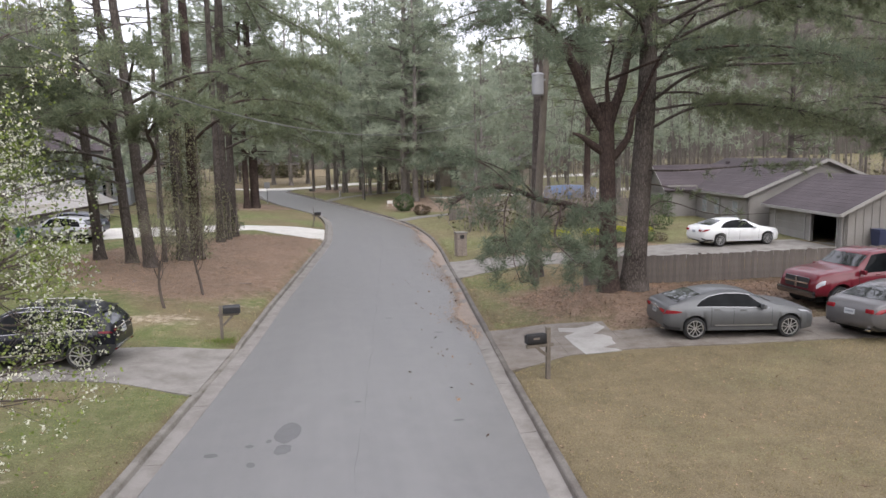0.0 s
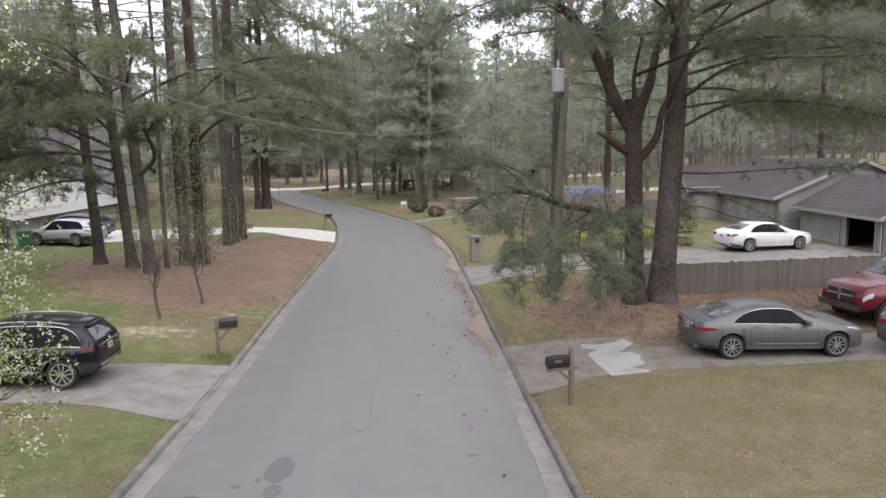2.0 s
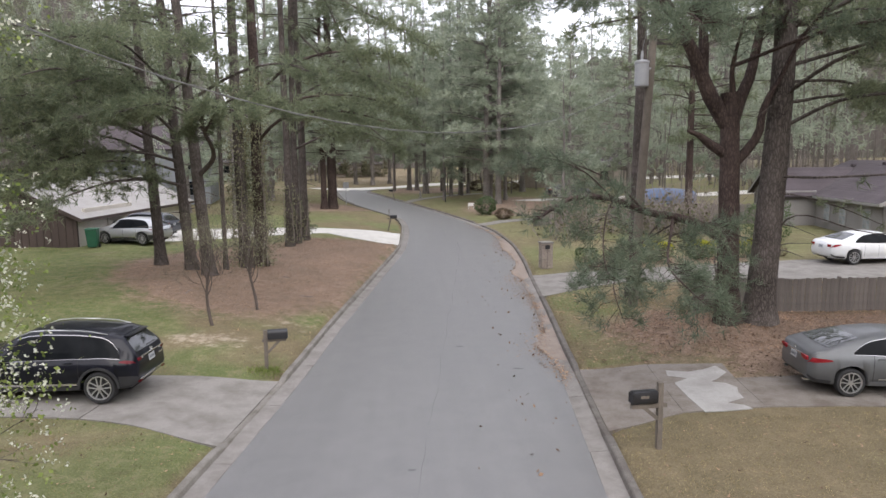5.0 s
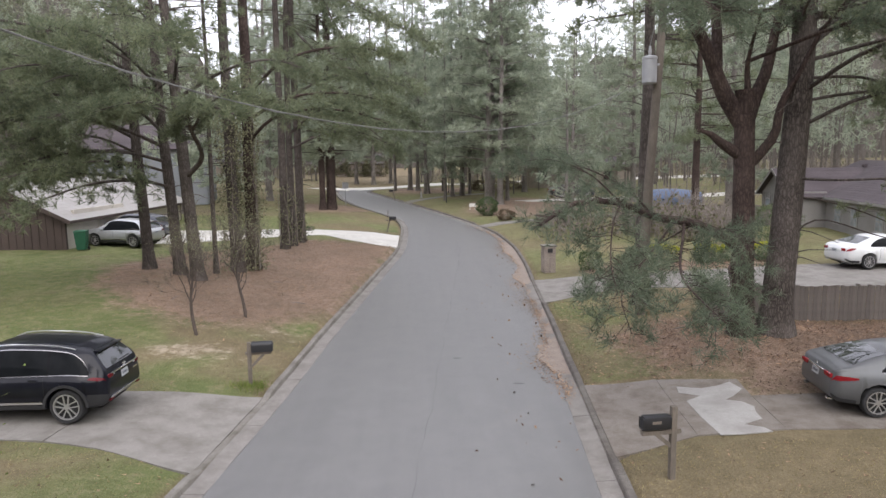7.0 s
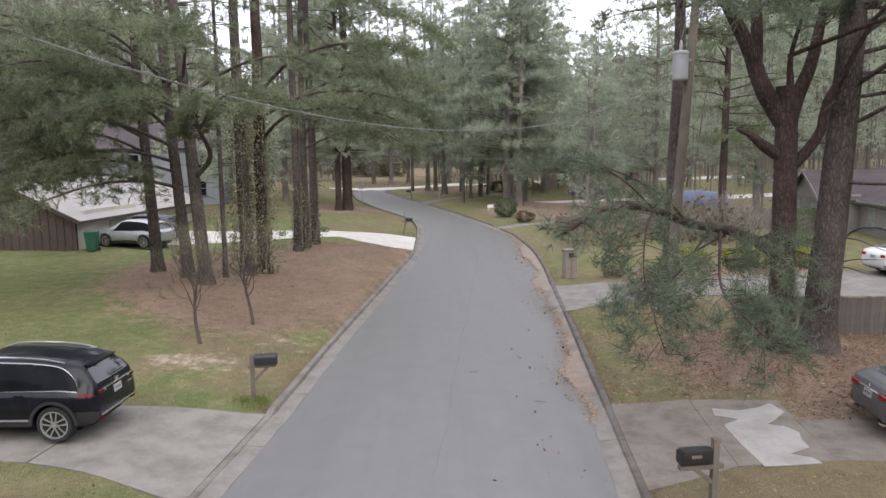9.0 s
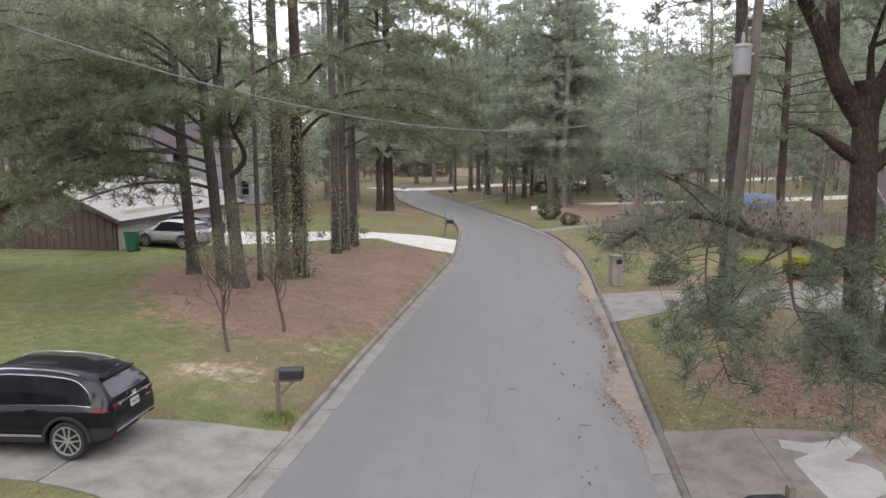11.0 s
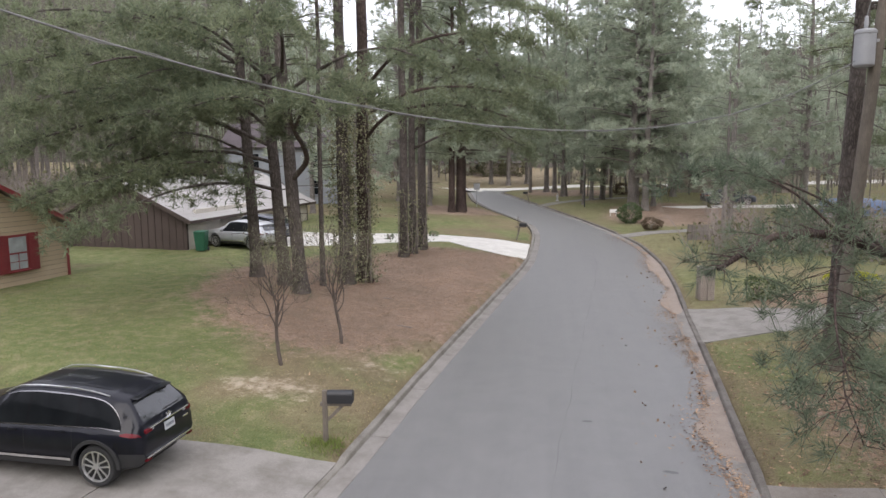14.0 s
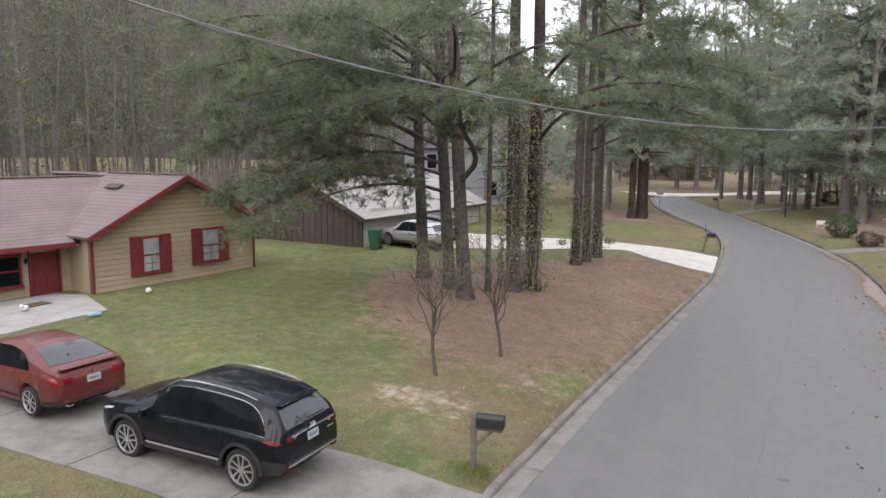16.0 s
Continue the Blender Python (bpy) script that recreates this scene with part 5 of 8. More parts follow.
RUSTY = dict(SEDAN, spokes=8, boxes=SEDAN["boxes"] + [("spoiler", (-2.33, 0, 1.10), (.16, 1.35, .025), .01, "paint_rust"), ("spoiler_foot", (-2.3, .55, 1.07), (.1, .04, .06), .01, "paint_rust"), ("spoiler_foot", (-2.3, -.55, 1.07), (.1, .04, .06), .01, "paint_rust"),
                                                      ("badge", (-2.475, 0, .95), (.02, .09, .07), .015, "chrome"), ("wiper", (-1.55, .15, 1.235), (.42, .02, .02), .005, "black_plastic")],
             tail=(-2.485, -2.14, (.79, .93), .92), rear_lens=[(.56, .86, .20, .14, "lamp_red"), (.50, .86, .05, .08, "lamp_clear")])
SUV = dict(
    top=[(-2.50, .80), (-2.49, 1.02), (-2.47, 1.06), (-2.41, 1.13), (-2.17, 1.36), (-1.97, 1.52), (-1.62, 1.61), (-.9, 1.68), (-.2, 1.70), (.25, 1.665), (.58, 1.56), (1.26, 1.16), (1.5, 1.13), (2.0, 1.05), (2.32, .96), (2.43, .82), (2.46, .66)],
    belt=[(-2.50, .76), (-2.48, .94), (-2.35, 1.02), (-1.6, 1.07), (-.4, 1.04), (.9, 1.0), (1.5, 1.01), (2.0, .94), (2.32, .86), (2.43, .74), (2.46, .60)],
    low=[(-2.50, .62), (-2.48, .46), (-2.3, .36), (-1.9, .31), (1.9, .27), (2.3, .29), (2.43, .36), (2.46, .5)],
    half=[(-2.50, .70), (-2.47, .80), (-2.3, .90), (-1.8, .955), (0, .965), (1.6, .955), (2.1, .90), (2.35, .78), (2.43, .68), (2.46, .56)],
    rear=-1.465, front=1.465, hub=.385, arch=.455, mirror=.86, seams=(-1.02, -.02, 1.08), handles=(-.78, .22), tumble=.27, category="suv", cladding=True, spokes=10, sill="black_plastic",
    glass=dict(sides=[((-1.92, -1.10), (-1.92, -1.10)), ((-1.06, -.06), (-1.04, -.08)), ((.0, 1.02), (-.02, .40))], front=(.66, 1.22, .56, 1.08), arch=(-1.25, .70), rear=(-2.40, -2.03, -2.34, -2.02), chrome=True),
    tail=(-2.485, -1.98, (.95, 1.045), 1.0), lens="lamp_dark", rear_lens=[(.60, 1.0, .20, .075, "lamp_dark"), (.50, .995, .08, .04, "lamp_clear"), (.64, .47, .16, .045, "lamp_dark")], head=[((1.9, 2.35), (1.85, 2.28), 4.35, 5.0)], plate=(-2.515, .90), plate_tilt=.1,
    bands=[("bumper_lower", (-2.48, -1.95), (-2.48, -1.95), 1.7, 2.9, "black_plastic"), ("side_chrome", (-.95, .95), (-.95, .95), 2.3, 2.45, "chrome")],
    boxes=[("tailgate_chrome", (-2.515, 0, 1.045), (.05, 1.20, .028), .01, "chrome"), ("badge", (-2.49, 0, 1.085), (.03, .13, .10), .03, "chrome"), ("roof_spoiler", (-2.03, 0, 1.512), (.16, 1.04, .026), .012, "paint_black"),
           ("rear_wiper", (-2.38, -.2, 1.19), (.03, .5, .02), .006, "black_plastic"), ("lettering_bar", (-2.50, -.52, .87), (.02, .18, .035), .004, "chrome"), ("grille", (2.44, 0, .72), (.05, .9, .30), .03, "black_plastic"),
           ("bumper_chrome", (-2.515, 0, .53), (.04, 1.40, .04), .015, "chrome")])
SMALL_SUV = dict(SUV, boxes=[("grille", (2.44, 0, .72), (.05, .9, .30), .03, "black_plastic")], cladding=False)
PICKUP = dict(
    top=[(-2.85, .95), (-2.83, 1.22), (-2.7, 1.25), (-1.0, 1.27), (-.98, 1.29), (-.93, 1.75), (-.8, 1.86), (-.2, 1.92), (.35, 1.88), (.55, 1.80), (1.10, 1.36), (1.2, 1.33), (2.0, 1.28), (2.45, 1.20), (2.62, 1.0), (2.66, .82)],
    belt=[(-2.85, .90), (-2.8, 1.16), (-1, 1.20), (.6, 1.20), (1.2, 1.18), (2.0, 1.10), (2.45, 1.02), (2.62, .90), (2.66, .75)],
    low=[(-2.85, .62), (-2.8, .50), (-2, .48), (2.2, .46), (2.6, .46), (2.66, .56)],
    half=[(-2.85, .86), (-2.78, .96), (0, 1.0), (1.9, 1.0), (2.35, .94), (2.6, .86), (2.66, .78)],
    rear=-1.72, front=1.75, hub=.40, arch=.47, mirror=1.0, seams=(-.95, .05, 1.05), handles=(-.75, .3), tumble=.20, category="pickup truck", spokes=8,
    glass=dict(arch=(-5.0, 1.0), sides=[((-.86, -.02), (-.80, -.05)), ((.06, .98), (.02, .42))], front=(.60, 1.06, .52, .98), rear=(-.975, -.93, -.97, -.92)),
    tail=(-2.84, -2.66, (.72, 1.14), .93), head=[((2.36, 2.62), (2.30, 2.60), 3.7, 4.7)],
    boxes=[("grille", (2.65, 0, .90), (.08, 1.05, .36), .03, "black_plastic"), ("grille_bar", (2.70, 0, .90), (.03, .09, .36), .01, "chrome"), ("grille_bar", (2.70, 0, .90), (.03, 1.05, .07), .01, "chrome"), ("front_bumper", (2.70, 0, .56), (.14, 1.66, .22), .05, "trim_metal"),
           # the bed is closed; a flat near-black sheet paints its shaded hollow
           ("bed_opening", (-1.9, 0, 1.262), (1.65, 1.35, .02), .0, "dark_under")])


def shorter(spec, k=0.72, lower=1.0):
    """The same car with a shorter tail and a lower roof."""
    def f(x):
        return x if x > -1.9 else -1.9 + (x + 1.9) * k
    out = dict(spec)
    for key in ("top", "belt", "low", "half"):
        out[key] = [(round(f(x), 3), v) for x, v in spec[key]]
    out["top"] = [(x, z if z < 1.1 else 1.1 + (z - 1.1) * lower) for x, z in out["top"]]
    out["boxes"] = [(nm, (f(c[0]), c[1], c[2] if c[2] < 1.1 else 1.1 + (c[2] - 1.1) * lower), sz, bv, mt) for nm, c, sz, bv, mt in spec["boxes"]]
    out["bands"] = [(nm, tuple(map(f, lo)), tuple(map(f, hi)), a, b, mt) for nm, lo, hi, a, b, mt in spec["bands"]]
    xa, xb, zz, zb = spec["tail"]
    out["tail"] = (f(xa), f(xb), zz, zb)
    out["plate"] = (f(spec["plate"][0]), spec["plate"][1])
    g = dict(spec["glass"])
    g["rear"] = tuple(map(f, g["rear"]))
    out["glass"] = g
    return out


def park(x, y, heading, dz=0.03, size=1.0):
    return pose(x, y, h(x, y) + dz, 0, 0, heading) @ Matrix.Scale(size, 4)


car("black_suv", park(-8.06, 10.58, 177.0, 0.02, .94), shorter(SUV), "paint_black", "glossy black family suv with chrome window trim on the drive", "parked cars")
car("grey_sedan", park(11.40, 9.60, -7.0, 0.03, .955), shorter(XF, .8, .92), "paint_grey", "grey metallic four-door sedan with red tail lights", "parked cars")
car("red_sedan", park(-13.87, 11.12, 173.5, 0.03, .96), shorter(RUSTY, .8), "paint_rust", "faded orange-red sedan with a rear spoiler", "parked cars")
car("brown_grey_sedan", park(16.7, 8.8, 14), COUPE_SEDAN, "paint_grey2", "brownish grey metallic sedan seen from behind", "parked cars")
car("red_pickup", park(18.05, 12.1, 184, 0.0), PICKUP, "paint_red", "dark red pickup with a chrome bumper", "parked cars")
car("white_sedan", park(21.9, 25.7, 3), dict(SEDAN, spokes=10), "paint_white", "white sedan on the drive before the garage", "parked cars")
car("silver_suv", park(-15.45, 34.0, 160, 0.02, .86), SMALL_SUV, "paint_silver", "silver compact suv on the pale drive", "parked cars")
car("dark_blue_suv", park(-15.9, 36.6, 163, 0.02, .88), SMALL_SUV, "paint_navy", "dark blue suv behind the silver one", "parked cars")
car("black_far_sedan", park(17.5, 68.3, 8), SEDAN, "paint_navy", "dark sedan on a distant drive", "parked cars")

# ---- trees ----


class Tubes:
    """Gathers many tapered tubes into one mesh."""

    def __init__(self):
        self.v, self.f, self.n, self.s = [], [], 0, []

    def stick(self, p, q, r0, r1):
        """A thin straight twig."""
        self.s.append((*p, *q, r0, r1))

    def add(self, pts, radii, sides=5):
        pts = np.asarray(pts, float)
        radii = np.asarray(radii, float) * np.ones(len(pts))
        d = np.gradient(pts, axis=0)
        d /= np.linalg.norm(d, axis=1, keepdims=True) + 1e-9
        ref = np.array([0.21, 0.37, 0.9]) if abs(d.mean(0)[2]) < 0.8 else np.array([1.0, 0.15, 0.1])
        a = np.cross(d, ref); a /= np.linalg.norm(a, axis=1, keepdims=True) + 1e-9
        b = np.cross(d, a)
        ang = np.arange(sides) / sides * 2 * np.pi
        ring = a[:, None] * np.cos(ang)[None, :, None] + b[:, None] * np.sin(ang)[None, :, None]
        v = pts[:, None] + ring * radii[:, None, None]
        idx = np.arange(len(pts) * sides).reshape(len(pts), sides) + self.n
        nxt = np.roll(idx, -1, 1)
        self.f.append(np.stack([idx[:-1], nxt[:-1], nxt[1:], idx[1:]], -1).reshape(-1, 4))
        self.v.append(v.reshape(-1, 3)); self.n += v.shape[0] * sides

    def mesh(self, name, mat, parent=None, label="", smooth=50):
        if self.s:
            s = np.array(self.s)
            p, q, r0, r1 = s[:, :3], s[:, 3:6], s[:, 6:7], s[:, 7:8]
            d = q - p
            d /= np.linalg.norm(d, axis=1, keepdims=True) + 1e-9
            a = np.cross(d, np.array([0.31, 0.22, 0.77])); a /= np.linalg.norm(a, axis=1, keepdims=True) + 1e-9
            b = np.cross(d, a)
            ring = [a, -0.5 * a + 0.866 * b, -0.5 * a - 0.866 * b]
            v = np.stack([p + k * r0 for k in ring] + [q + k * r1 for k in ring], 1)
            idx = (np.arange(len(s)) * 6)[:, None] + self.n
            f = np.concatenate([idx + np.array(k) for k in ((0, 1, 4, 3), (1, 2, 5, 4), (2, 0, 3, 5))])
            self.v.append(v.reshape(-1, 3)); self.f.append(f); self.n += len(s) * 6
        return arr_mesh(name, np.concatenate(self.v), np.concatenate(self.f), mat, parent, label, smooth)


def unit(rng, n):
    v = rng.normal(size=(n, 3))
    return v / np.linalg.norm(v, axis=1, keepdims=True)


def needles(c, d, rng, per, length, width):
    """Sprays of needles: per thin blades round each centre c, leaning along d."""
    n = len(c)
    cc, dd = np.repeat(c, per, 0), np.repeat(d, per, 0)
    way = unit(rng, n * per) + 0.85 * dd + np.array([0, 0, 0.10])
    way /= np.linalg.norm(way, axis=1, keepdims=True)
    ln = length * rng.uniform(0.65, 1.25, (n * per, 1))
    side = np.cross(way, unit(rng, n * per))
    side *= width / (np.linalg.norm(side, axis=1, keepdims=True) + 1e-9)
    base = cc - dd * length * rng.uniform(0.0, 0.75, (n * per, 1)) + way * ln * 0.05
    v = np.stack([base - side * 0.5, base + side * 0.5, base + way * ln], 1).reshape(-1, 3)
    return v, np.arange(len(v)).reshape(-1, 3)


def leaves(c, rng, size):
    """Small two-sided leaf blades at places c."""
    n = len(c)
    a, b = unit(rng, n), unit(rng, n)
    s = size * rng.uniform(0.6, 1.3, (n, 1))
    b = np.cross(a, b); b /= np.linalg.norm(b, axis=1, keepdims=True) + 1e-9
    v = np.stack([c - a * s * 0.5, c + b * s * 0.32, c + a * s * 0.5, c - b * s * 0.32], 1).reshape(-1, 3)
    return v, np.arange(len(v)).reshape(-1, 4)


def spline(pts, n):
    """A smooth curve through points."""
    pts = np.asarray(pts, float)
    t = np.linspace(0, len(pts) - 1, n)
    e = np.vstack([2 * pts[0] - pts[1], pts, 2 * pts[-1] - pts[-2]])
    out = []
    for s in t:
        i = min(int(s), len(pts) - 2); u = s - i
        p0, p1, p2, p3 = e[i], e[i + 1], e[i + 2], e[i + 3]
        out.append(0.5 * (2 * p1 + (p2 - p0) * u + (2 * p0 - 5 * p1 + 4 * p2 - p3) * u * u + (3 * p1 - p0 - 3 * p2 + p3) * u ** 3))
    return np.array(out)


def clothe(tb, line, r0, rng, tufts, dirs, spread, gap, start=0.3, sub_r=0.012, droop=0.15, clump=3, twigs=True):
    """Side twigs along a limb, each with shoots that end in brushes of needles; bare stretches stay between them."""
    n = len(line)
    ln = np.linalg.norm(np.diff(line, axis=0), axis=1).sum()
    k = max(3, int(ln * (1 - start) / gap))
    ph, fq = rng.uniform(0, 6.28), rng.uniform(5, 9)
    for u in start + (1 - start) * (np.arange(k) + rng.uniform(0, 1, k)) / k:
        if math.sin(u * fq + ph) > 0.45 and rng.uniform() < 0.7 and u < 0.9:
            continue
        i = min(int(u * (n - 1)), n - 2)
        p = line[i] + (line[i + 1] - line[i]) * (u * (n - 1) - i)
        d = line[min(i + 1, n - 1)] - line[i]; d /= np.linalg.norm(d) + 1e-9
        side = np.cross(d, [0, 0, 1.0]); side /= np.linalg.norm(side) + 1e-9
        w = d * rng.uniform(0.25, 0.9) + side * rng.choice([-1, 1]) * rng.uniform(0.4, 1.0) + np.array([0, 0, rng.uniform(-0.35, 0.45)])
        w /= np.linalg.norm(w)
        tl = spread * rng.uniform(0.45, 1.2) * (1.1 - 0.55 * u)
        q = p + w * tl * 0.55 + np.array([0, 0, rng.uniform(-0.05, 0.05)])
        e = p + w * tl + np.array([0, 0, -droop * tl])
        if twigs:
            tb.stick(p, q, max(sub_r * .6, r0 * 0.13), sub_r * 0.45)
            tb.stick(q, e, sub_r * 0.45, sub_r * 0.25)
        m = max(1, int(clump * tl / spread * 0.5 + 0.7))
        for t in rng.uniform(0.35, 1.0, m):
            c = p + (e - p) * t
            o = w * 0.7 + unit(rng, 1)[0] * 0.75 + np.array([0, 0, 0.25])
            o /= np.linalg.norm(o)
            sl = spread * rng.uniform(0.12, 0.34)
            f = c + o * sl
            if twigs and rng.uniform() < .5:
                tb.stick(c, f, sub_r * 0.3, sub_r * 0.2)
            tufts.append(f); dirs.append(o)
            tufts.append(c + o * sl * 0.45 + rng.normal(size=3) * 0.05 * spread); dirs.append(o)
    tufts.append(line[-1]); dirs.append(line[-1] - line[-2])


def pine(x, y, height, r, crown, reach, seed, per=9, nlen=0.26, nwid=0.024, whorl=0.8, limbs=4, lean=(0, 0), mat="bark_grey", leaf="needles",
         label="tall pine with a long bare trunk", group="pines", spread=0.8, gap=0.28, extra=(), name="pine_tree", low_dead=6, clump=3, sink=0.1, dense_to=99.0, twigs=True, taper=0.82, wander=0.0):
    rng = np.random.default_rng(seed)
    z0 = h(x, y) - sink
    root = empty(name, Matrix.Translation((x, y, z0)), label, "tree", group)
    ks = np.linspace(0, 1, 13)
    wig = np.cumsum(rng.normal(size=(13, 2)) * 0.05, 0) * (height / 20)
    trunk = np.stack([lean[0] * ks + wig[:, 0] * ks, lean[1] * ks + wig[:, 1] * ks, ks * height], -1)
    ts = spline(trunk, 34)
    k2 = np.linspace(0, 1, 34)
    rad = r * (1 - taper * k2 ** 1.15) * (1 + 0.5 * np.exp(-k2 * height / 0.45))
    tr = Tubes(); tr.add(ts, rad, 12)
    tr.mesh("trunk", mat, root)
    tb, tufts, dirs = Tubes(), [], []
    z = crown
    while z < height - 0.4:
        u = z / height
        for j in range(limbs):
            a = rng.uniform(0, 2 * math.pi)
            f = (z - crown) / (height - crown)
            ln = reach * (1.0 - 0.75 * f ** 1.3) * rng.uniform(0.55, 1.15) * (0.55 + 0.45 * min(1, f / 0.12))
            up = 0.05 + 0.55 * f + rng.uniform(-0.15, 0.2)
            base = np.array([np.interp(z, trunk[:, 2], trunk[:, 0]), np.interp(z, trunk[:, 2], trunk[:, 1]), z + rng.uniform(-0.3, 0.3)])
            d = np.array([math.cos(a), math.sin(a), 0])
            bend = np.array([-d[1], d[0], 0]) * rng.uniform(-0.25, 0.25)
            pts = [base, base + (d + bend * 0.5) * ln * 0.35 + [0, 0, up * ln * 0.35], base + (d + bend) * ln * 0.7 + [0, 0, up * ln * 0.52], base + (d + bend * 0.6) * ln + [0, 0, up * ln * 0.55 - 0.05 * ln]]
            line = spline(pts, 8)
            rr = max(0.018, r * (1 - 0.8 * u) * 0.30)
            tb.add(line, np.linspace(rr, 0.012, 8), 5)
            clothe(tb, line, rr, rng, tufts, dirs, spread, gap if z < dense_to else gap * 3.5, clump=clump, twigs=twigs)
        z += whorl * rng.uniform(0.7, 1.3)
    for _ in range(low_dead):
        zz = rng.uniform(0.25 * crown, crown)
        a = rng.uniform(0, 2 * math.pi); ln = rng.uniform(0.5, 1.7)
        base = np.array([np.interp(zz, trunk[:, 2], trunk[:, 0]), np.interp(zz, trunk[:, 2], trunk[:, 1]), zz])
        d = np.array([math.cos(a), math.sin(a), rng.uniform(-0.2, 0.3)])
        tb.add([base, base + d * ln * 0.5, base + d * ln + [0, 0, -0.15]], [0.025, 0.016, 0.006], 4)
    for pts, r0, clothed in extra:
        pts = np.asarray(pts, float) - np.array([x, y, z0])
        axis = np.array([np.interp(pts[0][2], trunk[:, 2], trunk[:, 0]), np.interp(pts[0][2], trunk[:, 2], trunk[:, 1])])
        if math.hypot(*pts[0][:2]) < .5:
            pts[0][:2] = axis
        if wander:
            pts[1:] += rng.normal(size=pts[1:].shape) * wander * np.array([1, 1, .7])
        line = spline(pts, 14)
        one = Tubes()
        one.add(line, np.linspace(r0, max(0.008, r0 * 0.22), 14), 8)
        one.mesh("limb", mat, root)
        if clothed:
            clothe(tb, line, r0, rng, tufts, dirs, clothed[0], clothed[1], start=clothed[2], clump=clothed[3], droop=clothed[4])
    tagged(tb.mesh("branchwork", mat, root), kind="stuff")
    c, d = np.array(tufts), np.array(dirs)
    d = d / (np.linalg.norm(d, axis=1, keepdims=True) + 1e-9)
    v, f = needles(c, d, rng, per, nlen, nwid)
    tagged(arr_mesh("crown", v, f, leaf, root), kind="stuff")
    return root


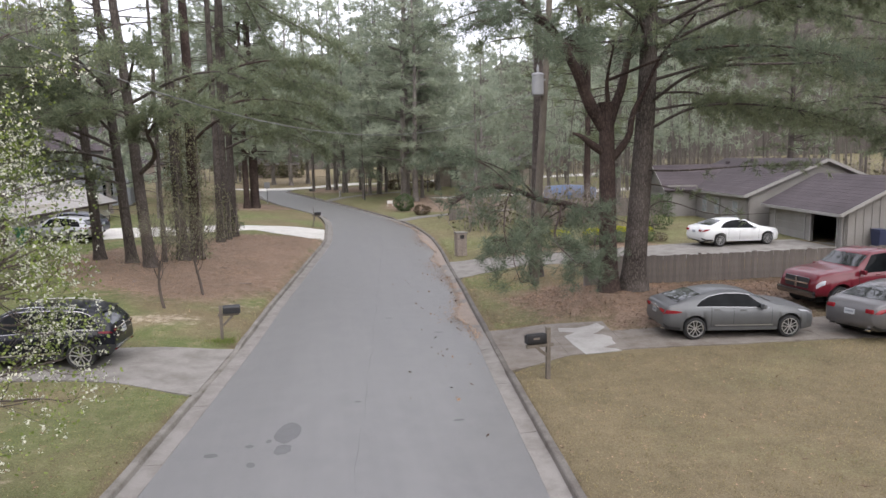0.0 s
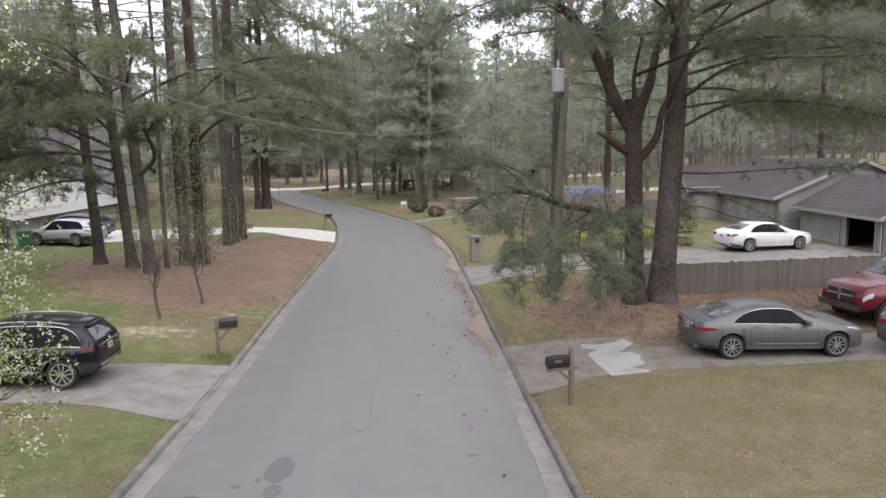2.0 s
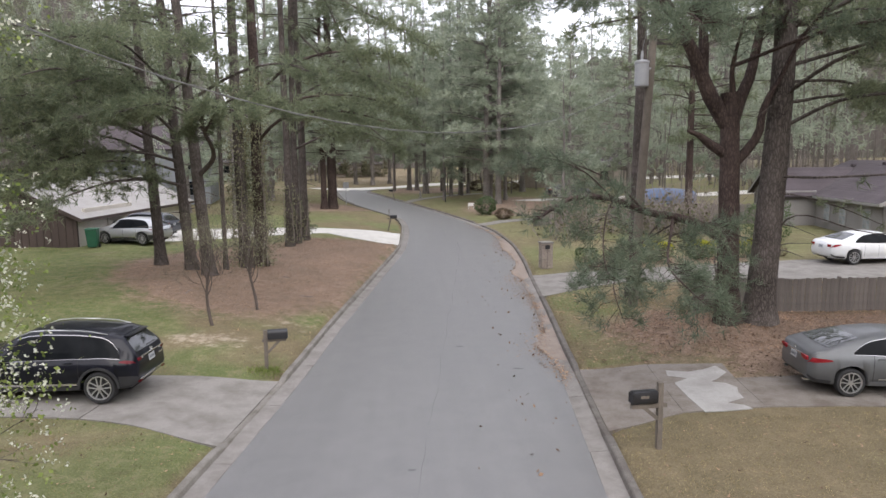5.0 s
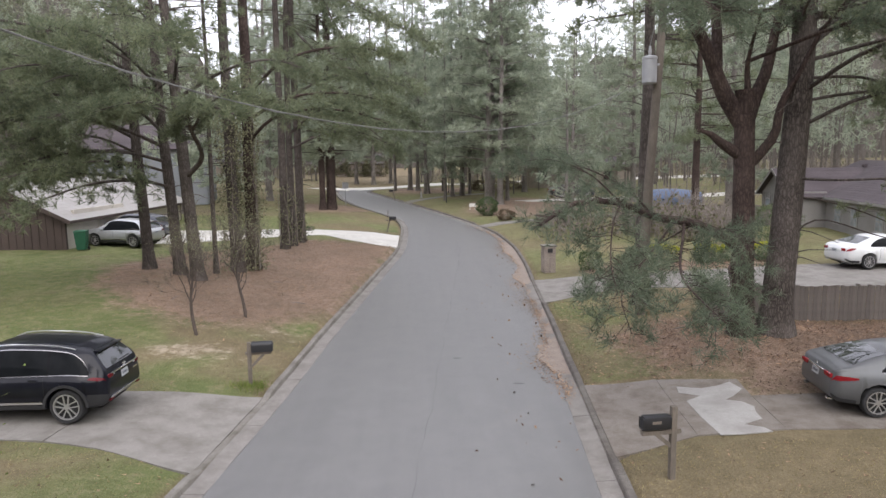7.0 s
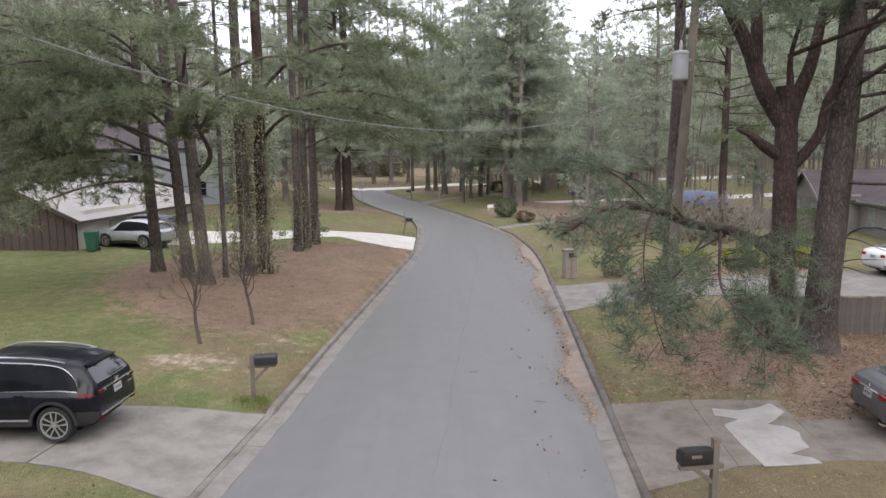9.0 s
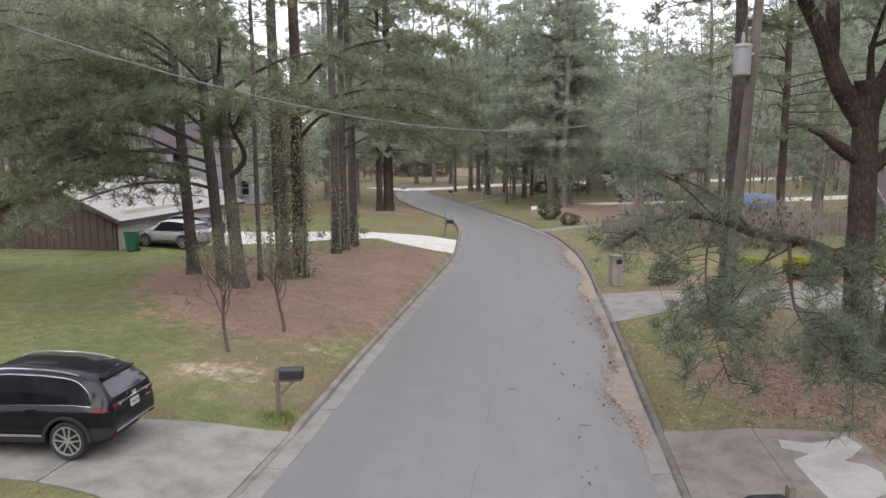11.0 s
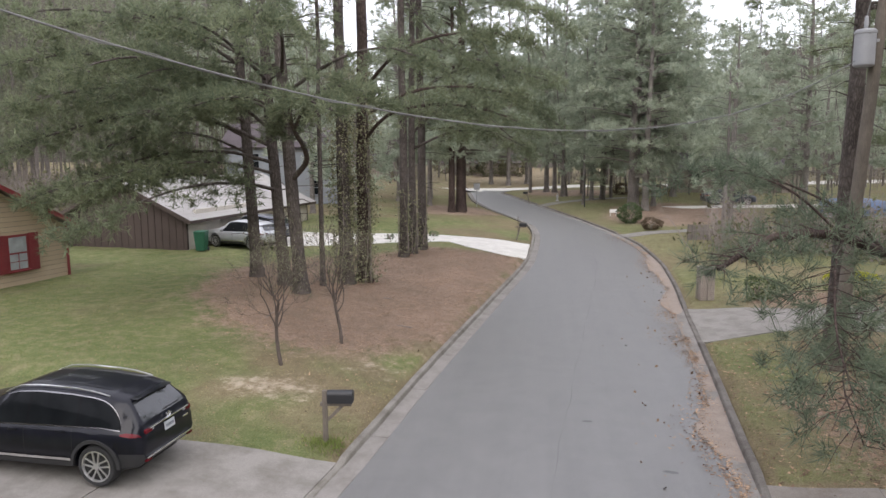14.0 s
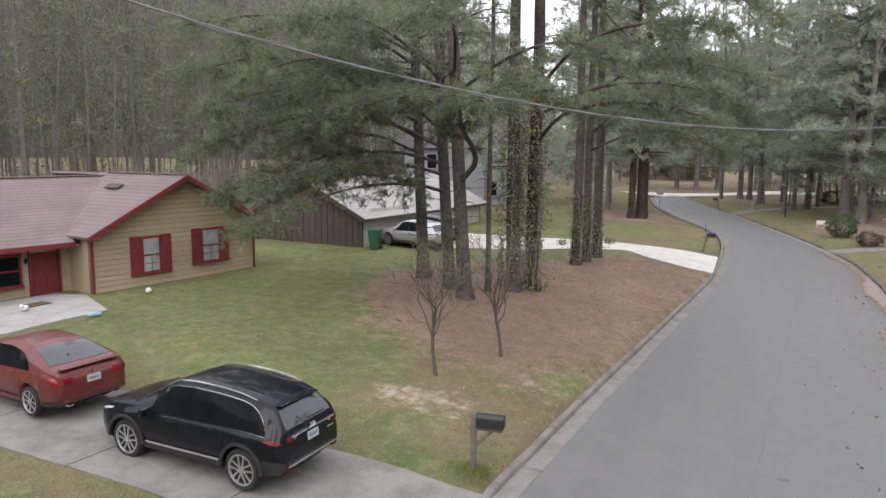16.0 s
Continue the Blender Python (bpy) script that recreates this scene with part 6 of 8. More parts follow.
# the two pines on the mound: one forks low and sends a long limb towards the street
FX, FY = 9.05, 13.65
THIN = (0.95, 0.11, 0.15, 7, 0.2)
LOW, HIGH = (1.05, 0.08, 0.15, 7, 0.25), (1.25, 0.05, 0.25, 7, 0.25)
fork_limbs = [
    ([(FX - .1, FY, 5.55), (FX - .45, FY - .05, 5.9), (FX - .8, FY - .1, 6.15), (FX - 1.15, FY - .15, 6.28)], 0.17, None),
    ([(FX - .02, FY, 6.35), (FX - .5, FY, 7.25), (FX - .95, FY - .1, 8.2), (FX - 1.4, FY - .2, 8.9), (FX - 2.1, FY - .6, 9.6), (FX - 3.4, FY - 1.4, 10.3), (FX - 5.2, FY - 2.0, 10.4)], 0.24, (1.2, 0.07, 0.45, 6, 0.25)),
    ([(FX - .72, FY, 7.75), (FX - .68, FY + .1, 8.7), (FX - .7, FY + .3, 9.9), (FX - .9, FY + .6, 12), (FX - .8, FY + 1, 14.5)], 0.17, (1.2, 0.09, 0.5, 6, 0.2)),
    ([(FX + .02, FY, 6.45), (FX + .1, FY - .1, 7.3), (FX - .02, FY - .3, 8.0), (FX - .2, FY - 1.2, 9.0)], 0.12, (1.0, 0.09, 0.6, 6, 0.2)),
    ([(FX + .08, FY, 6.3), (FX + .42, FY + .1, 7.15), (FX + .7, FY + .15, 7.8), (FX + .88, FY + .2, 8.6), (FX + 1.05, FY + .2, 9.4), (FX + 1.5, FY - .4, 11.4), (FX + 2.4, FY - 1.4, 13.0)], 0.20, (1.3, 0.07, 0.5, 7, 0.2)),
    ([(FX + .1, FY, 5.25), (FX + .58, FY - .05, 5.7), (FX + .9, FY - .1, 6.2), (FX + .98, FY - .1, 6.8), (FX + 1.2, FY - .1, 7.3), (FX + 1.45, FY - .2, 7.8), (FX + 1.8, FY - .5, 8.8), (FX + 2.6, FY - 1.2, 10.0)], 0.15, (1.0, 0.1, 0.7, 6, 0.2)),
    ([(FX - .1, FY - .2, 3.1), (FX - .7, FY - .5, 3.6), (FX - 1.6, FY - 1.0, 3.95), (FX - 2.9, FY - 1.9, 4.2), (FX - 4.0, FY - 2.9, 4.6), (FX - 5.2, FY - 3.8, 4.7), (FX - 6.1, FY - 4.4, 4.3)], 0.15, (1.1, 0.075, 0.4, 7, 0.25)),
    ([(FX - 1.9, FY - 1.2, 3.95), (FX - 2.4, FY - 2.4, 3.7), (FX - 3.0, FY - 3.8, 3.5), (FX - 3.5, FY - 5.2, 3.3), (FX - 3.6, FY - 6.4, 3.1), (FX - 3.5, FY - 7.0, 2.9)], 0.04, LOW),
    ([(FX - 2.9, FY - 1.9, 4.2), (FX - 3.6, FY - 1.8, 4.9), (FX - 4.6, FY - 1.6, 5.4), (FX - 5.6, FY - 1.8, 5.6)], 0.032, LOW),
    ([(FX - .1, FY - .2, 2.7), (FX - .8, FY - 1.4, 2.9), (FX - 1.5, FY - 3.0, 2.7), (FX - 2.2, FY - 4.0, 2.5), (FX - 2.6, FY - 4.8, 2.3)], 0.032, LOW),
    ([(FX - 2.6, FY - 2.2, 4.0), (FX - 3.6, FY - 3.2, 3.3), (FX - 4.3, FY - 4.0, 2.8), (FX - 4.4, FY - 5.0, 2.2)], 0.024, LOW),
    ([(FX - 1.6, FY - 1.0, 3.9), (FX - 2.6, FY - 1.2, 3.4), (FX - 3.6, FY - 1.6, 2.9), (FX - 4.4, FY - 2.2, 2.5)], 0.024, LOW),
    ([(FX - 4.0, FY - 2.9, 4.6), (FX - 4.5, FY - 4.0, 4.3), (FX - 4.9, FY - 5.2, 3.7), (FX - 5.0, FY - 6.0, 3.2)], 0.024, LOW),
    ([(FX, FY - .1, 8.0), (FX + 1.5, FY - 2.5, 8.6), (FX + 2.8, FY - 5.0, 8.4), (FX + 3.6, FY - 7.5, 7.6)], 0.055, HIGH),
    ([(FX - 2.1, FY - .6, 9.6), (FX - 3.6, FY - 1.1, 10.1), (FX - 4.9, FY - 1.7, 9.8), (FX - 6.1, FY - 2.2, 9.2)], 0.05, HIGH),
    ([(FX - 1.4, FY - .2, 8.9), (FX - 2.6, FY - 2.0, 9.5), (FX - 4.1, FY - 3.5, 9.5), (FX - 5.3, FY - 4.7, 8.9)], 0.05, HIGH),
    ([(FX - 1.3, FY - .2, 8.6), (FX - 2.2, FY - 2.2, 8.9), (FX - 3.0, FY - 4.4, 8.6), (FX - 3.4, FY - 6.2, 8.0)], 0.05, HIGH),
    ([(FX - 4.0, FY - 2.9, 4.6), (FX - 4.8, FY - 2.9, 5.3), (FX - 5.8, FY - 3.0, 5.6), (FX - 6.6, FY - 3.2, 5.4)], 0.02, THIN),
    ([(FX - .8, FY - .5, 3.6), (FX - 1.3, FY - 2.0, 3.9), (FX - 1.8, FY - 3.6, 4.0), (FX - 2.0, FY - 5.0, 3.7)], 0.02, THIN),
]
pine(FX + .3, FY, 6.6, 0.31, 6.3, 0.8, 11, per=13, nlen=0.25, nwid=0.0125, limbs=1, whorl=2, lean=(-.3, 0), taper=.22, leaf="needles_blue", mat="bark_red", extra=fork_limbs, low_dead=3,
     label="forked red-barked pine with long drooping limbs", group="pines on the mound")
GX, GY = 10.22, 13.6
big_limbs = [
    ([(GX, GY, 5.0), (GX + 1.2, GY - 1.0, 5.3), (GX + 3.0, GY - 2.0, 5.0), (GX + 5.2, GY - 2.6, 4.6)], 0.043, (0.9, 0.10, 0.4, 4, 0.3)),
    ([(GX, GY, 4.0), (GX + 1.0, GY - .3, 4.4), (GX + 2.6, GY - .2, 4.0), (GX + 4.5, GY + .4, 3.6)], 0.037, (0.8, 0.16, 0.5, 3, 0.3)),
    ([(GX, GY, 6.3), (GX + 2, GY - .8, 6.9), (GX + 4.5, GY - 1.6, 6.8), (GX + 7.5, GY - 2.2, 6.0)], 0.056, HIGH),
    ([(GX, GY, 7.2), (GX + 1.5, GY - 2.0, 8.0), (GX + 3.5, GY - 4.2, 8.3), (GX + 5.5, GY - 6.5, 7.8)], 0.062, HIGH),
    ([(GX, GY, 8.2), (GX + 2.5, GY + .2, 9.0), (GX + 5, GY + .6, 9.0), (GX + 8.5, GY + .5, 8.2)], 0.062, HIGH),
    ([(GX, GY, 3.2), (GX + .9, GY - .6, 3.4), (GX + 2.2, GY - 1.2, 3.1), (GX + 3.6, GY - 1.5, 3.15)], 0.03, None),
    ([(GX, GY, 9.0), (GX - 1.5, GY - 2.5, 10.0), (GX - 3.0, GY - 5.0, 10.2), (GX - 4.2, GY - 7.0, 9.6)], 0.062, HIGH),
    ([(GX, GY, 7.6), (GX + 3.0, GY + 1.5, 7.9), (GX + 6, GY + 2.5, 7.4), (GX + 9, GY + 3.0, 6.6)], 0.050, HIGH),
    ([(GX, GY, 9.6), (GX + 2.2, GY - 2.2, 10.6), (GX + 4.8, GY - 4.0, 10.8), (GX + 7.6, GY - 5.4, 10.0)], 0.062, HIGH),
    ([(GX, GY, 9.0), (GX + 3, GY - 3, 10.0), (GX + 6, GY - 5, 10.0), (GX + 9, GY - 6.5, 9.2)], 0.062, HIGH),
    ([(GX, GY, 8.6), (GX + 3, GY + 2, 9.6), (GX + 6.5, GY + 3.5, 9.8), (GX + 10, GY + 4.5, 9.2)], 0.056, HIGH),
    ([(GX, GY, 10.2), (GX - .6, GY - 2.6, 11.0), (GX - .8, GY - 5.6, 11.0), (GX - .6, GY - 8.0, 10.2)], 0.062, HIGH),
    ([(GX + .3, GY, 9.8), (GX + 3.2, GY - 1.2, 10.3), (GX + 6.4, GY - 2.0, 10.0), (GX + 9.5, GY - 2.4, 9.0)], 0.06, HIGH),
    ([(GX + .3, GY, 10.4), (GX + 2.6, GY - 3.6, 10.9), (GX + 5.0, GY - 7.0, 10.6), (GX + 7.0, GY - 9.5, 9.6)], 0.06, HIGH),
    ([(GX + .2, GY, 8.0), (GX + 2.4, GY - 1.6, 8.5), (GX + 5.2, GY - 3.2, 8.2), (GX + 8.2, GY - 4.4, 7.2)], 0.055, HIGH),
    ([(GX + .2, GY, 7.0), (GX + 3.0, GY + .6, 7.4), (GX + 6.4, GY + .8, 7.0), (GX + 10.0, GY + .6, 6.0)], 0.05, HIGH),
    ([(GX + .3, GY, 10.8), (GX + 4.0, GY + 1.2, 11.6), (GX + 7.6, GY + 1.8, 11.4), (GX + 11, GY + 2.0, 10.6)], 0.055, HIGH),
]
pine(GX, GY, 16, 0.40, 8.5, 5.5, 12, per=11, nlen=0.24, nwid=0.024, whorl=0.8, limbs=4, lean=(0.9, 0.2), mat="bark_grey", taper=.6, wander=.38, spread=1.1, gap=0.15, clump=6, extra=big_limbs, dense_to=10.5,
     label="thick grey-barked pine with wide limbs", group="pines on the mound", low_dead=10)

# the stand on the straw bed across the street
TUFT = (1.15, 0.055, 0.30, 8, 0.12)
BOUGH = (1.4, 0.06, 0.22, 8, 0.3)
LIMB_A = [([(-8.1, 22.9, 5.0), (-7.55, 22.3, 5.6), (-7.25, 21.4, 6.1), (-7.3, 20.6, 6.7), (-7.0, 19.6, 7.3), (-6.0, 18.0, 7.4), (-4.9, 17.2, 7.0)], 0.11, TUFT),
          ([(-7.2, 20.2, 7.0), (-7.9, 19.2, 7.5), (-8.6, 18.6, 7.5), (-9.4, 18.0, 7.2)], 0.05, TUFT),
          ([(-7.2, 20.4, 6.8), (-6.2, 20.5, 7.4), (-5.2, 20.4, 7.6), (-4.0, 20.2, 7.3)], 0.05, TUFT),
          ([(-7.25, 20.6, 6.7), (-6.4, 19.6, 7.5), (-5.4, 19.0, 7.8), (-4.4, 18.6, 7.6)], 0.05, TUFT),
          ([(-7.2, 20.6, 6.7), (-8.2, 20.4, 7.4), (-9.2, 20.4, 7.6), (-10.2, 20.4, 7.3)], 0.05, TUFT),
          ([(-8.1, 23.0, 8.6), (-7.6, 20.6, 9.6), (-7.2, 18.4, 9.8), (-7.0, 16.6, 9.2)], 0.07, BOUGH),
          ([(-8.1, 23.0, 8.0), (-6.2, 22.0, 9.0), (-4.4, 21.4, 9.2), (-2.8, 21.0, 8.6)], 0.07, BOUGH)]
LIMB_B = [([(-9.3, 24.1, 4.6), (-9.9, 22.5, 4.9), (-10.7, 20.4, 4.9), (-11.6, 18.4, 4.4), (-12.6, 16.8, 3.7)], 0.07, BOUGH),
          ([(-9.3, 24.1, 5.6), (-10.6, 22.8, 6.0), (-12.4, 21.4, 5.9), (-14.2, 20.2, 5.2), (-15.6, 19.2, 4.5)], 0.07, BOUGH),
          ([(-9.3, 24.1, 6.2), (-10.8, 22.4, 7.0), (-12.6, 20.6, 7.2), (-14.2, 19.0, 6.6), (-15.4, 17.8, 5.9)], 0.08, BOUGH),
          ([(-9.3, 24.1, 7.6), (-10.6, 21.6, 8.6), (-11.6, 19.2, 8.8), (-12.4, 17.2, 8.2)], 0.07, BOUGH),
          ([(-9.3, 24.1, 8.6), (-9.8, 21.2, 9.6), (-9.9, 18.8, 9.8), (-10.0, 16.6, 9.4)], 0.07, BOUGH)]
LIMB_D = [([(-11.0, 25.7, 6.6), (-12.8, 24.2, 7.6), (-14.8, 22.6, 7.8), (-17.0, 21.0, 7.2)], 0.08, BOUGH), ([(-11.0, 25.7, 8.0), (-13.2, 25.0, 9.0), (-15.6, 24.2, 9.2), (-18.2, 23.2, 8.6)], 0.08, BOUGH),
          ([(-11.0, 25.7, 9.4), (-12.6, 23.2, 10.4), (-14.4, 20.8, 10.6), (-16.2, 18.6, 10.0)], 0.08, BOUGH), ([(-11.0, 25.7, 5.4), (-12.8, 25.2, 5.7), (-14.8, 24.4, 5.4), (-16.4, 23.6, 4.7)], 0.06, BOUGH)]
LIMB_D += [([(-11.0, 25.7, 4.8), (-12.6, 23.6, 5.2), (-14.0, 21.4, 5.0), (-15.2, 19.4, 4.3)], 0.06, BOUGH), ([(-11.0, 25.7, 7.2), (-12.0, 22.8, 8.0), (-13.4, 20.0, 8.0), (-14.6, 17.6, 7.3)], 0.07, BOUGH),
           ([(-11.0, 25.7, 6.0), (-11.8, 23.4, 6.6), (-12.4, 21.0, 6.6), (-13.0, 18.8, 6.0)], 0.06, BOUGH)]
LIMB_B += [([(-9.3, 24.1, 6.8), (-9.6, 21.8, 7.5), (-9.9, 19.6, 7.6), (-10.4, 17.4, 7.0)], 0.07, BOUGH), ([(-9.3, 24.1, 5.2), (-10.2, 22.2, 5.6), (-11.4, 20.0, 5.6), (-13.0, 18.0, 5.0)], 0.06, BOUGH)]
LIMB_D += [([(-11.0, 25.7, 8.4), (-12.6, 22.6, 9.0), (-14.2, 20.2, 9.1), (-15.6, 18.3, 8.5)], 0.06, BOUGH), ([(-11.0, 25.7, 9.0), (-13.6, 23.6, 9.6), (-16.0, 22.0, 9.6), (-18.0, 20.8, 9.0)], 0.06, BOUGH)]
LIMB_B += [([(-9.3, 24.1, 8.2), (-10.2, 21.6, 8.6), (-10.9, 19.6, 8.5), (-11.3, 18.0, 7.9)], 0.06, BOUGH), ([(-9.3, 24.1, 9.0), (-11.0, 21.8, 9.9), (-12.6, 19.8, 10.0), (-14.0, 18.3, 9.5)], 0.06, BOUGH)]
LIMB_C = [([(-6.9, 26.4, 6.4), (-5.2, 25.0, 7.4), (-3.2, 24.8, 7.7), (-1.4, 24.6, 7.4), (-0.2, 24.4, 6.9)], 0.08, BOUGH),
          ([(-6.9, 26.4, 8.4), (-4.6, 24.4, 9.6), (-2.2, 23.6, 10.0), (0.0, 23.2, 9.6)], 0.08, BOUGH),
          ([(-6.9, 26.6, 7.4), (-4.8, 27.2, 8.4), (-2.6, 27.8, 8.6), (-0.4, 28.4, 8.2)], 0.08, BOUGH)]
LIMB_E = [([(-6.3, 34.6, 7.0), (-4.4, 34.0, 8.4), (-2.0, 33.4, 8.6), (0.6, 33.0, 8.0)], 0.08, BOUGH), ([(-6.3, 34.6, 6.2), (-4.2, 33.6, 7.0), (-2.2, 32.6, 7.0), (-0.6, 31.8, 6.3)], 0.07, BOUGH), ([(-6.3, 34.6, 7.8), (-4.4, 36.4, 8.2), (-2.4, 38.0, 8.0), (0.2, 39.6, 7.2)], 0.07, BOUGH), ([(-6.3, 34.6, 9.0), (-4.0, 35.4, 10.2), (-1.6, 36.0, 10.4), (1.0, 36.6, 9.8)], 0.08, BOUGH)]
LIMB_F = [([(-6.3, 34.6, 16.2), (-5.4, 35.0, 16.6), (-3.3, 34.0, 12.3), (-1.2, 33.2, 9.1), (1.3, 32.6, 7.0)], 0.08, BOUGH),
          ([(-6.3, 34.6, 11.6), (-6.9, 35.0, 11.9), (-4.0, 34.0, 9.5), (-2.2, 33.3, 7.6), (-0.3, 33.0, 6.0)], 0.08, BOUGH),
          ([(-6.3, 34.6, 15.3), (-5.2, 35.0, 15.6), (-2.6, 34.0, 13.9), (-0.1, 33.0, 12.5), (1.7, 32.0, 11.3)], 0.08, BOUGH),
          ([(-6.3, 34.6, 13.1), (-6.5, 35.0, 13.4), (-4.2, 33.5, 11.0), (-1.7, 32.5, 10.0), (0.7, 31.5, 9.1)], 0.08, BOUGH)]
for x, y, hh, r, cr, re, sd, mt, ex in (
        (-11.0, 25.7, 16, 0.24, 7.0, 4.0, 21, "bark_grey", LIMB_D), (-9.15, 24.1, 16.5, 0.23, 7.5, 4.5, 22, "bark_grey", LIMB_B), (-8.1, 23.0, 16.5, 0.25, 9.5, 4.2, 23, "bark_grey", LIMB_A),
        (-7.85, 24.6, 15, 0.10, 13, 1.8, 24, "bark_grey", ()), (-7.25, 25.8, 18, 0.26, 14.0, 3.8, 25, "bark_grey", ()), (-6.75, 26.6, 18.5, 0.28, 14.0, 4.0, 26, "bark_red", LIMB_C),
        (-6.6, 33.5, 18, 0.22, 12.5, 3.4, 27, "bark_grey", ()), (-6.35, 34.6, 18, 0.20, 12.5, 3.4, 28, "bark_grey", LIMB_E + LIMB_F), (-6.15, 36.2, 18, 0.24, 13, 3.6, 29, "bark_grey", ())):
    thick = "slender pine" if r < 0.15 else "straight pine"
    pine(x, y, hh, r, cr, re, sd, per=9, nlen=0.26, nwid=0.030, whorl=0.9, limbs=3, mat=mt, taper=.5, lean=({21: -.6, 22: -1.0, 23: -1.1, 25: -.4}.get(sd, 0), 0), spread=1.0, gap=0.25, clump=6, extra=ex, low_dead=9, dense_to=11.5,
         label=thick + " with grey bark standing in pine straw", group="pines in the straw bed")

# ---- more trees and shrubs ----
# pines farther along the street, both sides
for i, (x, y, hh, r, cr, re) in enumerate(((-7.5, 56.9, 26, .27, 9, 5.5), (-6.9, 57.8, 26, .36, 9, 5.5), (-6.85, 59.4, 25, .26, 9, 5), (-10.4, 62.5, 22, .2, 9, 4),
                                           (8.0, 64, 26, .36, 6, 6.5), (9.0, 62.4, 25, .30, 7, 6), (8.6, 66, 24, .3, 7, 5.5), (10.3, 66.6, 22, .2, 8, 4), (3.9, 69, 20, .11, 5, 3), (5.0, 73.7, 24, .2, 7, 4.5), (6.2, 74.9, 24, .26, 7, 5),
                                           (0.2, 86, 25, .3, 8, 5), (1.2, 85.3, 25, .27, 8, 5), (2.1, 79.2, 24, .24, 8, 4.5), (14, 78, 25, .3, 6, 5.5), (19, 73, 18, .22, 5, 4.5), (15, 58, 15, .2, 6, 3.6), (22, 62, 24, .28, 6, 5.5),
                                           (-5.6, 104, 31, .3, 8, 6), (-8.5, 107, 32, .3, 8, 6.5), (-3, 108, 30, .3, 8, 6), (-14, 66, 25, .3, 8, 5), (-18, 52, 14, .2, 6, 4), (-13, 47, 11, .16, 5, 3), (-12, 72, 24, .25, 8, 5), (-17, 80, 25, .3, 7, 5),
                                           (13.8, 52.5, 13, .16, 5, 3.2), (19, 40, 23, .26, 6, 5.5), (11.8, 46, 11.5, .15, 5, 3), (25, 48, 24, .28, 6, 5.5), (36, 30, 22, .28, 5, 5.5), (20.5, 82, 19, .24, 5, 4), (26.5, 93, 22, .26, 6, 4.5), (16.8, 88, 20, .24, 6, 4), (36.5, 41, 21, .25, 5, 5), (8.65, 19.9, 21, .26, 9.5, 3.6))):
    # beyond 44 m the haze-lightened needles and, mostly, the paler bark are used
    far = y > 44
    cr = cr * .55 if far else cr
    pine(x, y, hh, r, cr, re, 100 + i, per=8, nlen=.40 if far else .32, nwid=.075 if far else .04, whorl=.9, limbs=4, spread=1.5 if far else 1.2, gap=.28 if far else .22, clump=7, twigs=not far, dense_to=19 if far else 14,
         leaf="needles_hazed" if far else "needles", mat=("bark_hazed" if i > 2 else "bark_red") if far else ("bark_red" if i % 3 == 0 else "bark_grey"), low_dead=7,
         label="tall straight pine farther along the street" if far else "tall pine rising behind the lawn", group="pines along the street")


def ivy_sleeve(x, y, r, z0, z1, n, seed):
    """Ivy leaves clinging round a trunk."""
    rng = np.random.default_rng(seed)
    z = z0 + (z1 - z0) * rng.beta(1.1, 1.3, n)
    a = rng.uniform(0, 2 * np.pi, n)
    rr = r + np.abs(rng.normal(size=n)) * .27 * (1.2 - .6 * (z - z0) / (z1 - z0)) * (.6 + .5 * np.sin(z * 2.3 + a * 2)) + .02
    c = np.stack([rr * np.cos(a), rr * np.sin(a), z], -1)
    root = empty("ivy", Matrix.Translation((x, y, h(x, y))), "pale green ivy clinging round a pine trunk", "ivy", "ivy on trunks")
    v, f = leaves(c, rng, .105)
    arr_mesh("ivy_leaves", v, f, "ivy", root)
    tb = Tubes()
    for k in range(7):
        an = rng.uniform(0, 6.28)
        zz = np.linspace(z0, z1 * rng.uniform(.6, 1), 14)
        aa = an + np.cumsum(rng.normal(size=14) * .15)
        tb.add(np.stack([(r + .03) * np.cos(aa), (r + .03) * np.sin(aa), zz], -1), np.linspace(.025, .008, 14), 4)
    tagged(tb.mesh("ivy_stem_work", "twig", root), kind="stuff")


ivy_sleeve(-7.4, 25.8, .30, 0, 8.5, 3600, 1)
ivy_sleeve(-6.8, 26.3, .38, 0, 8.8, 5200, 2)
ivy_sleeve(-6.6, 33.5, .23, 0, 3.6, 600, 3)
ivy_sleeve(-6.35, 34.6, .21, 0, 3.0, 450, 4)
ivy_sleeve(-6.15, 36.2, .25, 0, 2.5, 350, 5)


def branch_tree(tb, tips, rng, p, d, ln, r, depth, up=.1):
    """A forking bare tree."""
    n = 5
    pts = [p]
    for k in range(n):
        d = d + rng.normal(size=3) * .13 + np.array([0, 0, up * .3])
        d = d / np.linalg.norm(d)
        pts.append(pts[-1] + d * ln / n)
    r1 = r * .62
    if depth > 1:
        tb.add(pts, np.linspace(r, r1, n + 1), 6)
    else:
        for k in range(n):
            tb.stick(pts[k], pts[k + 1], r + (r1 - r) * k / n, r + (r1 - r) * (k + 1) / n)
    if depth == 0:
        tips.append(pts[-1]); tips.append(pts[-3])
        return
    for k in range(rng.integers(2, 4)):
        w = d + unit(rng, 1)[0] * .75
        w = w / np.linalg.norm(w)
        i = rng.integers(2, n + 1)
        branch_tree(tb, tips, rng, pts[i], w, ln * rng.uniform(.6, .85), max(.004, r1 * rng.uniform(.55, .8)), depth - 1, up)


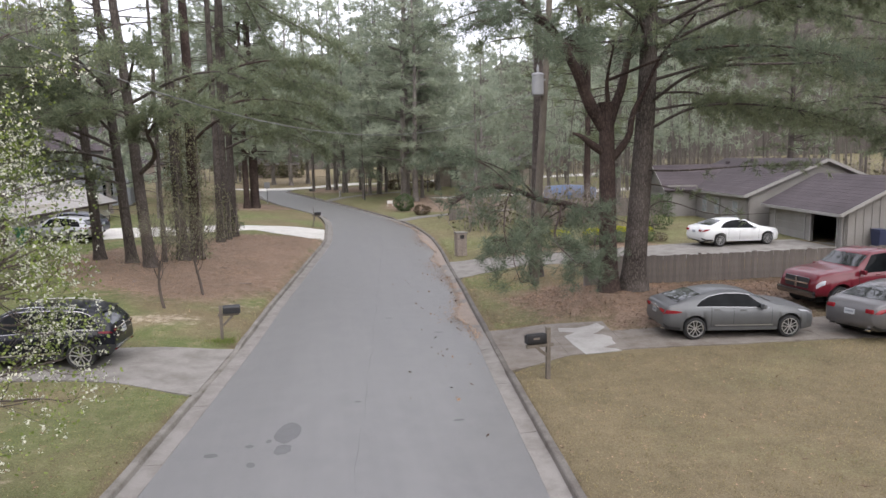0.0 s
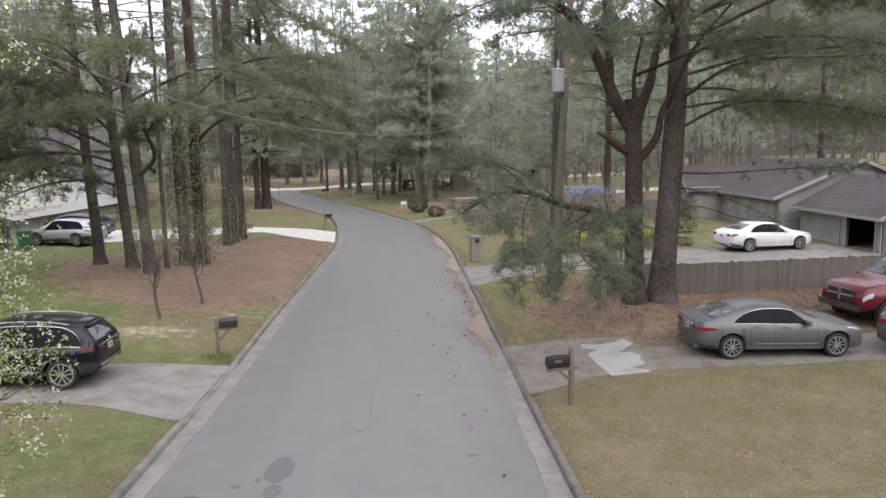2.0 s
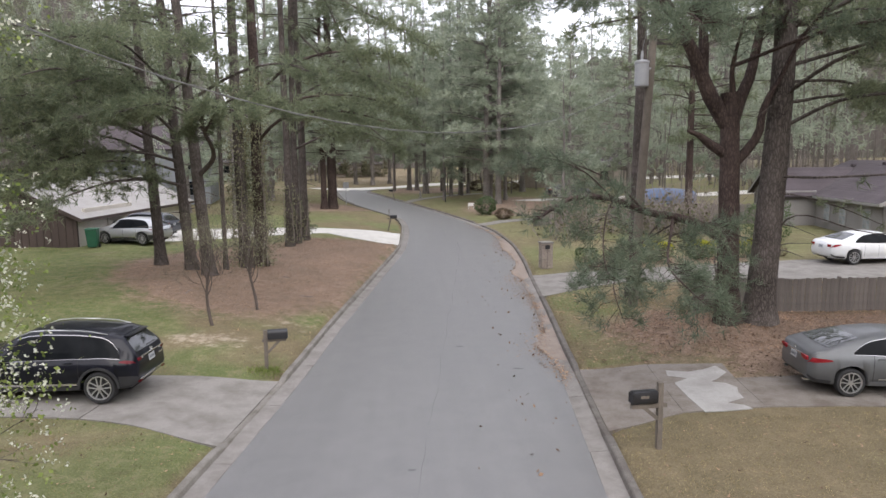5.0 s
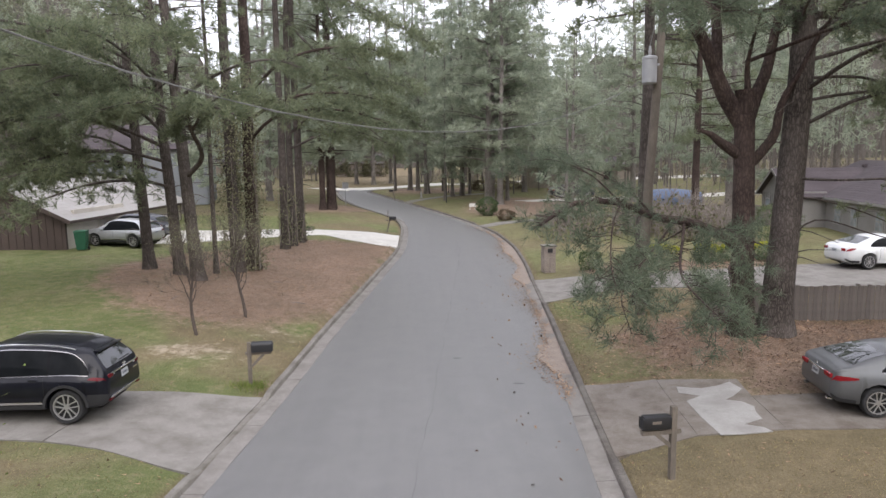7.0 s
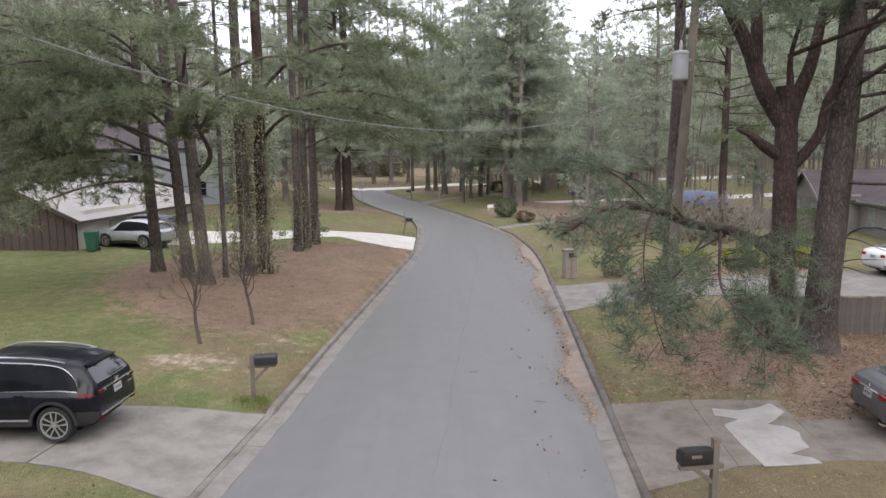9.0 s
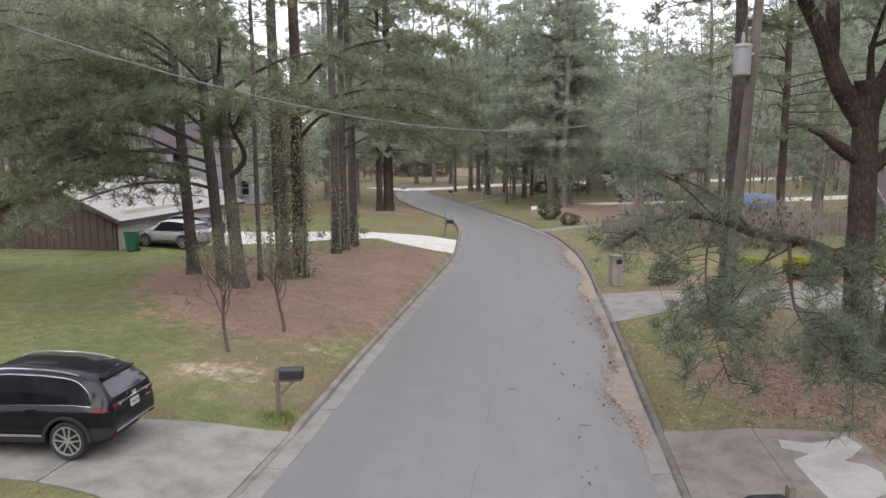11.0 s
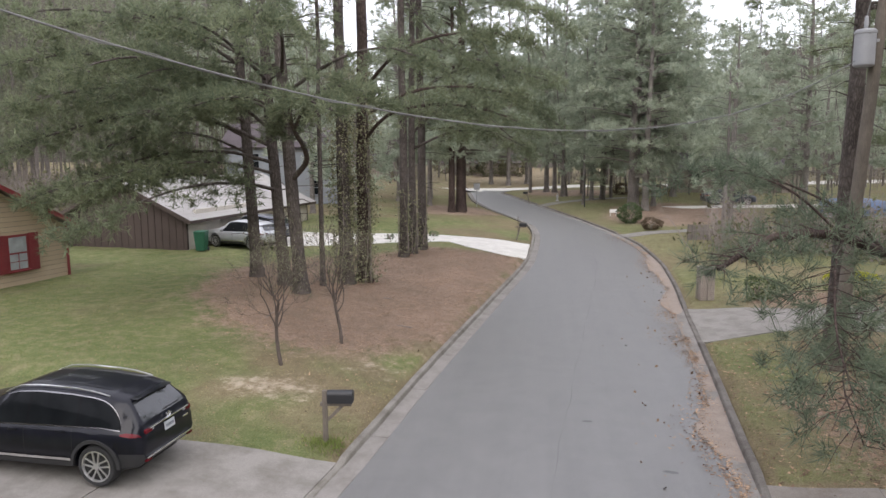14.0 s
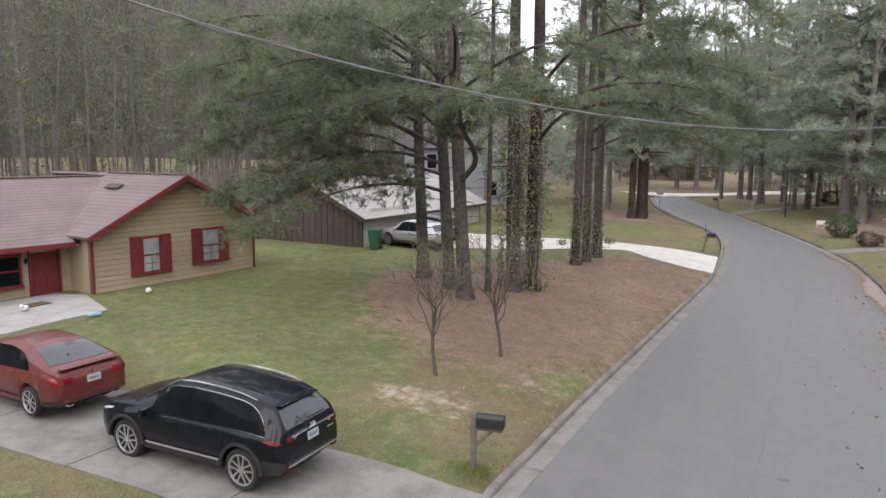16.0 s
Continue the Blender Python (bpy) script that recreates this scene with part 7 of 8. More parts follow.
def sapling(x, y, seed, hh, label):
    """A small bare tree just coming into leaf."""
    rng = np.random.default_rng(seed)
    root = empty("young_tree", Matrix.Translation((x, y, h(x, y) - .05)), label, "tree", "young trees in the straw")
    tb, tips = Tubes(), []
    ks = np.linspace(0, 1, 8)
    stem = np.stack([.12 * np.sin(ks * 3 + seed), .1 * np.sin(ks * 2.1), ks * hh * .34], -1)
    tb.add(stem, np.linspace(.055, .035, 8), 8)
    tb.mesh("trunk", "twig_dark", root)
    tb = Tubes()
    for k in range(9):
        a = k * 2.4 + seed
        q = .75 if k % 3 else .3
        branch_tree(tb, tips, rng, stem[-1 - (k % 4)], np.array([q * math.cos(a), q * math.sin(a), 1.0]), hh * rng.uniform(.14, .26), .019, 4, .25)
    tagged(tb.mesh("branchwork", "twig_dark", root), kind="stuff")
    t = np.array(tips)
    c = np.repeat(t, 5, 0) + rng.normal(size=(len(t) * 5, 3)) * .09
    v, f = leaves(c, rng, .030)
    tagged(arr_mesh("bud_leafage", v, f, "ivy", root), kind="stuff")


sapling(-6.1, 16.05, 3, 4.9, "slim bare sapling with swelling buds")
sapling(-5.3, 18.35, 8, 4.6, "slim bare sapling with swelling buds")


def pear(x, y, seed):
    """A flowering tree whose outer boughs reach in over the lawn."""
    rng = np.random.default_rng(seed)
    root = empty("flowering_pear", Matrix.Translation((x, y, h(x, y) - .05)), "white-flowering pear tree with fresh green leaves", "tree")
    tb = Tubes()
    tb.add(spline([(0, 0, 0), (.05, .1, 1.4), (.0, .05, 3.0), (0, 0, 7.0)], 12), np.linspace(.20, .08, 12), 10)
    tb.mesh("trunk", "twig", root)
    tb, tips = Tubes(), []
    for k in range(44):
        a = k * 2.39996 if k % 4 == 0 else rng.uniform(-1.6, .75)
        up = .10 + 1.1 * (k / 44)
        d = np.array([math.cos(a), math.sin(a), up]); d /= np.linalg.norm(d)
        branch_tree(tb, tips, rng, np.array([0, 0, 1.8 + k * .12]), d, rng.uniform(1.25, 1.6), .05, 3, .10)
    tagged(tb.mesh("branchwork", "twig_dark", root), kind="stuff")
    t = np.array(tips)
    c = np.repeat(t, 13, 0) + rng.normal(size=(len(t) * 13, 3)) * .17
    v, f = leaves(c, rng, .058)
    arr_mesh("leaves", v, f, "leaf_green", root)
    c = np.repeat(t, 3, 0) + rng.normal(size=(len(t) * 3, 3)) * .13
    c = np.repeat(c, 5, 0) + rng.normal(size=(len(c) * 5, 3)) * .028
    v, f = leaves(c, rng, .044)
    arr_mesh("blossom", v, f, "blossom", root)


pear(-6.6, 1.3, 5)


def shrub(name, x, y, rx, ry, hh, n, mat, label, seed, leaf=.06, group=""):
    """A clipped or rounded bush: twigs inside, leaves in an uneven shell."""
    rng = np.random.default_rng(seed)
    root = empty(name, Matrix.Translation((x, y, h(x, y))), label, "bush", group)
    tb = Tubes()
    for k in range(14):
        a = rng.uniform(0, 6.28); q = rng.uniform(.3, .85)
        tb.add([(0, 0, 0), (rx * q * .5 * math.cos(a), ry * q * .5 * math.sin(a), hh * .5), (rx * q * math.cos(a), ry * q * math.sin(a), hh * rng.uniform(.7, .95))], [.018, .012, .005], 4)
    tb.mesh("stems", "twig", root)
    u = unit(rng, n)
    q = rng.uniform(.62, 1.0, (n, 1)) ** .5 * (1 + .12 * np.sin(u[:, :1] * 5 + seed) + .1 * np.sin(u[:, 1:2] * 7 + u[:, 2:] * 5))
    sq = np.sign(u) * np.abs(u) ** .8
    c = sq * q * np.array([rx, ry, hh * .5]) + np.array([0, 0, hh * .52])
    c[:, 2] = np.maximum(c[:, 2], .04)
    v, f = leaves(c, rng, leaf)
    arr_mesh("foliage", v, f, mat, root)


for i, (x, y, rx, hh) in enumerate(((12.1, 27.5, 1.05, .95), (14.5, 27.7, .62, .9), (16.1, 28.1, .7, .9), (17.6, 28.0, .65, .85))):
    shrub("hedge_bush", x, y, rx, .6, hh, 2200, "hedge_green", "clipped bush with yellow-green tops", 40 + i, .07, "bushes beside the drive")
shrub("round_bush", 8.65, 27.0, .55, .5, .95, 1800, "hedge_green", "rounded green bush by the drive", 61, .07)
shrub("dark_shrub", 20.9, 33.2, 1.2, 1.2, 2.3, 3000, "hedge_green", "large dark shrub before the grey house", 62, .10)
shrub("low_bush", 18.7, 27.9, .4, .4, .5, 700, "hedge_brown", "small brownish bush on the lawn", 63, .06)
shrub("round_far_bush", 6.75, 53.3, .95, .9, 1.5, 2400, "hedge_green", "rounded dark green bush beside the street", 64, .12)
shrub("brown_far_bush", 7.75, 49.3, .75, .65, .85, 1600, "hedge_brown", "rounded brown bush beside the path", 65, .1)
shrub("long_far_hedge", 10.5, 80.5, 3.6, 1.0, 1.3, 2600, "hedge_brown", "long low brown hedge under the pines", 66, .16)
for i, x in enumerate((-19.5, -15.0, -10.5, -6.5)):
    shrub("thicket", x, 130.5 + .6 * i, 2.6, 1.5, 3.6 + .3 * (i % 2), 1600, "thicket", "overgrown thicket before the distant house", 90 + i, .3, "thickets at the end of the street")
for i, (x, y) in enumerate(((-8.6, 38.8), (-10.2, 39.2), (-6.4, 41.2))):
    shrub("lawn_tuft", x, y, .3, .3, .35, 300, "hedge_green", "low dark tuft at the edge of the drive", 70 + i, .06, "tufts by the drive")


def yellow_tops():
    """New growth on the clipped bushes."""
    for i, (x, y, rx, hh) in enumerate(((12.1, 27.5, 1.05, .95), (14.5, 27.7, .62, .9), (16.1, 28.1, .7, .9), (17.6, 28.0, .65, .85))):
        rng = np.random.default_rng(80 + i)
        n = 1500
        a, q = rng.uniform(0, 6.28, n), np.sqrt(rng.uniform(0, 1, n))
        c = np.stack([rx * q * np.cos(a), .58 * q * np.sin(a), hh * (.72 + .32 * np.sqrt(np.maximum(0, 1 - q ** 2.5))) + rng.normal(size=n) * .03], -1)
        v, f = leaves(c, rng, .065)
        par = [o for o in bpy.data.objects if o.name.startswith("hedge_bush") and abs(o.location.x - x) < .05][0]
        arr_mesh("new_growth", v, f, "hedge_yellow", par, "bright yellow-green new growth")


yellow_tops()


# ---- the woods all round ----
def clear_of(x, y):
    ol, orr = along(LEFT, y) - x, x - along(RIGHT, y)
    return (ol > 0) | (orr > 0)


def woods(name, places, seed, label, green, hmin=14, hmax=24, low=.3, leaf="needles_hazed"):
    """Many slim trunks with thin crowns, too many to count."""
    rng = np.random.default_rng(seed)
    tb = Tubes()
    tuft, twig_c = [], []
    for x, y in places:
        z0 = h(x, y)
        hh = rng.uniform(hmin, hmax)
        r = .05 + .17 * rng.uniform() ** 2
        lx, ly = rng.normal(size=2) * 1.1
        ks = np.linspace(0, 1, 6)
        pts = np.stack([x + lx * ks ** 1.5 + .25 * np.sin(ks * 5 + x), y + ly * ks ** 1.5, z0 + hh * ks], -1)
        tb.add(pts, r * (1 - .8 * ks), 4)
        if rng.uniform() < green:
            m = int(rng.uniform(80, 120))
            q = rng.uniform(low, 1.02, m)
            rad = (2.9 * (1.05 - q) + .5) * np.sqrt(rng.uniform(0, 1, m)); a = rng.uniform(0, 6.28, m)
            tuft.append(np.stack([x + lx * q + rad * np.cos(a), y + ly * q + rad * np.sin(a), z0 + hh * q], -1))
        else:
            for k in range(9):
                q = rng.uniform(.25, .95)
                p = np.array([x + lx * q, y + ly * q, z0 + hh * q])
                a = rng.uniform(0, 6.28)
                d = np.array([math.cos(a), math.sin(a), rng.uniform(.3, 1.3)]) * rng.uniform(1.2, 3.0) * (1.1 - .5 * q)
                tb.stick(p, p + d * .5, .035, .022)
                tb.stick(p + d * .5, p + d + [0, 0, .3], .022, .008)
                for s in (.4, .65, .85):
                    e = unit(rng, 1)[0] * rng.uniform(.5, 1.3) + d * .25
                    tb.stick(p + d * s, p + d * s + e, .014, .005)
                    tb.stick(p + d * s + e * .5, p + d * s + e * .5 + unit(rng, 1)[0] * .6, .009, .004)
    root = empty(name, Matrix(), label, "woods", kind="stuff")
    tagged(tb.mesh("trunks", "trunk_woods", root), kind="stuff")
    if tuft:
        c = np.concatenate(tuft)
        v, f = needles(c, np.zeros_like(c), rng, 9, .66, .095)
        tagged(arr_mesh("crowns", v, f, leaf, root), kind="stuff")


def scatter(seed, n, x0, x1, y0, y1, keep):
    rng = np.random.default_rng(seed)
    out = []
    while len(out) < n:
        x, y = rng.uniform(x0, x1), rng.uniform(y0, y1)
        az = math.degrees(math.atan2(x - .5, y))
        if clear_of(x, y) and keep(x, y) and not (y > 60 and (abs(az + 16) < 2.5 or abs(az - 15) < 3)):
            out.append((x, y))
    return out


def brush(name, places, seed, label, mat="twig", hh=2.4):
    """Leafless undergrowth: sheaves of thin stems."""
    rng = np.random.default_rng(seed)
    tb = Tubes()
    for x, y in places:
        z0 = h(x, y) - .05
        for k in range(9):
            p = np.array([x + rng.normal() * .7, y + rng.normal() * .7, z0])
            d = np.array([rng.normal() * .35, rng.normal() * .35, 1]) * hh * rng.uniform(.5, 1.3)
            tb.stick(p, p + d * .6, .022, .016)
            tb.stick(p + d * .6, p + d + rng.normal(size=3) * .3, .016, .007)
            for s in (.35, .55, .75):
                e = unit(rng, 1)[0] * hh * .35 + [0, 0, .3]
                tb.stick(p + d * s, p + d * s + e, .011, .005)
    root = empty(name, Matrix(), label, "brush", kind="stuff")
    tagged(tb.mesh("stem_work", mat, root), kind="stuff")
    c = []
    for i, (x, y) in enumerate(places):
        if i % 2 == 0:
            q = rng.normal(size=(70, 3)) * np.array([1.1, 1.1, .55 * hh * .5]) + np.array([x, y, h(x, y) + .38 * hh])
            q[:, 2] = np.maximum(q[:, 2], h(x, y) + .05)
            c.append(q)
    v, f = leaves(np.concatenate(c), rng, .26)
    tagged(arr_mesh("undergrowth_leaves", v, f, "thicket", root), kind="stuff")


woods("woods_left", scatter(1, 330, -85, -29, 8, 95, lambda x, y: x < -33 - .15 * abs(y - 20) or y > 48 and x < -27), 1, "dense woods of slim brown trunks behind the house", .66, 19, 30, .2, "needles_woods")
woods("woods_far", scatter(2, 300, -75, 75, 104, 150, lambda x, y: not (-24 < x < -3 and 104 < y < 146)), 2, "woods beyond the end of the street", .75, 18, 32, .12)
woods("woods_right", scatter(3, 270, 37, 95, -5, 110, lambda x, y: x > 38), 3, "leafless brown woods behind the grey house", .25, 19, 30, .3, "needles_woods")
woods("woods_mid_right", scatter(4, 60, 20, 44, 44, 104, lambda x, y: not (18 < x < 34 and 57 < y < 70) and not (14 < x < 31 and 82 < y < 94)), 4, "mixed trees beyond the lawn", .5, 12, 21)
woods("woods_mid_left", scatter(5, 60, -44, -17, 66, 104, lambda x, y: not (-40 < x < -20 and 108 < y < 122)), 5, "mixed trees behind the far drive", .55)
# never in view: these trees are added to darken reflections in car paint
woods("unseen_woods_behind", scatter(6, 28, -60, 60, -60, -22, lambda x, y: abs(x) > 9), 6, "unseen woods added behind the camera to darken reflections", .8)
brush("brush_left", scatter(11, 300, -60, -30, 2, 100, lambda x, y: x < -32 or y > 50), 11, "leafless brush under the woods")
brush("brush_behind_house", scatter(15, 70, -38, -31, 12, 52, lambda x, y: True), 15, "thick undergrowth behind the tan house", hh=3.4)
brush("brush_deep_left", scatter(16, 110, -80, -48, 0, 70, lambda x, y: True), 16, "leafless undergrowth deep in the pine woods", hh=4.5)
brush("brush_far", scatter(12, 150, -60, 60, 102, 125, lambda x, y: not (-18 < x < 4)), 12, "leafless brush beyond the cross street")
brush("brush_right", scatter(13, 150, 34, 60, 10, 100, lambda x, y: x > 37 or 46 < y < 56), 13, "leafless brush behind the grey house", hh=3.6)
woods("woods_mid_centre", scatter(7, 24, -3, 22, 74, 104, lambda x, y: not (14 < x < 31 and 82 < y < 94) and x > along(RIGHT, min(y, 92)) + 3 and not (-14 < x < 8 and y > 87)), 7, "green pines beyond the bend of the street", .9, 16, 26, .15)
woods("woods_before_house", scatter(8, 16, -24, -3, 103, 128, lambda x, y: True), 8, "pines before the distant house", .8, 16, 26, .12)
brush("brush_mid", scatter(14, 40, 9.5, 20, 36, 41, lambda x, y: True), 14, "leafless shrubs beyond the far lawn", hh=2.6)


def far_hills():
    """The wooded rise that closes the view all round."""
    n = 1400
    rnd = np.random.default_rng(77)
    jag = np.convolve(rnd.normal(size=n + 4), [.2, .6, 1, .6, .2], "valid") * .5
    V, F = [], []
    for k in range(n):
        a = k / n * 2 * math.pi
        r = 175 + 8 * math.sin(a * 5) + 5 * math.sin(a * 13)
        x, y = r * math.cos(a), 40 + r * math.sin(a)
        az = (90 - math.degrees(a) + 180) % 360 - 180
        dip = 21 * math.exp(-((az + 16) / 4) ** 2) + 6 * math.exp(-((az - 15) / 4.5) ** 2)
        top = 35 + 11 * float(sm(22, 34, abs(az))) - dip + jag[k] + 6 * max(0, math.cos(a - 2.5)) + 2.2 * math.sin(a * 9 + 1) + 1.8 * math.sin(a * 23) + 1.6 * math.sin(a * 57)
        V += [(x, y, -2), (x, y, top * .5), (x, y, top)]
    for k in range(n):
        j = (k + 1) % n
        for q in (0, 1):
            F.append((k * 3 + q, j * 3 + q, j * 3 + q + 1, k * 3 + q + 1))
    tagged(arr_mesh("backdrop", V, F, "far_woods"), "grey-brown wooded rise in the distance", "backdrop", kind="structure")


far_hills()

# ---- street furniture ----


def mailbox_left(x, y, rz):
    root = empty("mailbox", pose(x, y, h(x, y), 0, 0, rz), "black metal mailbox on a weathered timber post", "mailbox", "mailboxes")
    part("post", boxbm((0, 0, .5), (.095, .095, 1.16), .008), "post_wood", root)
    part("arm", boxbm((.22, 0, .80), (.62, .09, .07), .006), "post_wood", root)
    part("brace", boxbm((.20, 0, .62), (.42, .06, .06), .006, Matrix.Rotation(radians(-45), 3, 'Y')), "post_wood", root)
    b = bmesh.new()
    prof_pts = [(-.1, 0), (.1, 0), (.1, .15)] + [(.1 * math.cos(a), .15 + .1 * math.sin(a)) for a in np.linspace(.3, math.pi - .3, 8)] + [(-.1, .15)]
    lo = [b.verts.new((.06, py, .84 + pz)) for py, pz in prof_pts]
    hi = [b.verts.new((.56, py, .84 + pz)) for py, pz in prof_pts]
    n = len(prof_pts)
    for i in range(n):
        b.faces.new((lo[i], lo[(i + 1) % n], hi[(i + 1) % n], hi[i]))
    b.faces.new(lo[::-1]); b.faces.new(hi)
    bmesh.ops.recalc_face_normals(b, faces=b.faces[:])
    bx = part("box", b, "black_metal", root, "black arched metal box", smooth=40)
    part("lid", boxbm((.565, 0, .95), (.012, .19, .2), .004), "black_metal", bx)
    return root


# the straight post stands behind, the box reaches over the kerb
mailbox_left(-3.63, 12.3, 8)


def mailbox_right(x, y, rz):
    root = empty("mailbox", pose(x, y, h(x, y), 0, 0, rz), "dark metal mailbox on a tall weathered post", "mailbox", "mailboxes")
    part("post", boxbm((0, 0, .62), (.10, .10, 1.36), .008), "post_wood", root)
    part("arm", boxbm((-.22, 0, .86), (.70, .09, .08), .006), "post_wood", root)
    part("brace", boxbm((-.16, 0, .70), (.40, .07, .07), .006, Matrix.Rotation(radians(40), 3, 'Y')), "post_wood", root)
    bx = part("box", boxbm((-.31, 0, 1.04), (.50, .20, .24), .05), "black_metal", root, "dark dented metal box", smooth=40)
    part("number_bars", boxbm((-.34, -.102, 1.06), (.16, .004, .05)), "post_wood", bx)
    part("lid", boxbm((-.565, 0, 1.03), (.014, .18, .2), .02), "black_metal", bx)
    return root


mailbox_right(4.80, 6.8, 6)


def mailbox_far(x, y, rz, s, label):
    root = empty("mailbox", pose(x, y, h(x, y), 0, 0, rz), label, "mailbox", "mailboxes")
    part("post", boxbm((0, 0, .45 * s), (.09, .09, 1.0 * s), .006, Matrix.Rotation(radians(14), 3, 'Y')), "post_wood", root)
    part("arm", boxbm((.15, 0, .86 * s), (.7, .08, .06), .006), "post_wood", root)
    part("box", boxbm((.30, 0, 1.0 * s), (.50, .2, .22), .05), "black_metal", root, smooth=40)
    return root


FAR_BOX = mailbox_far(-1.25, 42.9, 0, 1.0, "black mailbox leaning on its post by the far drive")
part("marker_rod", tubebm([(-.02, .1, .3), (-.02, .1, 1.55)], .02, 6), "post_wood", FAR_BOX)
mailbox_far(-1.6, 72.6, 180, 1.15, "black mailbox at the far path")


def brick_pillar(x, y):
    root = empty("mailbox_pillar", pose(x, y, h(x, y), 0, 0, 8), "buff brick mailbox pillar beside the drive", "mailbox")
    for r in range(16):
        for k in range(2):
            for side in (0, 1):
                part("brick", boxbm((-.14 + .28 * k, -.13 + .26 * side, .04 + r * .076), (.265, .245, .066), .006), "brick", root)
    part("core", boxbm((0, 0, .6), (.52, .48, 1.2)), "joint", root)
    part("cap", boxbm((0, 0, 1.26), (.64, .6, .06), .01), "concrete", root)
    part("box_door", boxbm((0, -.262, 1.05), (.24, .02, .2), .01), "black_metal", root)


brick_pillar(6.75, 27.3)


def utility_pole(x, y):
    root = empty("utility_pole", Matrix.Translation((x, y, h(x, y) - .1)), "weathered wooden utility pole with a grey transformer", "pole")
    part("pole", tubebm([(-.12, 0, 0), (.07, 0, 4.5), (.36, 0, 9.5), (.52, 0, 12.5)], [.17, .155, .13, .115], 14), "post_wood", root, smooth=40)
    part("bracket", boxbm((.12, -.08, 8.4), (.42, .1, .08), .01), "galv", root)
    tr = part("transformer", lathe_z([(.001, 7.78), (.20, 7.78), (.235, 7.82), (.235, 8.55), (.25, 8.56), (.25, 8.62), (.20, 8.66), (.001, 8.70)], (-.06, -.14)), "galv", root, "pale grey steel transformer can", smooth=40)
    part("bushing", tubebm([(-.06, -.14, 8.66), (-.06, -.14, 8.82), (-.06, -.14, 8.98)], [.035, .055, .03], 10), "galv", tr, smooth=40)
    part("lid_bolt", boxbm((-.06, -.39, 8.58), (.06, .04, .06), .01), "galv", tr)
    part("drop_lead", tubebm([(-.06, -.14, 8.98), (.1, -.1, 9.7), (.4, 0, 10.2)], .012, 5), "wire", root)
    part("crossarm", boxbm((.47, 0, 11.6), (2.2, .1, .12), .01), "post_wood", root)
    return root


def lathe_z(profile, at, sides=20):
    bm = bmesh.new()
    rings = [[bm.verts.new((at[0] + r * math.cos(k * 2 * math.pi / sides), at[1] + r * math.sin(k * 2 * math.pi / sides), z)) for k in range(sides)] for r, z in profile]
    for a, b in zip(rings, rings[1:]):
        for k in range(sides):
            bm.faces.new((a[k], a[(k + 1) % sides], b[(k + 1) % sides], b[k]))
    bmesh.ops.recalc_face_normals(bm, faces=bm.faces[:])
    return bm


utility_pole(8.25, 18.4)


def cable():
    """The service cable that sags over the street."""
    ux, uy = -math.cos(radians(47)), -math.sin(radians(47))
    pts, pts2 = [], []
    for k in range(61):
        s = k * .5
        z = 8.12 - .3635 * s + .0172 * s * s
        pts.append((8.05 + ux * s, 18.3 + uy * s, z))
        pts2.append((8.05 + ux * s + .02 * math.sin(s * 5), 18.3 + uy * s + .02 * math.cos(s * 5), z + .02 * math.sin(s * 5 + 1)))
    root = part("service_cable", tubebm(pts, .010, 6), "wire", None)
    tagged(root, "thin grey service cable sagging over the street", "cable")
    part("twisted_strand", tubebm(pts2, .006, 5), "wire", root)


cable()


def wooden_fence(x0, y0, x1, y1, hh, label, name="wooden_fence", board=.14, cap_at=None):
    root = empty(name, Matrix.Translation((x0, y0, h(x0, y0))), label, "fence")
    d = Vector((x1 - x0, y1 - y0, 0)); ln = d.length; d.normalize()
    ang = math.atan2(d.y, d.x)
    rot = Matrix.Rotation(ang, 3, 'Z')
    z0 = h(x0, y0)
    rnd = random.Random(5)
    n = int(ln / board)
    bm = boxbm((0, 0, hh / 2 + .02), (board - .012, .02, hh), .004)
    me = bpy.data.meshes.new("fence_board"); bm.to_mesh(me); bm.free(); me.materials.append(M["fence_wood"])
    for k in range(n):
        p = Vector((x0, y0, 0)) + d * (k + .5) * board
        ob = new("fence_board", me); ob.parent = root
        ob.matrix_local = Matrix.Translation((p.x - x0, p.y - y0, h(p.x, p.y) - z0 + rnd.uniform(-.025, .02))) @ Matrix.Rotation(ang, 4, 'Z') @ Matrix.Rotation(rnd.uniform(-.012, .012), 4, 'Y')
    for k in range(int(ln / 2.4) + 1):
        p = Vector((x0, y0, 0)) + d * min(k * 2.4, ln)
        part("fence_post", boxbm((p.x - x0 - d.y * -.06, p.y - y0 + d.x * .06, h(p.x, p.y) - z0 + hh / 2), (.1, .1, hh + .12), .008, rot), "fence_wood", root)
    for q in (.25, .8):
        a, b = Vector((0, .035, h(x0, y0) - z0 + hh * q)), Vector((x1 - x0, y1 - y0 + .035, h(x1, y1) - z0 + hh * q))
        trim(root, a, b, (.04, .09), "fence_wood", "fence_rail")
    return root


wooden_fence(9.6, 16.5, 24.4, 16.0, 1.12, "weathered grey-brown board fence behind the mound")
wooden_fence(9.25, 44.0, 11.9, 44.1, .95, "dark board fence panel beyond the lawn", "dark_fence")
wooden_fence(14.5, 43.2, 27, 41, 1.4, "weathered board fence across the far lawn", "far_fence")


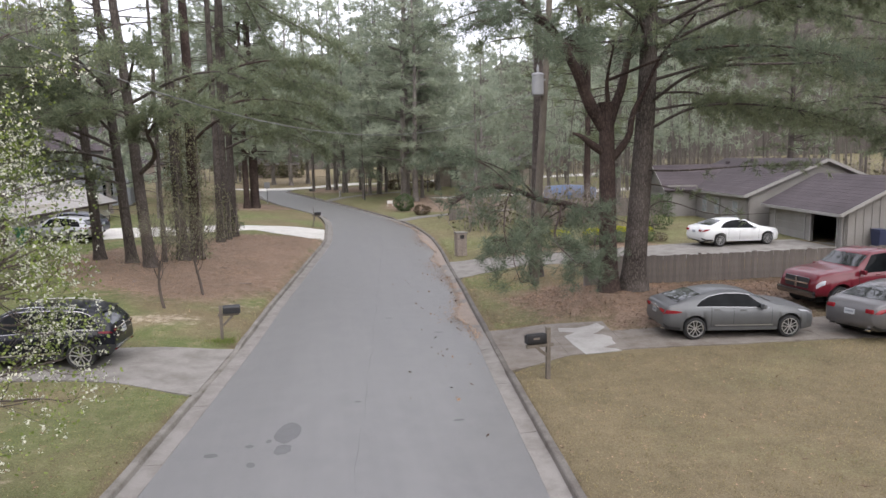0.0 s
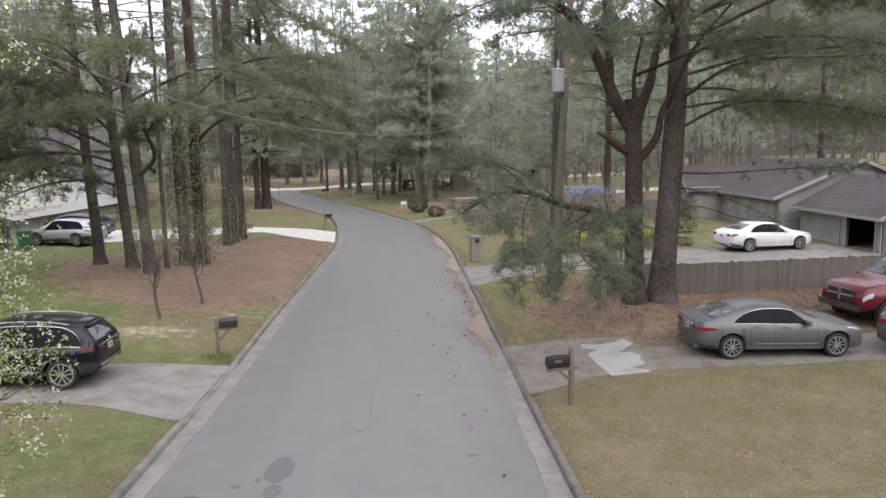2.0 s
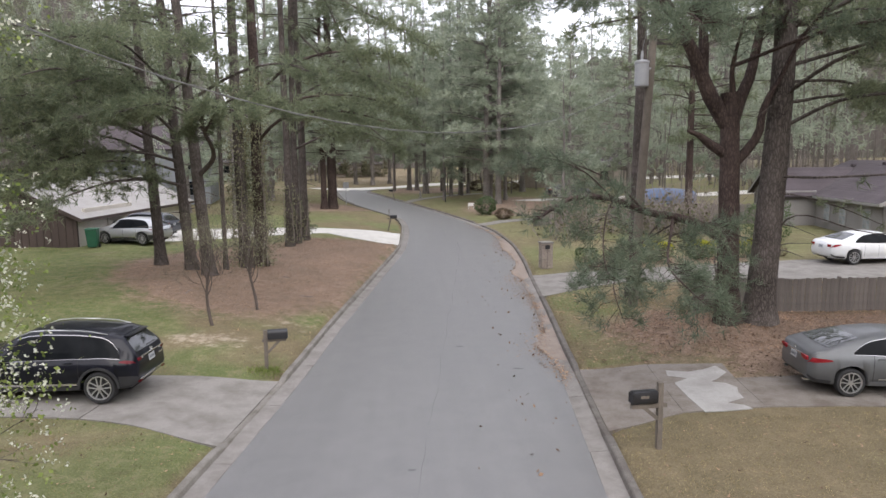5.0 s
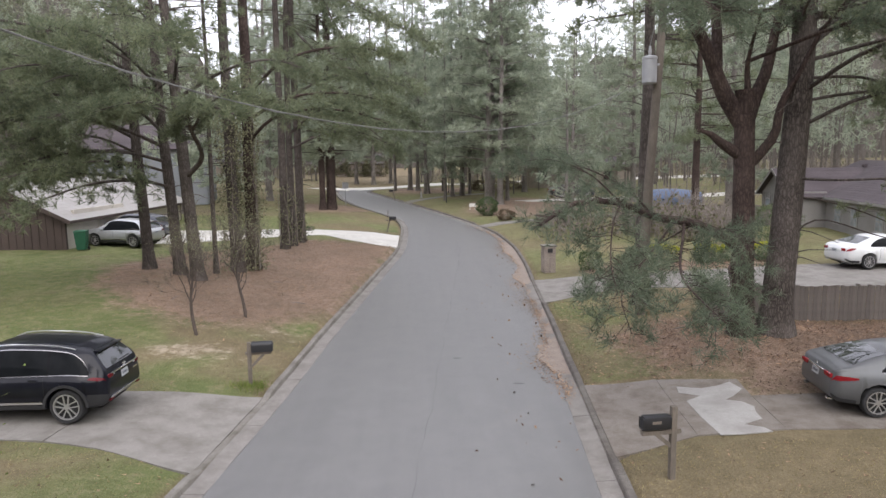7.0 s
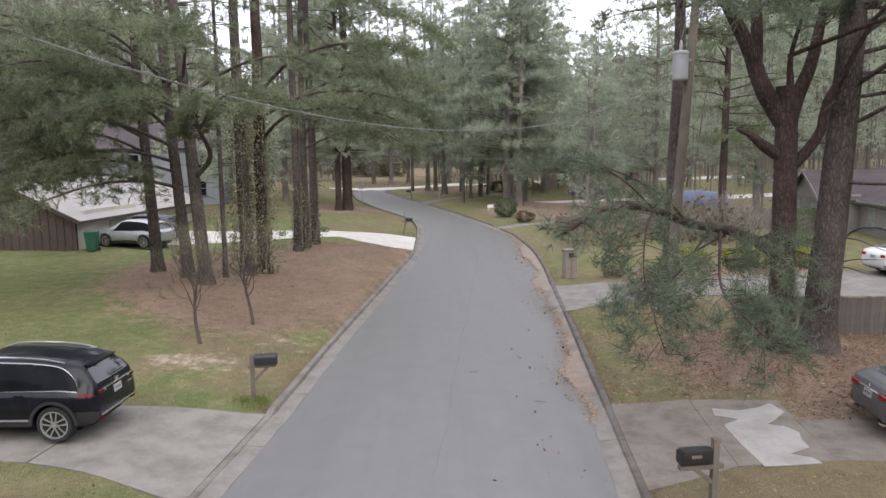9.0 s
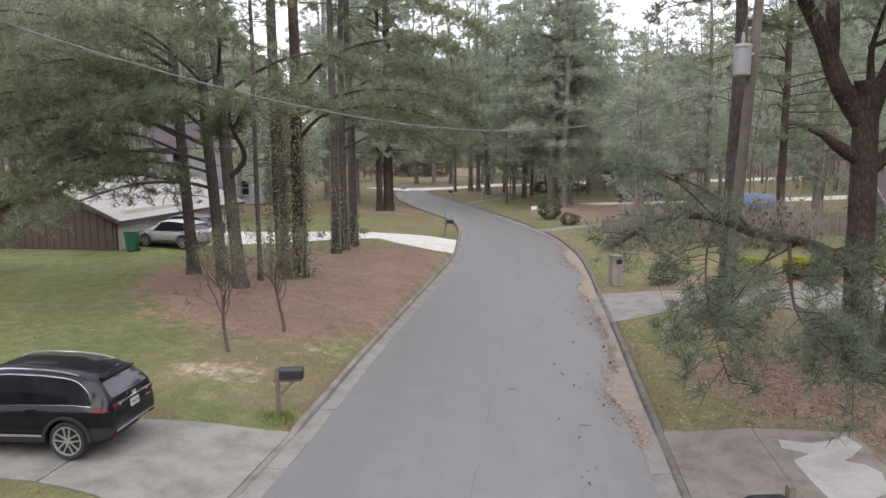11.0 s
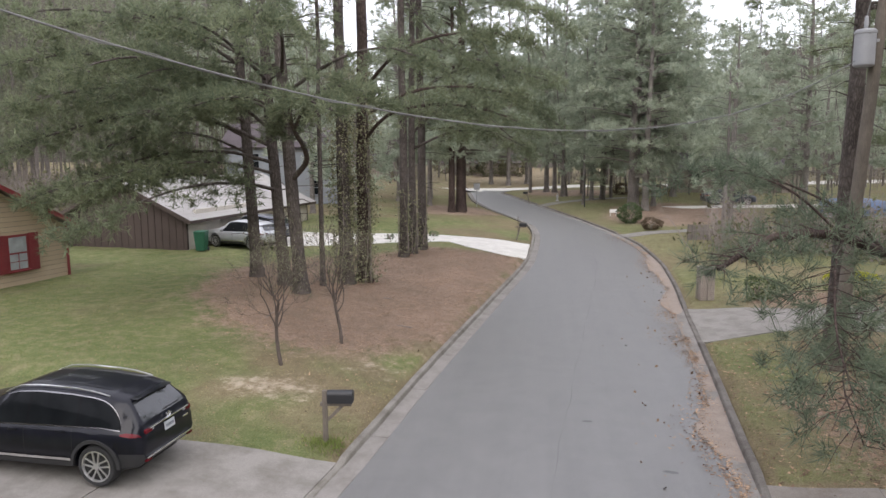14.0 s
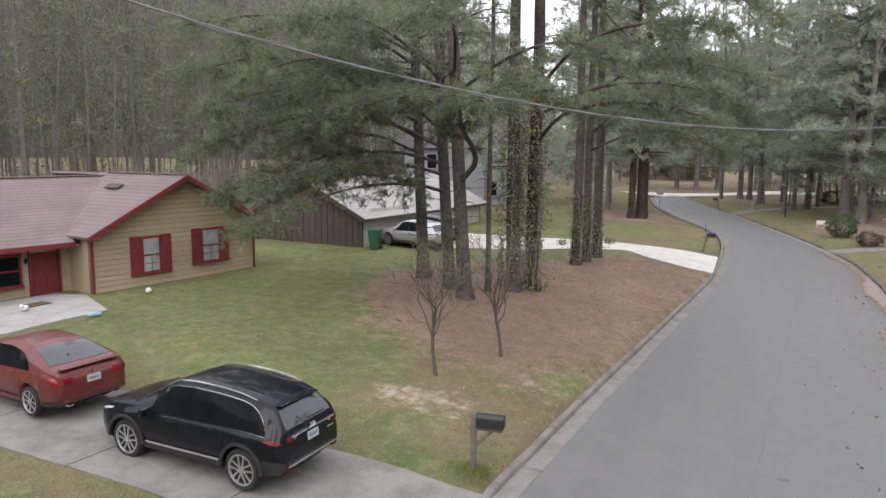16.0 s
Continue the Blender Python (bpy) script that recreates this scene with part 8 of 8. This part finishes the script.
def wheelie_bin(x, y, mat, label, rz=0):
    root = empty("wheeled_bin", pose(x, y, h(x, y), 0, 0, rz), label, "bin", "wheeled bins")
    bm = bmesh.new()
    lo = [bm.verts.new((sx * .22, sy * .24, .05)) for sx, sy in ((-1, -1), (1, -1), (1, 1), (-1, 1))]
    hi = [bm.verts.new((sx * .29, sy * .33, .98)) for sx, sy in ((-1, -1), (1, -1), (1, 1), (-1, 1))]
    for i in range(4):
        bm.faces.new((lo[i], lo[(i + 1) % 4], hi[(i + 1) % 4], hi[i]))
    bm.faces.new(lo[::-1]); bm.faces.new(hi)
    bmesh.ops.bevel(bm, geom=bm.edges[:], offset=.02, segments=2, affect='EDGES')
    part("bin_body", bm, mat, root, smooth=40)
    part("lid", boxbm((.0, .0, 1.02), (.62, .7, .07), .03), mat, root, smooth=40)
    part("handle", tubebm([(.0, .36, .98), (.0, .42, .98)], .02, 6), mat, root)
    for sx in (-.25, .25):
        w = part("bin_wheel", lathe([(.001, -.03), (.1, -.03), (.1, .03), (.001, .03)], 14), "rubber", root)
        w.matrix_local = pose(sx, .28, .1, 0, 0, 90)


wheelie_bin(-16.9, 32.2, "bin_green", "green wheeled bin beside the garage", 10)
wheelie_bin(27.4, 21.6, "bin_blue", "dark wheeled bin by the garage wall", 0)
wheelie_bin(28.5, 21.5, "bin_purple", "purple-blue wheeled bin by the garage wall", 0)
wheelie_bin(29.6, 21.4, "bin_green", "green wheeled bin by the garage wall", 0)


def street_sign(x, y):
    root = empty("street_sign", pose(x, y, h(x, y), 0, 0, 0), "grey back of a small square street sign on a thin post", "sign")
    part("post", tubebm([(0, 0, 0), (0, 0, 2.2)], .035, 8), "galv", root)
    part("sign_plate", boxbm((0, -.05, 1.95), (.60, .015, .62), .006), "galv", root)
    part("clamp", boxbm((0, -.03, 2.05), (.1, .04, .05), .005), "galv", root)


street_sign(-6.35, 66.0)


def thin_post(x, y):
    root = empty("marker_post", pose(x, y, h(x, y)), "thin dark marker post on the lawn", "post")
    part("post", tubebm([(0, 0, 0), (0, 0, 3.6)], [.06, .05], 8), "black_metal", root, smooth=40)


thin_post(3.95, 66.5)


def lawn_sign(x, y):
    root = empty("yard_sign", pose(x, y, h(x, y), 0, 0, 10), "small white yard sign beside the bush", "sign")
    part("board", boxbm((0, 0, .42), (.62, .03, .3), .008), "trim_white", root)
    for sx in (-.24, .24):
        part("leg", boxbm((sx, 0, .2), (.04, .03, .5)), "trim_white", root)


lawn_sign(5.95, 58.5)


def ornament(x, y):
    bm = lathe_z([(.001, 0), (.30, .0), (.30, .12), (.16, .2), (.14, .5), (.22, .75), (.20, .95), (.09, 1.05), (.12, 1.2), (.1, 1.32), (.001, 1.36)], (0, 0), 14)
    ob = part("garden_ornament", bm, "patch_concrete", None, smooth=50)
    ob.location, ob.scale = (x, y, h(x, y)), (.62, .62, .62)
    tagged(ob, "pale stone garden ornament beside the far path", "ornament")


ornament(1.45, 73.4)


def small_things():
    ball = bmesh.new(); bmesh.ops.create_icosphere(ball, subdivisions=2, radius=.11)
    ob = part("ball", ball, "trim_white", None, smooth=60); ob.location = (-18.82, 19.05, h(-18.82, 19.05) + .09)
    tagged(ob, "white ball lying on the lawn", "ball")
    ob = part("toy_tray", boxbm((0, 0, .06), (.40, .16, .08), .03), "tray_blue", None, smooth=40); ob.matrix_world = pose(-17.5, 15.7, h(-17.5, 15.7) + .02, 0, 0, 60)
    tagged(ob, "small light blue plastic tray on the grass", "tray")
    bm = bmesh.new()
    bmesh.ops.create_icosphere(bm, subdivisions=2, radius=.11, matrix=Matrix.Diagonal((1.5, 1, .9, 1)))
    bmesh.ops.create_icosphere(bm, subdivisions=2, radius=.07, matrix=Matrix.Translation((.15, 0, .09)))
    ob = part("porch_stone", bm, "trim_white", None, smooth=60); ob.matrix_world = pose(-19.75, 15.05, h(-19.75, 15.05) + .16, 0, 0, -70)
    tagged(ob, "pale rounded stone ornament on the porch", "ornament")


small_things()


def tarp_boat(x, y, rz):
    root = empty("covered_boat", pose(x, y, h(x, y), 0, 0, rz), "boat under a faded blue tarpaulin on a trailer", "boat")
    bm = bmesh.new()
    rows = []
    for k in range(13):
        u = k / 12
        w = 1.05 * math.sin(math.pi * min(.5, .16 + u * .6)) * (1 if u < .65 else 1 - (u - .65) / .35 * .85)
        top = 1.75 + .25 * math.sin(u * 3) - .3 * u
        rows.append([bm.verts.new((-2.6 + 5.2 * u, yy * w, z)) for yy, z in ((-.75, .55), (-1, 1.0), (-.92, 1.25), (-.4, top - .1), (0, top), (.4, top - .1), (.92, 1.25), (1, 1.0), (.75, .55))])
    for a, b in zip(rows, rows[1:]):
        for k in range(8):
            bm.faces.new((a[k], a[k + 1], b[k + 1], b[k]))
    bm.faces.new(rows[0]); bm.faces.new(rows[-1][::-1])
    bmesh.ops.recalc_face_normals(bm, faces=bm.faces[:])
    part("tarpaulin", bm, "tarp_blue", root, smooth=50)
    part("trailer_beam", boxbm((0, 0, .45), (5.4, .5, .12), .02), "galv", root)
    for sd in (-1, 1):
        wheel(root, -.6, sd * .9, .3, .3, sd, 6)


tarp_boat(22.6, 53.0, 8)


# ---- grass, straw and leaf litter ----
def blades(name, n, x0, x1, y0, y1, mat, label, seed, keep, length, width, flat=False):
    rng = np.random.default_rng(seed)
    x, y = rng.uniform(x0, x1, n * 3), rng.uniform(y0, y1, n * 3)
    k = keep(x, y, rng.uniform(0, 1, n * 3))
    x, y = x[k][:n], y[k][:n]
    n = len(x)
    z = land(x, y) + .018 * noise2(x, y, 2.3)
    c = np.stack([x, y, z], -1)
    way = unit(rng, n)
    if flat:
        way[:, 2] = np.abs(way[:, 2]) * .15 + .02
    else:
        way[:, 2] = np.abs(way[:, 2]) * .8 + .35
    way /= np.linalg.norm(way, axis=1, keepdims=True)
    ln = length * rng.uniform(.5, 1.4, (n, 1))
    side = np.cross(way, unit(rng, n)); side /= np.linalg.norm(side, axis=1, keepdims=True) + 1e-9
    if flat:
        side[:, 2] *= .2
    c = c + np.array([0, 0, .012 if flat else -.005])
    v = np.stack([c - side * width * .5, c + side * width * .5, c + way * ln], 1).reshape(-1, 3)
    tagged(arr_mesh(name, v, np.arange(len(v)).reshape(-1, 3), mat), label, "grass" if not flat else "litter", kind="stuff")


def on_lawn(chan, lo, hi):
    def f(x, y, u):
        s, g_, d = cover(x, y)
        ol, orr = along(LEFT, y) - x, x - along(RIGHT, y)
        ok = ((ol > .05) & ~((y > drive_near(ol)) & (y < drive_far(ol) + .03))) | ((orr > .05) & ~((y > 8.1) & (y < 11.95)) & ~((y > 21.2) & (y < 26.3)))
        val = {"straw": s, "green": g_ * (1 - s), "tan": (1 - g_) * (1 - s)}[chan] * (1 - d)
        return ok & (u < sm(lo, hi, val))
    return f


blades("dormant_grass", 90000, -14, 20, -6, 26, "grass_tan", "dormant tan grass blades", 1, on_lawn("tan", .2, .8), .055, .012)
blades("green_grass", 90000, -19, 16, -6, 32, "grass_green", "short green grass blades", 2, on_lawn("green", .2, .8), .06, .012)
blades("pine_straw", 80000, -14, 18, 10, 38, "litter", "fallen brown pine needles", 3, on_lawn("straw", .3, .7), .16, .014, True)
blades("leaf_litter", 5000, 4.4, 20, 11.5, 21.3, "litter", "scattered brown leaves", 4, lambda x, y, u: (x - along(RIGHT, y) > .1) & (u < .8), .09, .07, True)
blades("mound_leaves", 15000, 6, 19, 10.2, 17.5, "litter_dark", "red-brown leaves heaped under the forked pine", 8, lambda x, y, u: (u < .9 * inside(STRAW[1], x, y, 1.2)) & ~((y < 11.9) & (x < 8.2)), .08, .05, True)
blades("lawn_litter", 2600, -12, 18, -2, 20, "litter", "a few scattered brown leaves on the lawns", 6, lambda x, y, u: on_lawn("green", -1, 0)(x, y, u), .08, .05, True)


def gutter_litter():
    """Drifts of leaves and straw in the right-hand gutter."""
    rng = np.random.default_rng(9)
    n = 13000
    y = 10.5 + 38 * rng.beta(1.1, 1.4, n)
    wide = .26 + .5 * (.5 + .5 * np.sin(y * .55 + 1.0)) * sm(11, 15, y)
    o = .16 + np.abs(rng.normal(size=n)) * wide * .75
    x = along(RIGHT, y) - o
    k = (o < 1.6) & ~((y > 22) & (y < 24.6) & (rng.uniform(size=n) < .6))
    x, y, o = x[k], y[k], o[k]
    n = len(x)
    z = road_z(y) + .012 + .03 * np.clip(o - .45, 0, 1)
    c = np.stack([x, y, z], -1)
    a = rng.uniform(0, 6.28, n)
    ln = rng.uniform(.03, .10, (n, 1)); wd = rng.uniform(.012, .06, (n, 1))
    d = np.stack([np.cos(a), np.sin(a), rng.uniform(0, .2, n)], -1); s = np.stack([-np.sin(a), np.cos(a), rng.uniform(-.1, .2, n)], -1)
    v = np.stack([c - s * wd * .5, c + s * wd * .5, c + d * ln], 1).reshape(-1, 3)
    tagged(arr_mesh("gutter_litter", v, np.arange(len(v)).reshape(-1, 3), "litter"), "brown leaves and straw drifted along the gutter", "litter", kind="stuff")
    # single dark cones and leaves on the asphalt
    n = 90
    y = rng.uniform(3, 34, n); x = along(RIGHT, y) - .6 - np.abs(rng.normal(size=n)) * 1.0
    c = np.stack([x, y, road_z(y) + .05], -1)
    v, f = leaves(c, rng, .09)
    tagged(arr_mesh("road_litter", v, f, "litter"), "single leaves and cones on the asphalt", "litter", kind="stuff")


gutter_litter()


def sand_drift(name, y0, y1, side, wide, seed):
    """Washed sand and straw lying thin along a gutter, with a ragged edge."""
    rng = np.random.default_rng(seed)
    ys = np.arange(y0, y1, .12)
    n = len(ys)
    rag = np.convolve(rng.normal(size=n + 8), np.ones(9) / 4.5, "valid") * .16 + rng.normal(size=n) * .03
    ends = np.minimum(sm(y0, y0 + 1.5, ys), 1 - sm(y1 - 2, y1, ys))
    w = np.maximum(.02, (wide * (.62 + .38 * np.sin(ys * .8 + seed)) + rag) * ends)
    sg = -1 if side is RIGHT else 1
    x0 = along(side, ys) + sg * (KERB + .03)
    V, F = [], []
    for k in range(n):
        z = float(road_z(ys[k]))
        for u in (0, .5, 1):
            o = w[k] * u
            a0, b0 = x_left(ys[k]) + GUTTER + KERB, x_right(ys[k]) - GUTTER - KERB
            x = x0[k] + sg * o
            q = min(max((x - a0) / (b0 - a0), 0), 1)
            V.append((x, ys[k], z + .012 + .05 * (1 - (2 * q - 1) ** 2) + (.012 if u < .4 else .008 if u < .9 else .001)))
        if k:
            for j in (0, 1):
                F.append((3 * k - 3 + j, 3 * k - 2 + j, 3 * k + 1 + j, 3 * k + j))
    tagged(arr_mesh(name, V, F, "sand", smooth=50), "thin drift of washed sand and straw in the gutter", "sand", kind="structure")


sand_drift("sand_drift_right", 12.2, 21.0, RIGHT, .62, 3)
sand_drift("sand_drift_far", 24.5, 40.0, RIGHT, .85, 5)


def fallen_sticks():
    tb = Tubes()
    rng = np.random.default_rng(4)
    for x, y, ln in ((-3.6, 20.8, .9), (-8, 19.6, .7), (-5, 24, .6), (8.2, 15.6, .6)):
        a = rng.uniform(0, 3.1)
        p = np.array([x, y, h(x, y) + .03])
        tb.add([p, p + [math.cos(a) * ln * .5, math.sin(a) * ln * .5, .03], p + [math.cos(a) * ln, math.sin(a) * ln, .01]], [.018, .014, .006], 5)
    tagged(tb.mesh("fallen_sticks", "twig"), "fallen sticks in the straw", "stick", kind="stuff")


fallen_sticks()


def mailbox_tuft():
    """A bright tuft of fresh grass round the mailbox post."""
    rng = np.random.default_rng(31)
    n = 1100
    c = np.stack([-3.63 + rng.normal(size=n) * .22, 12.2 + rng.normal(size=n) * .16], -1)
    z = land(c[:, 0], c[:, 1])
    way = unit(rng, n) * .5 + [0, 0, 1]
    b = np.column_stack([c, z - .01])
    s = np.cross(way, unit(rng, n)) * .006
    v = np.stack([b - s, b + s, b + way * rng.uniform(.04, .13, (n, 1))], 1).reshape(-1, 3)
    tagged(arr_mesh("grass_tuft", v, np.arange(len(v)).reshape(-1, 3), "leaf_green"), "bright green grass tuft round the mailbox post", "grass", kind="stuff")


mailbox_tuft()
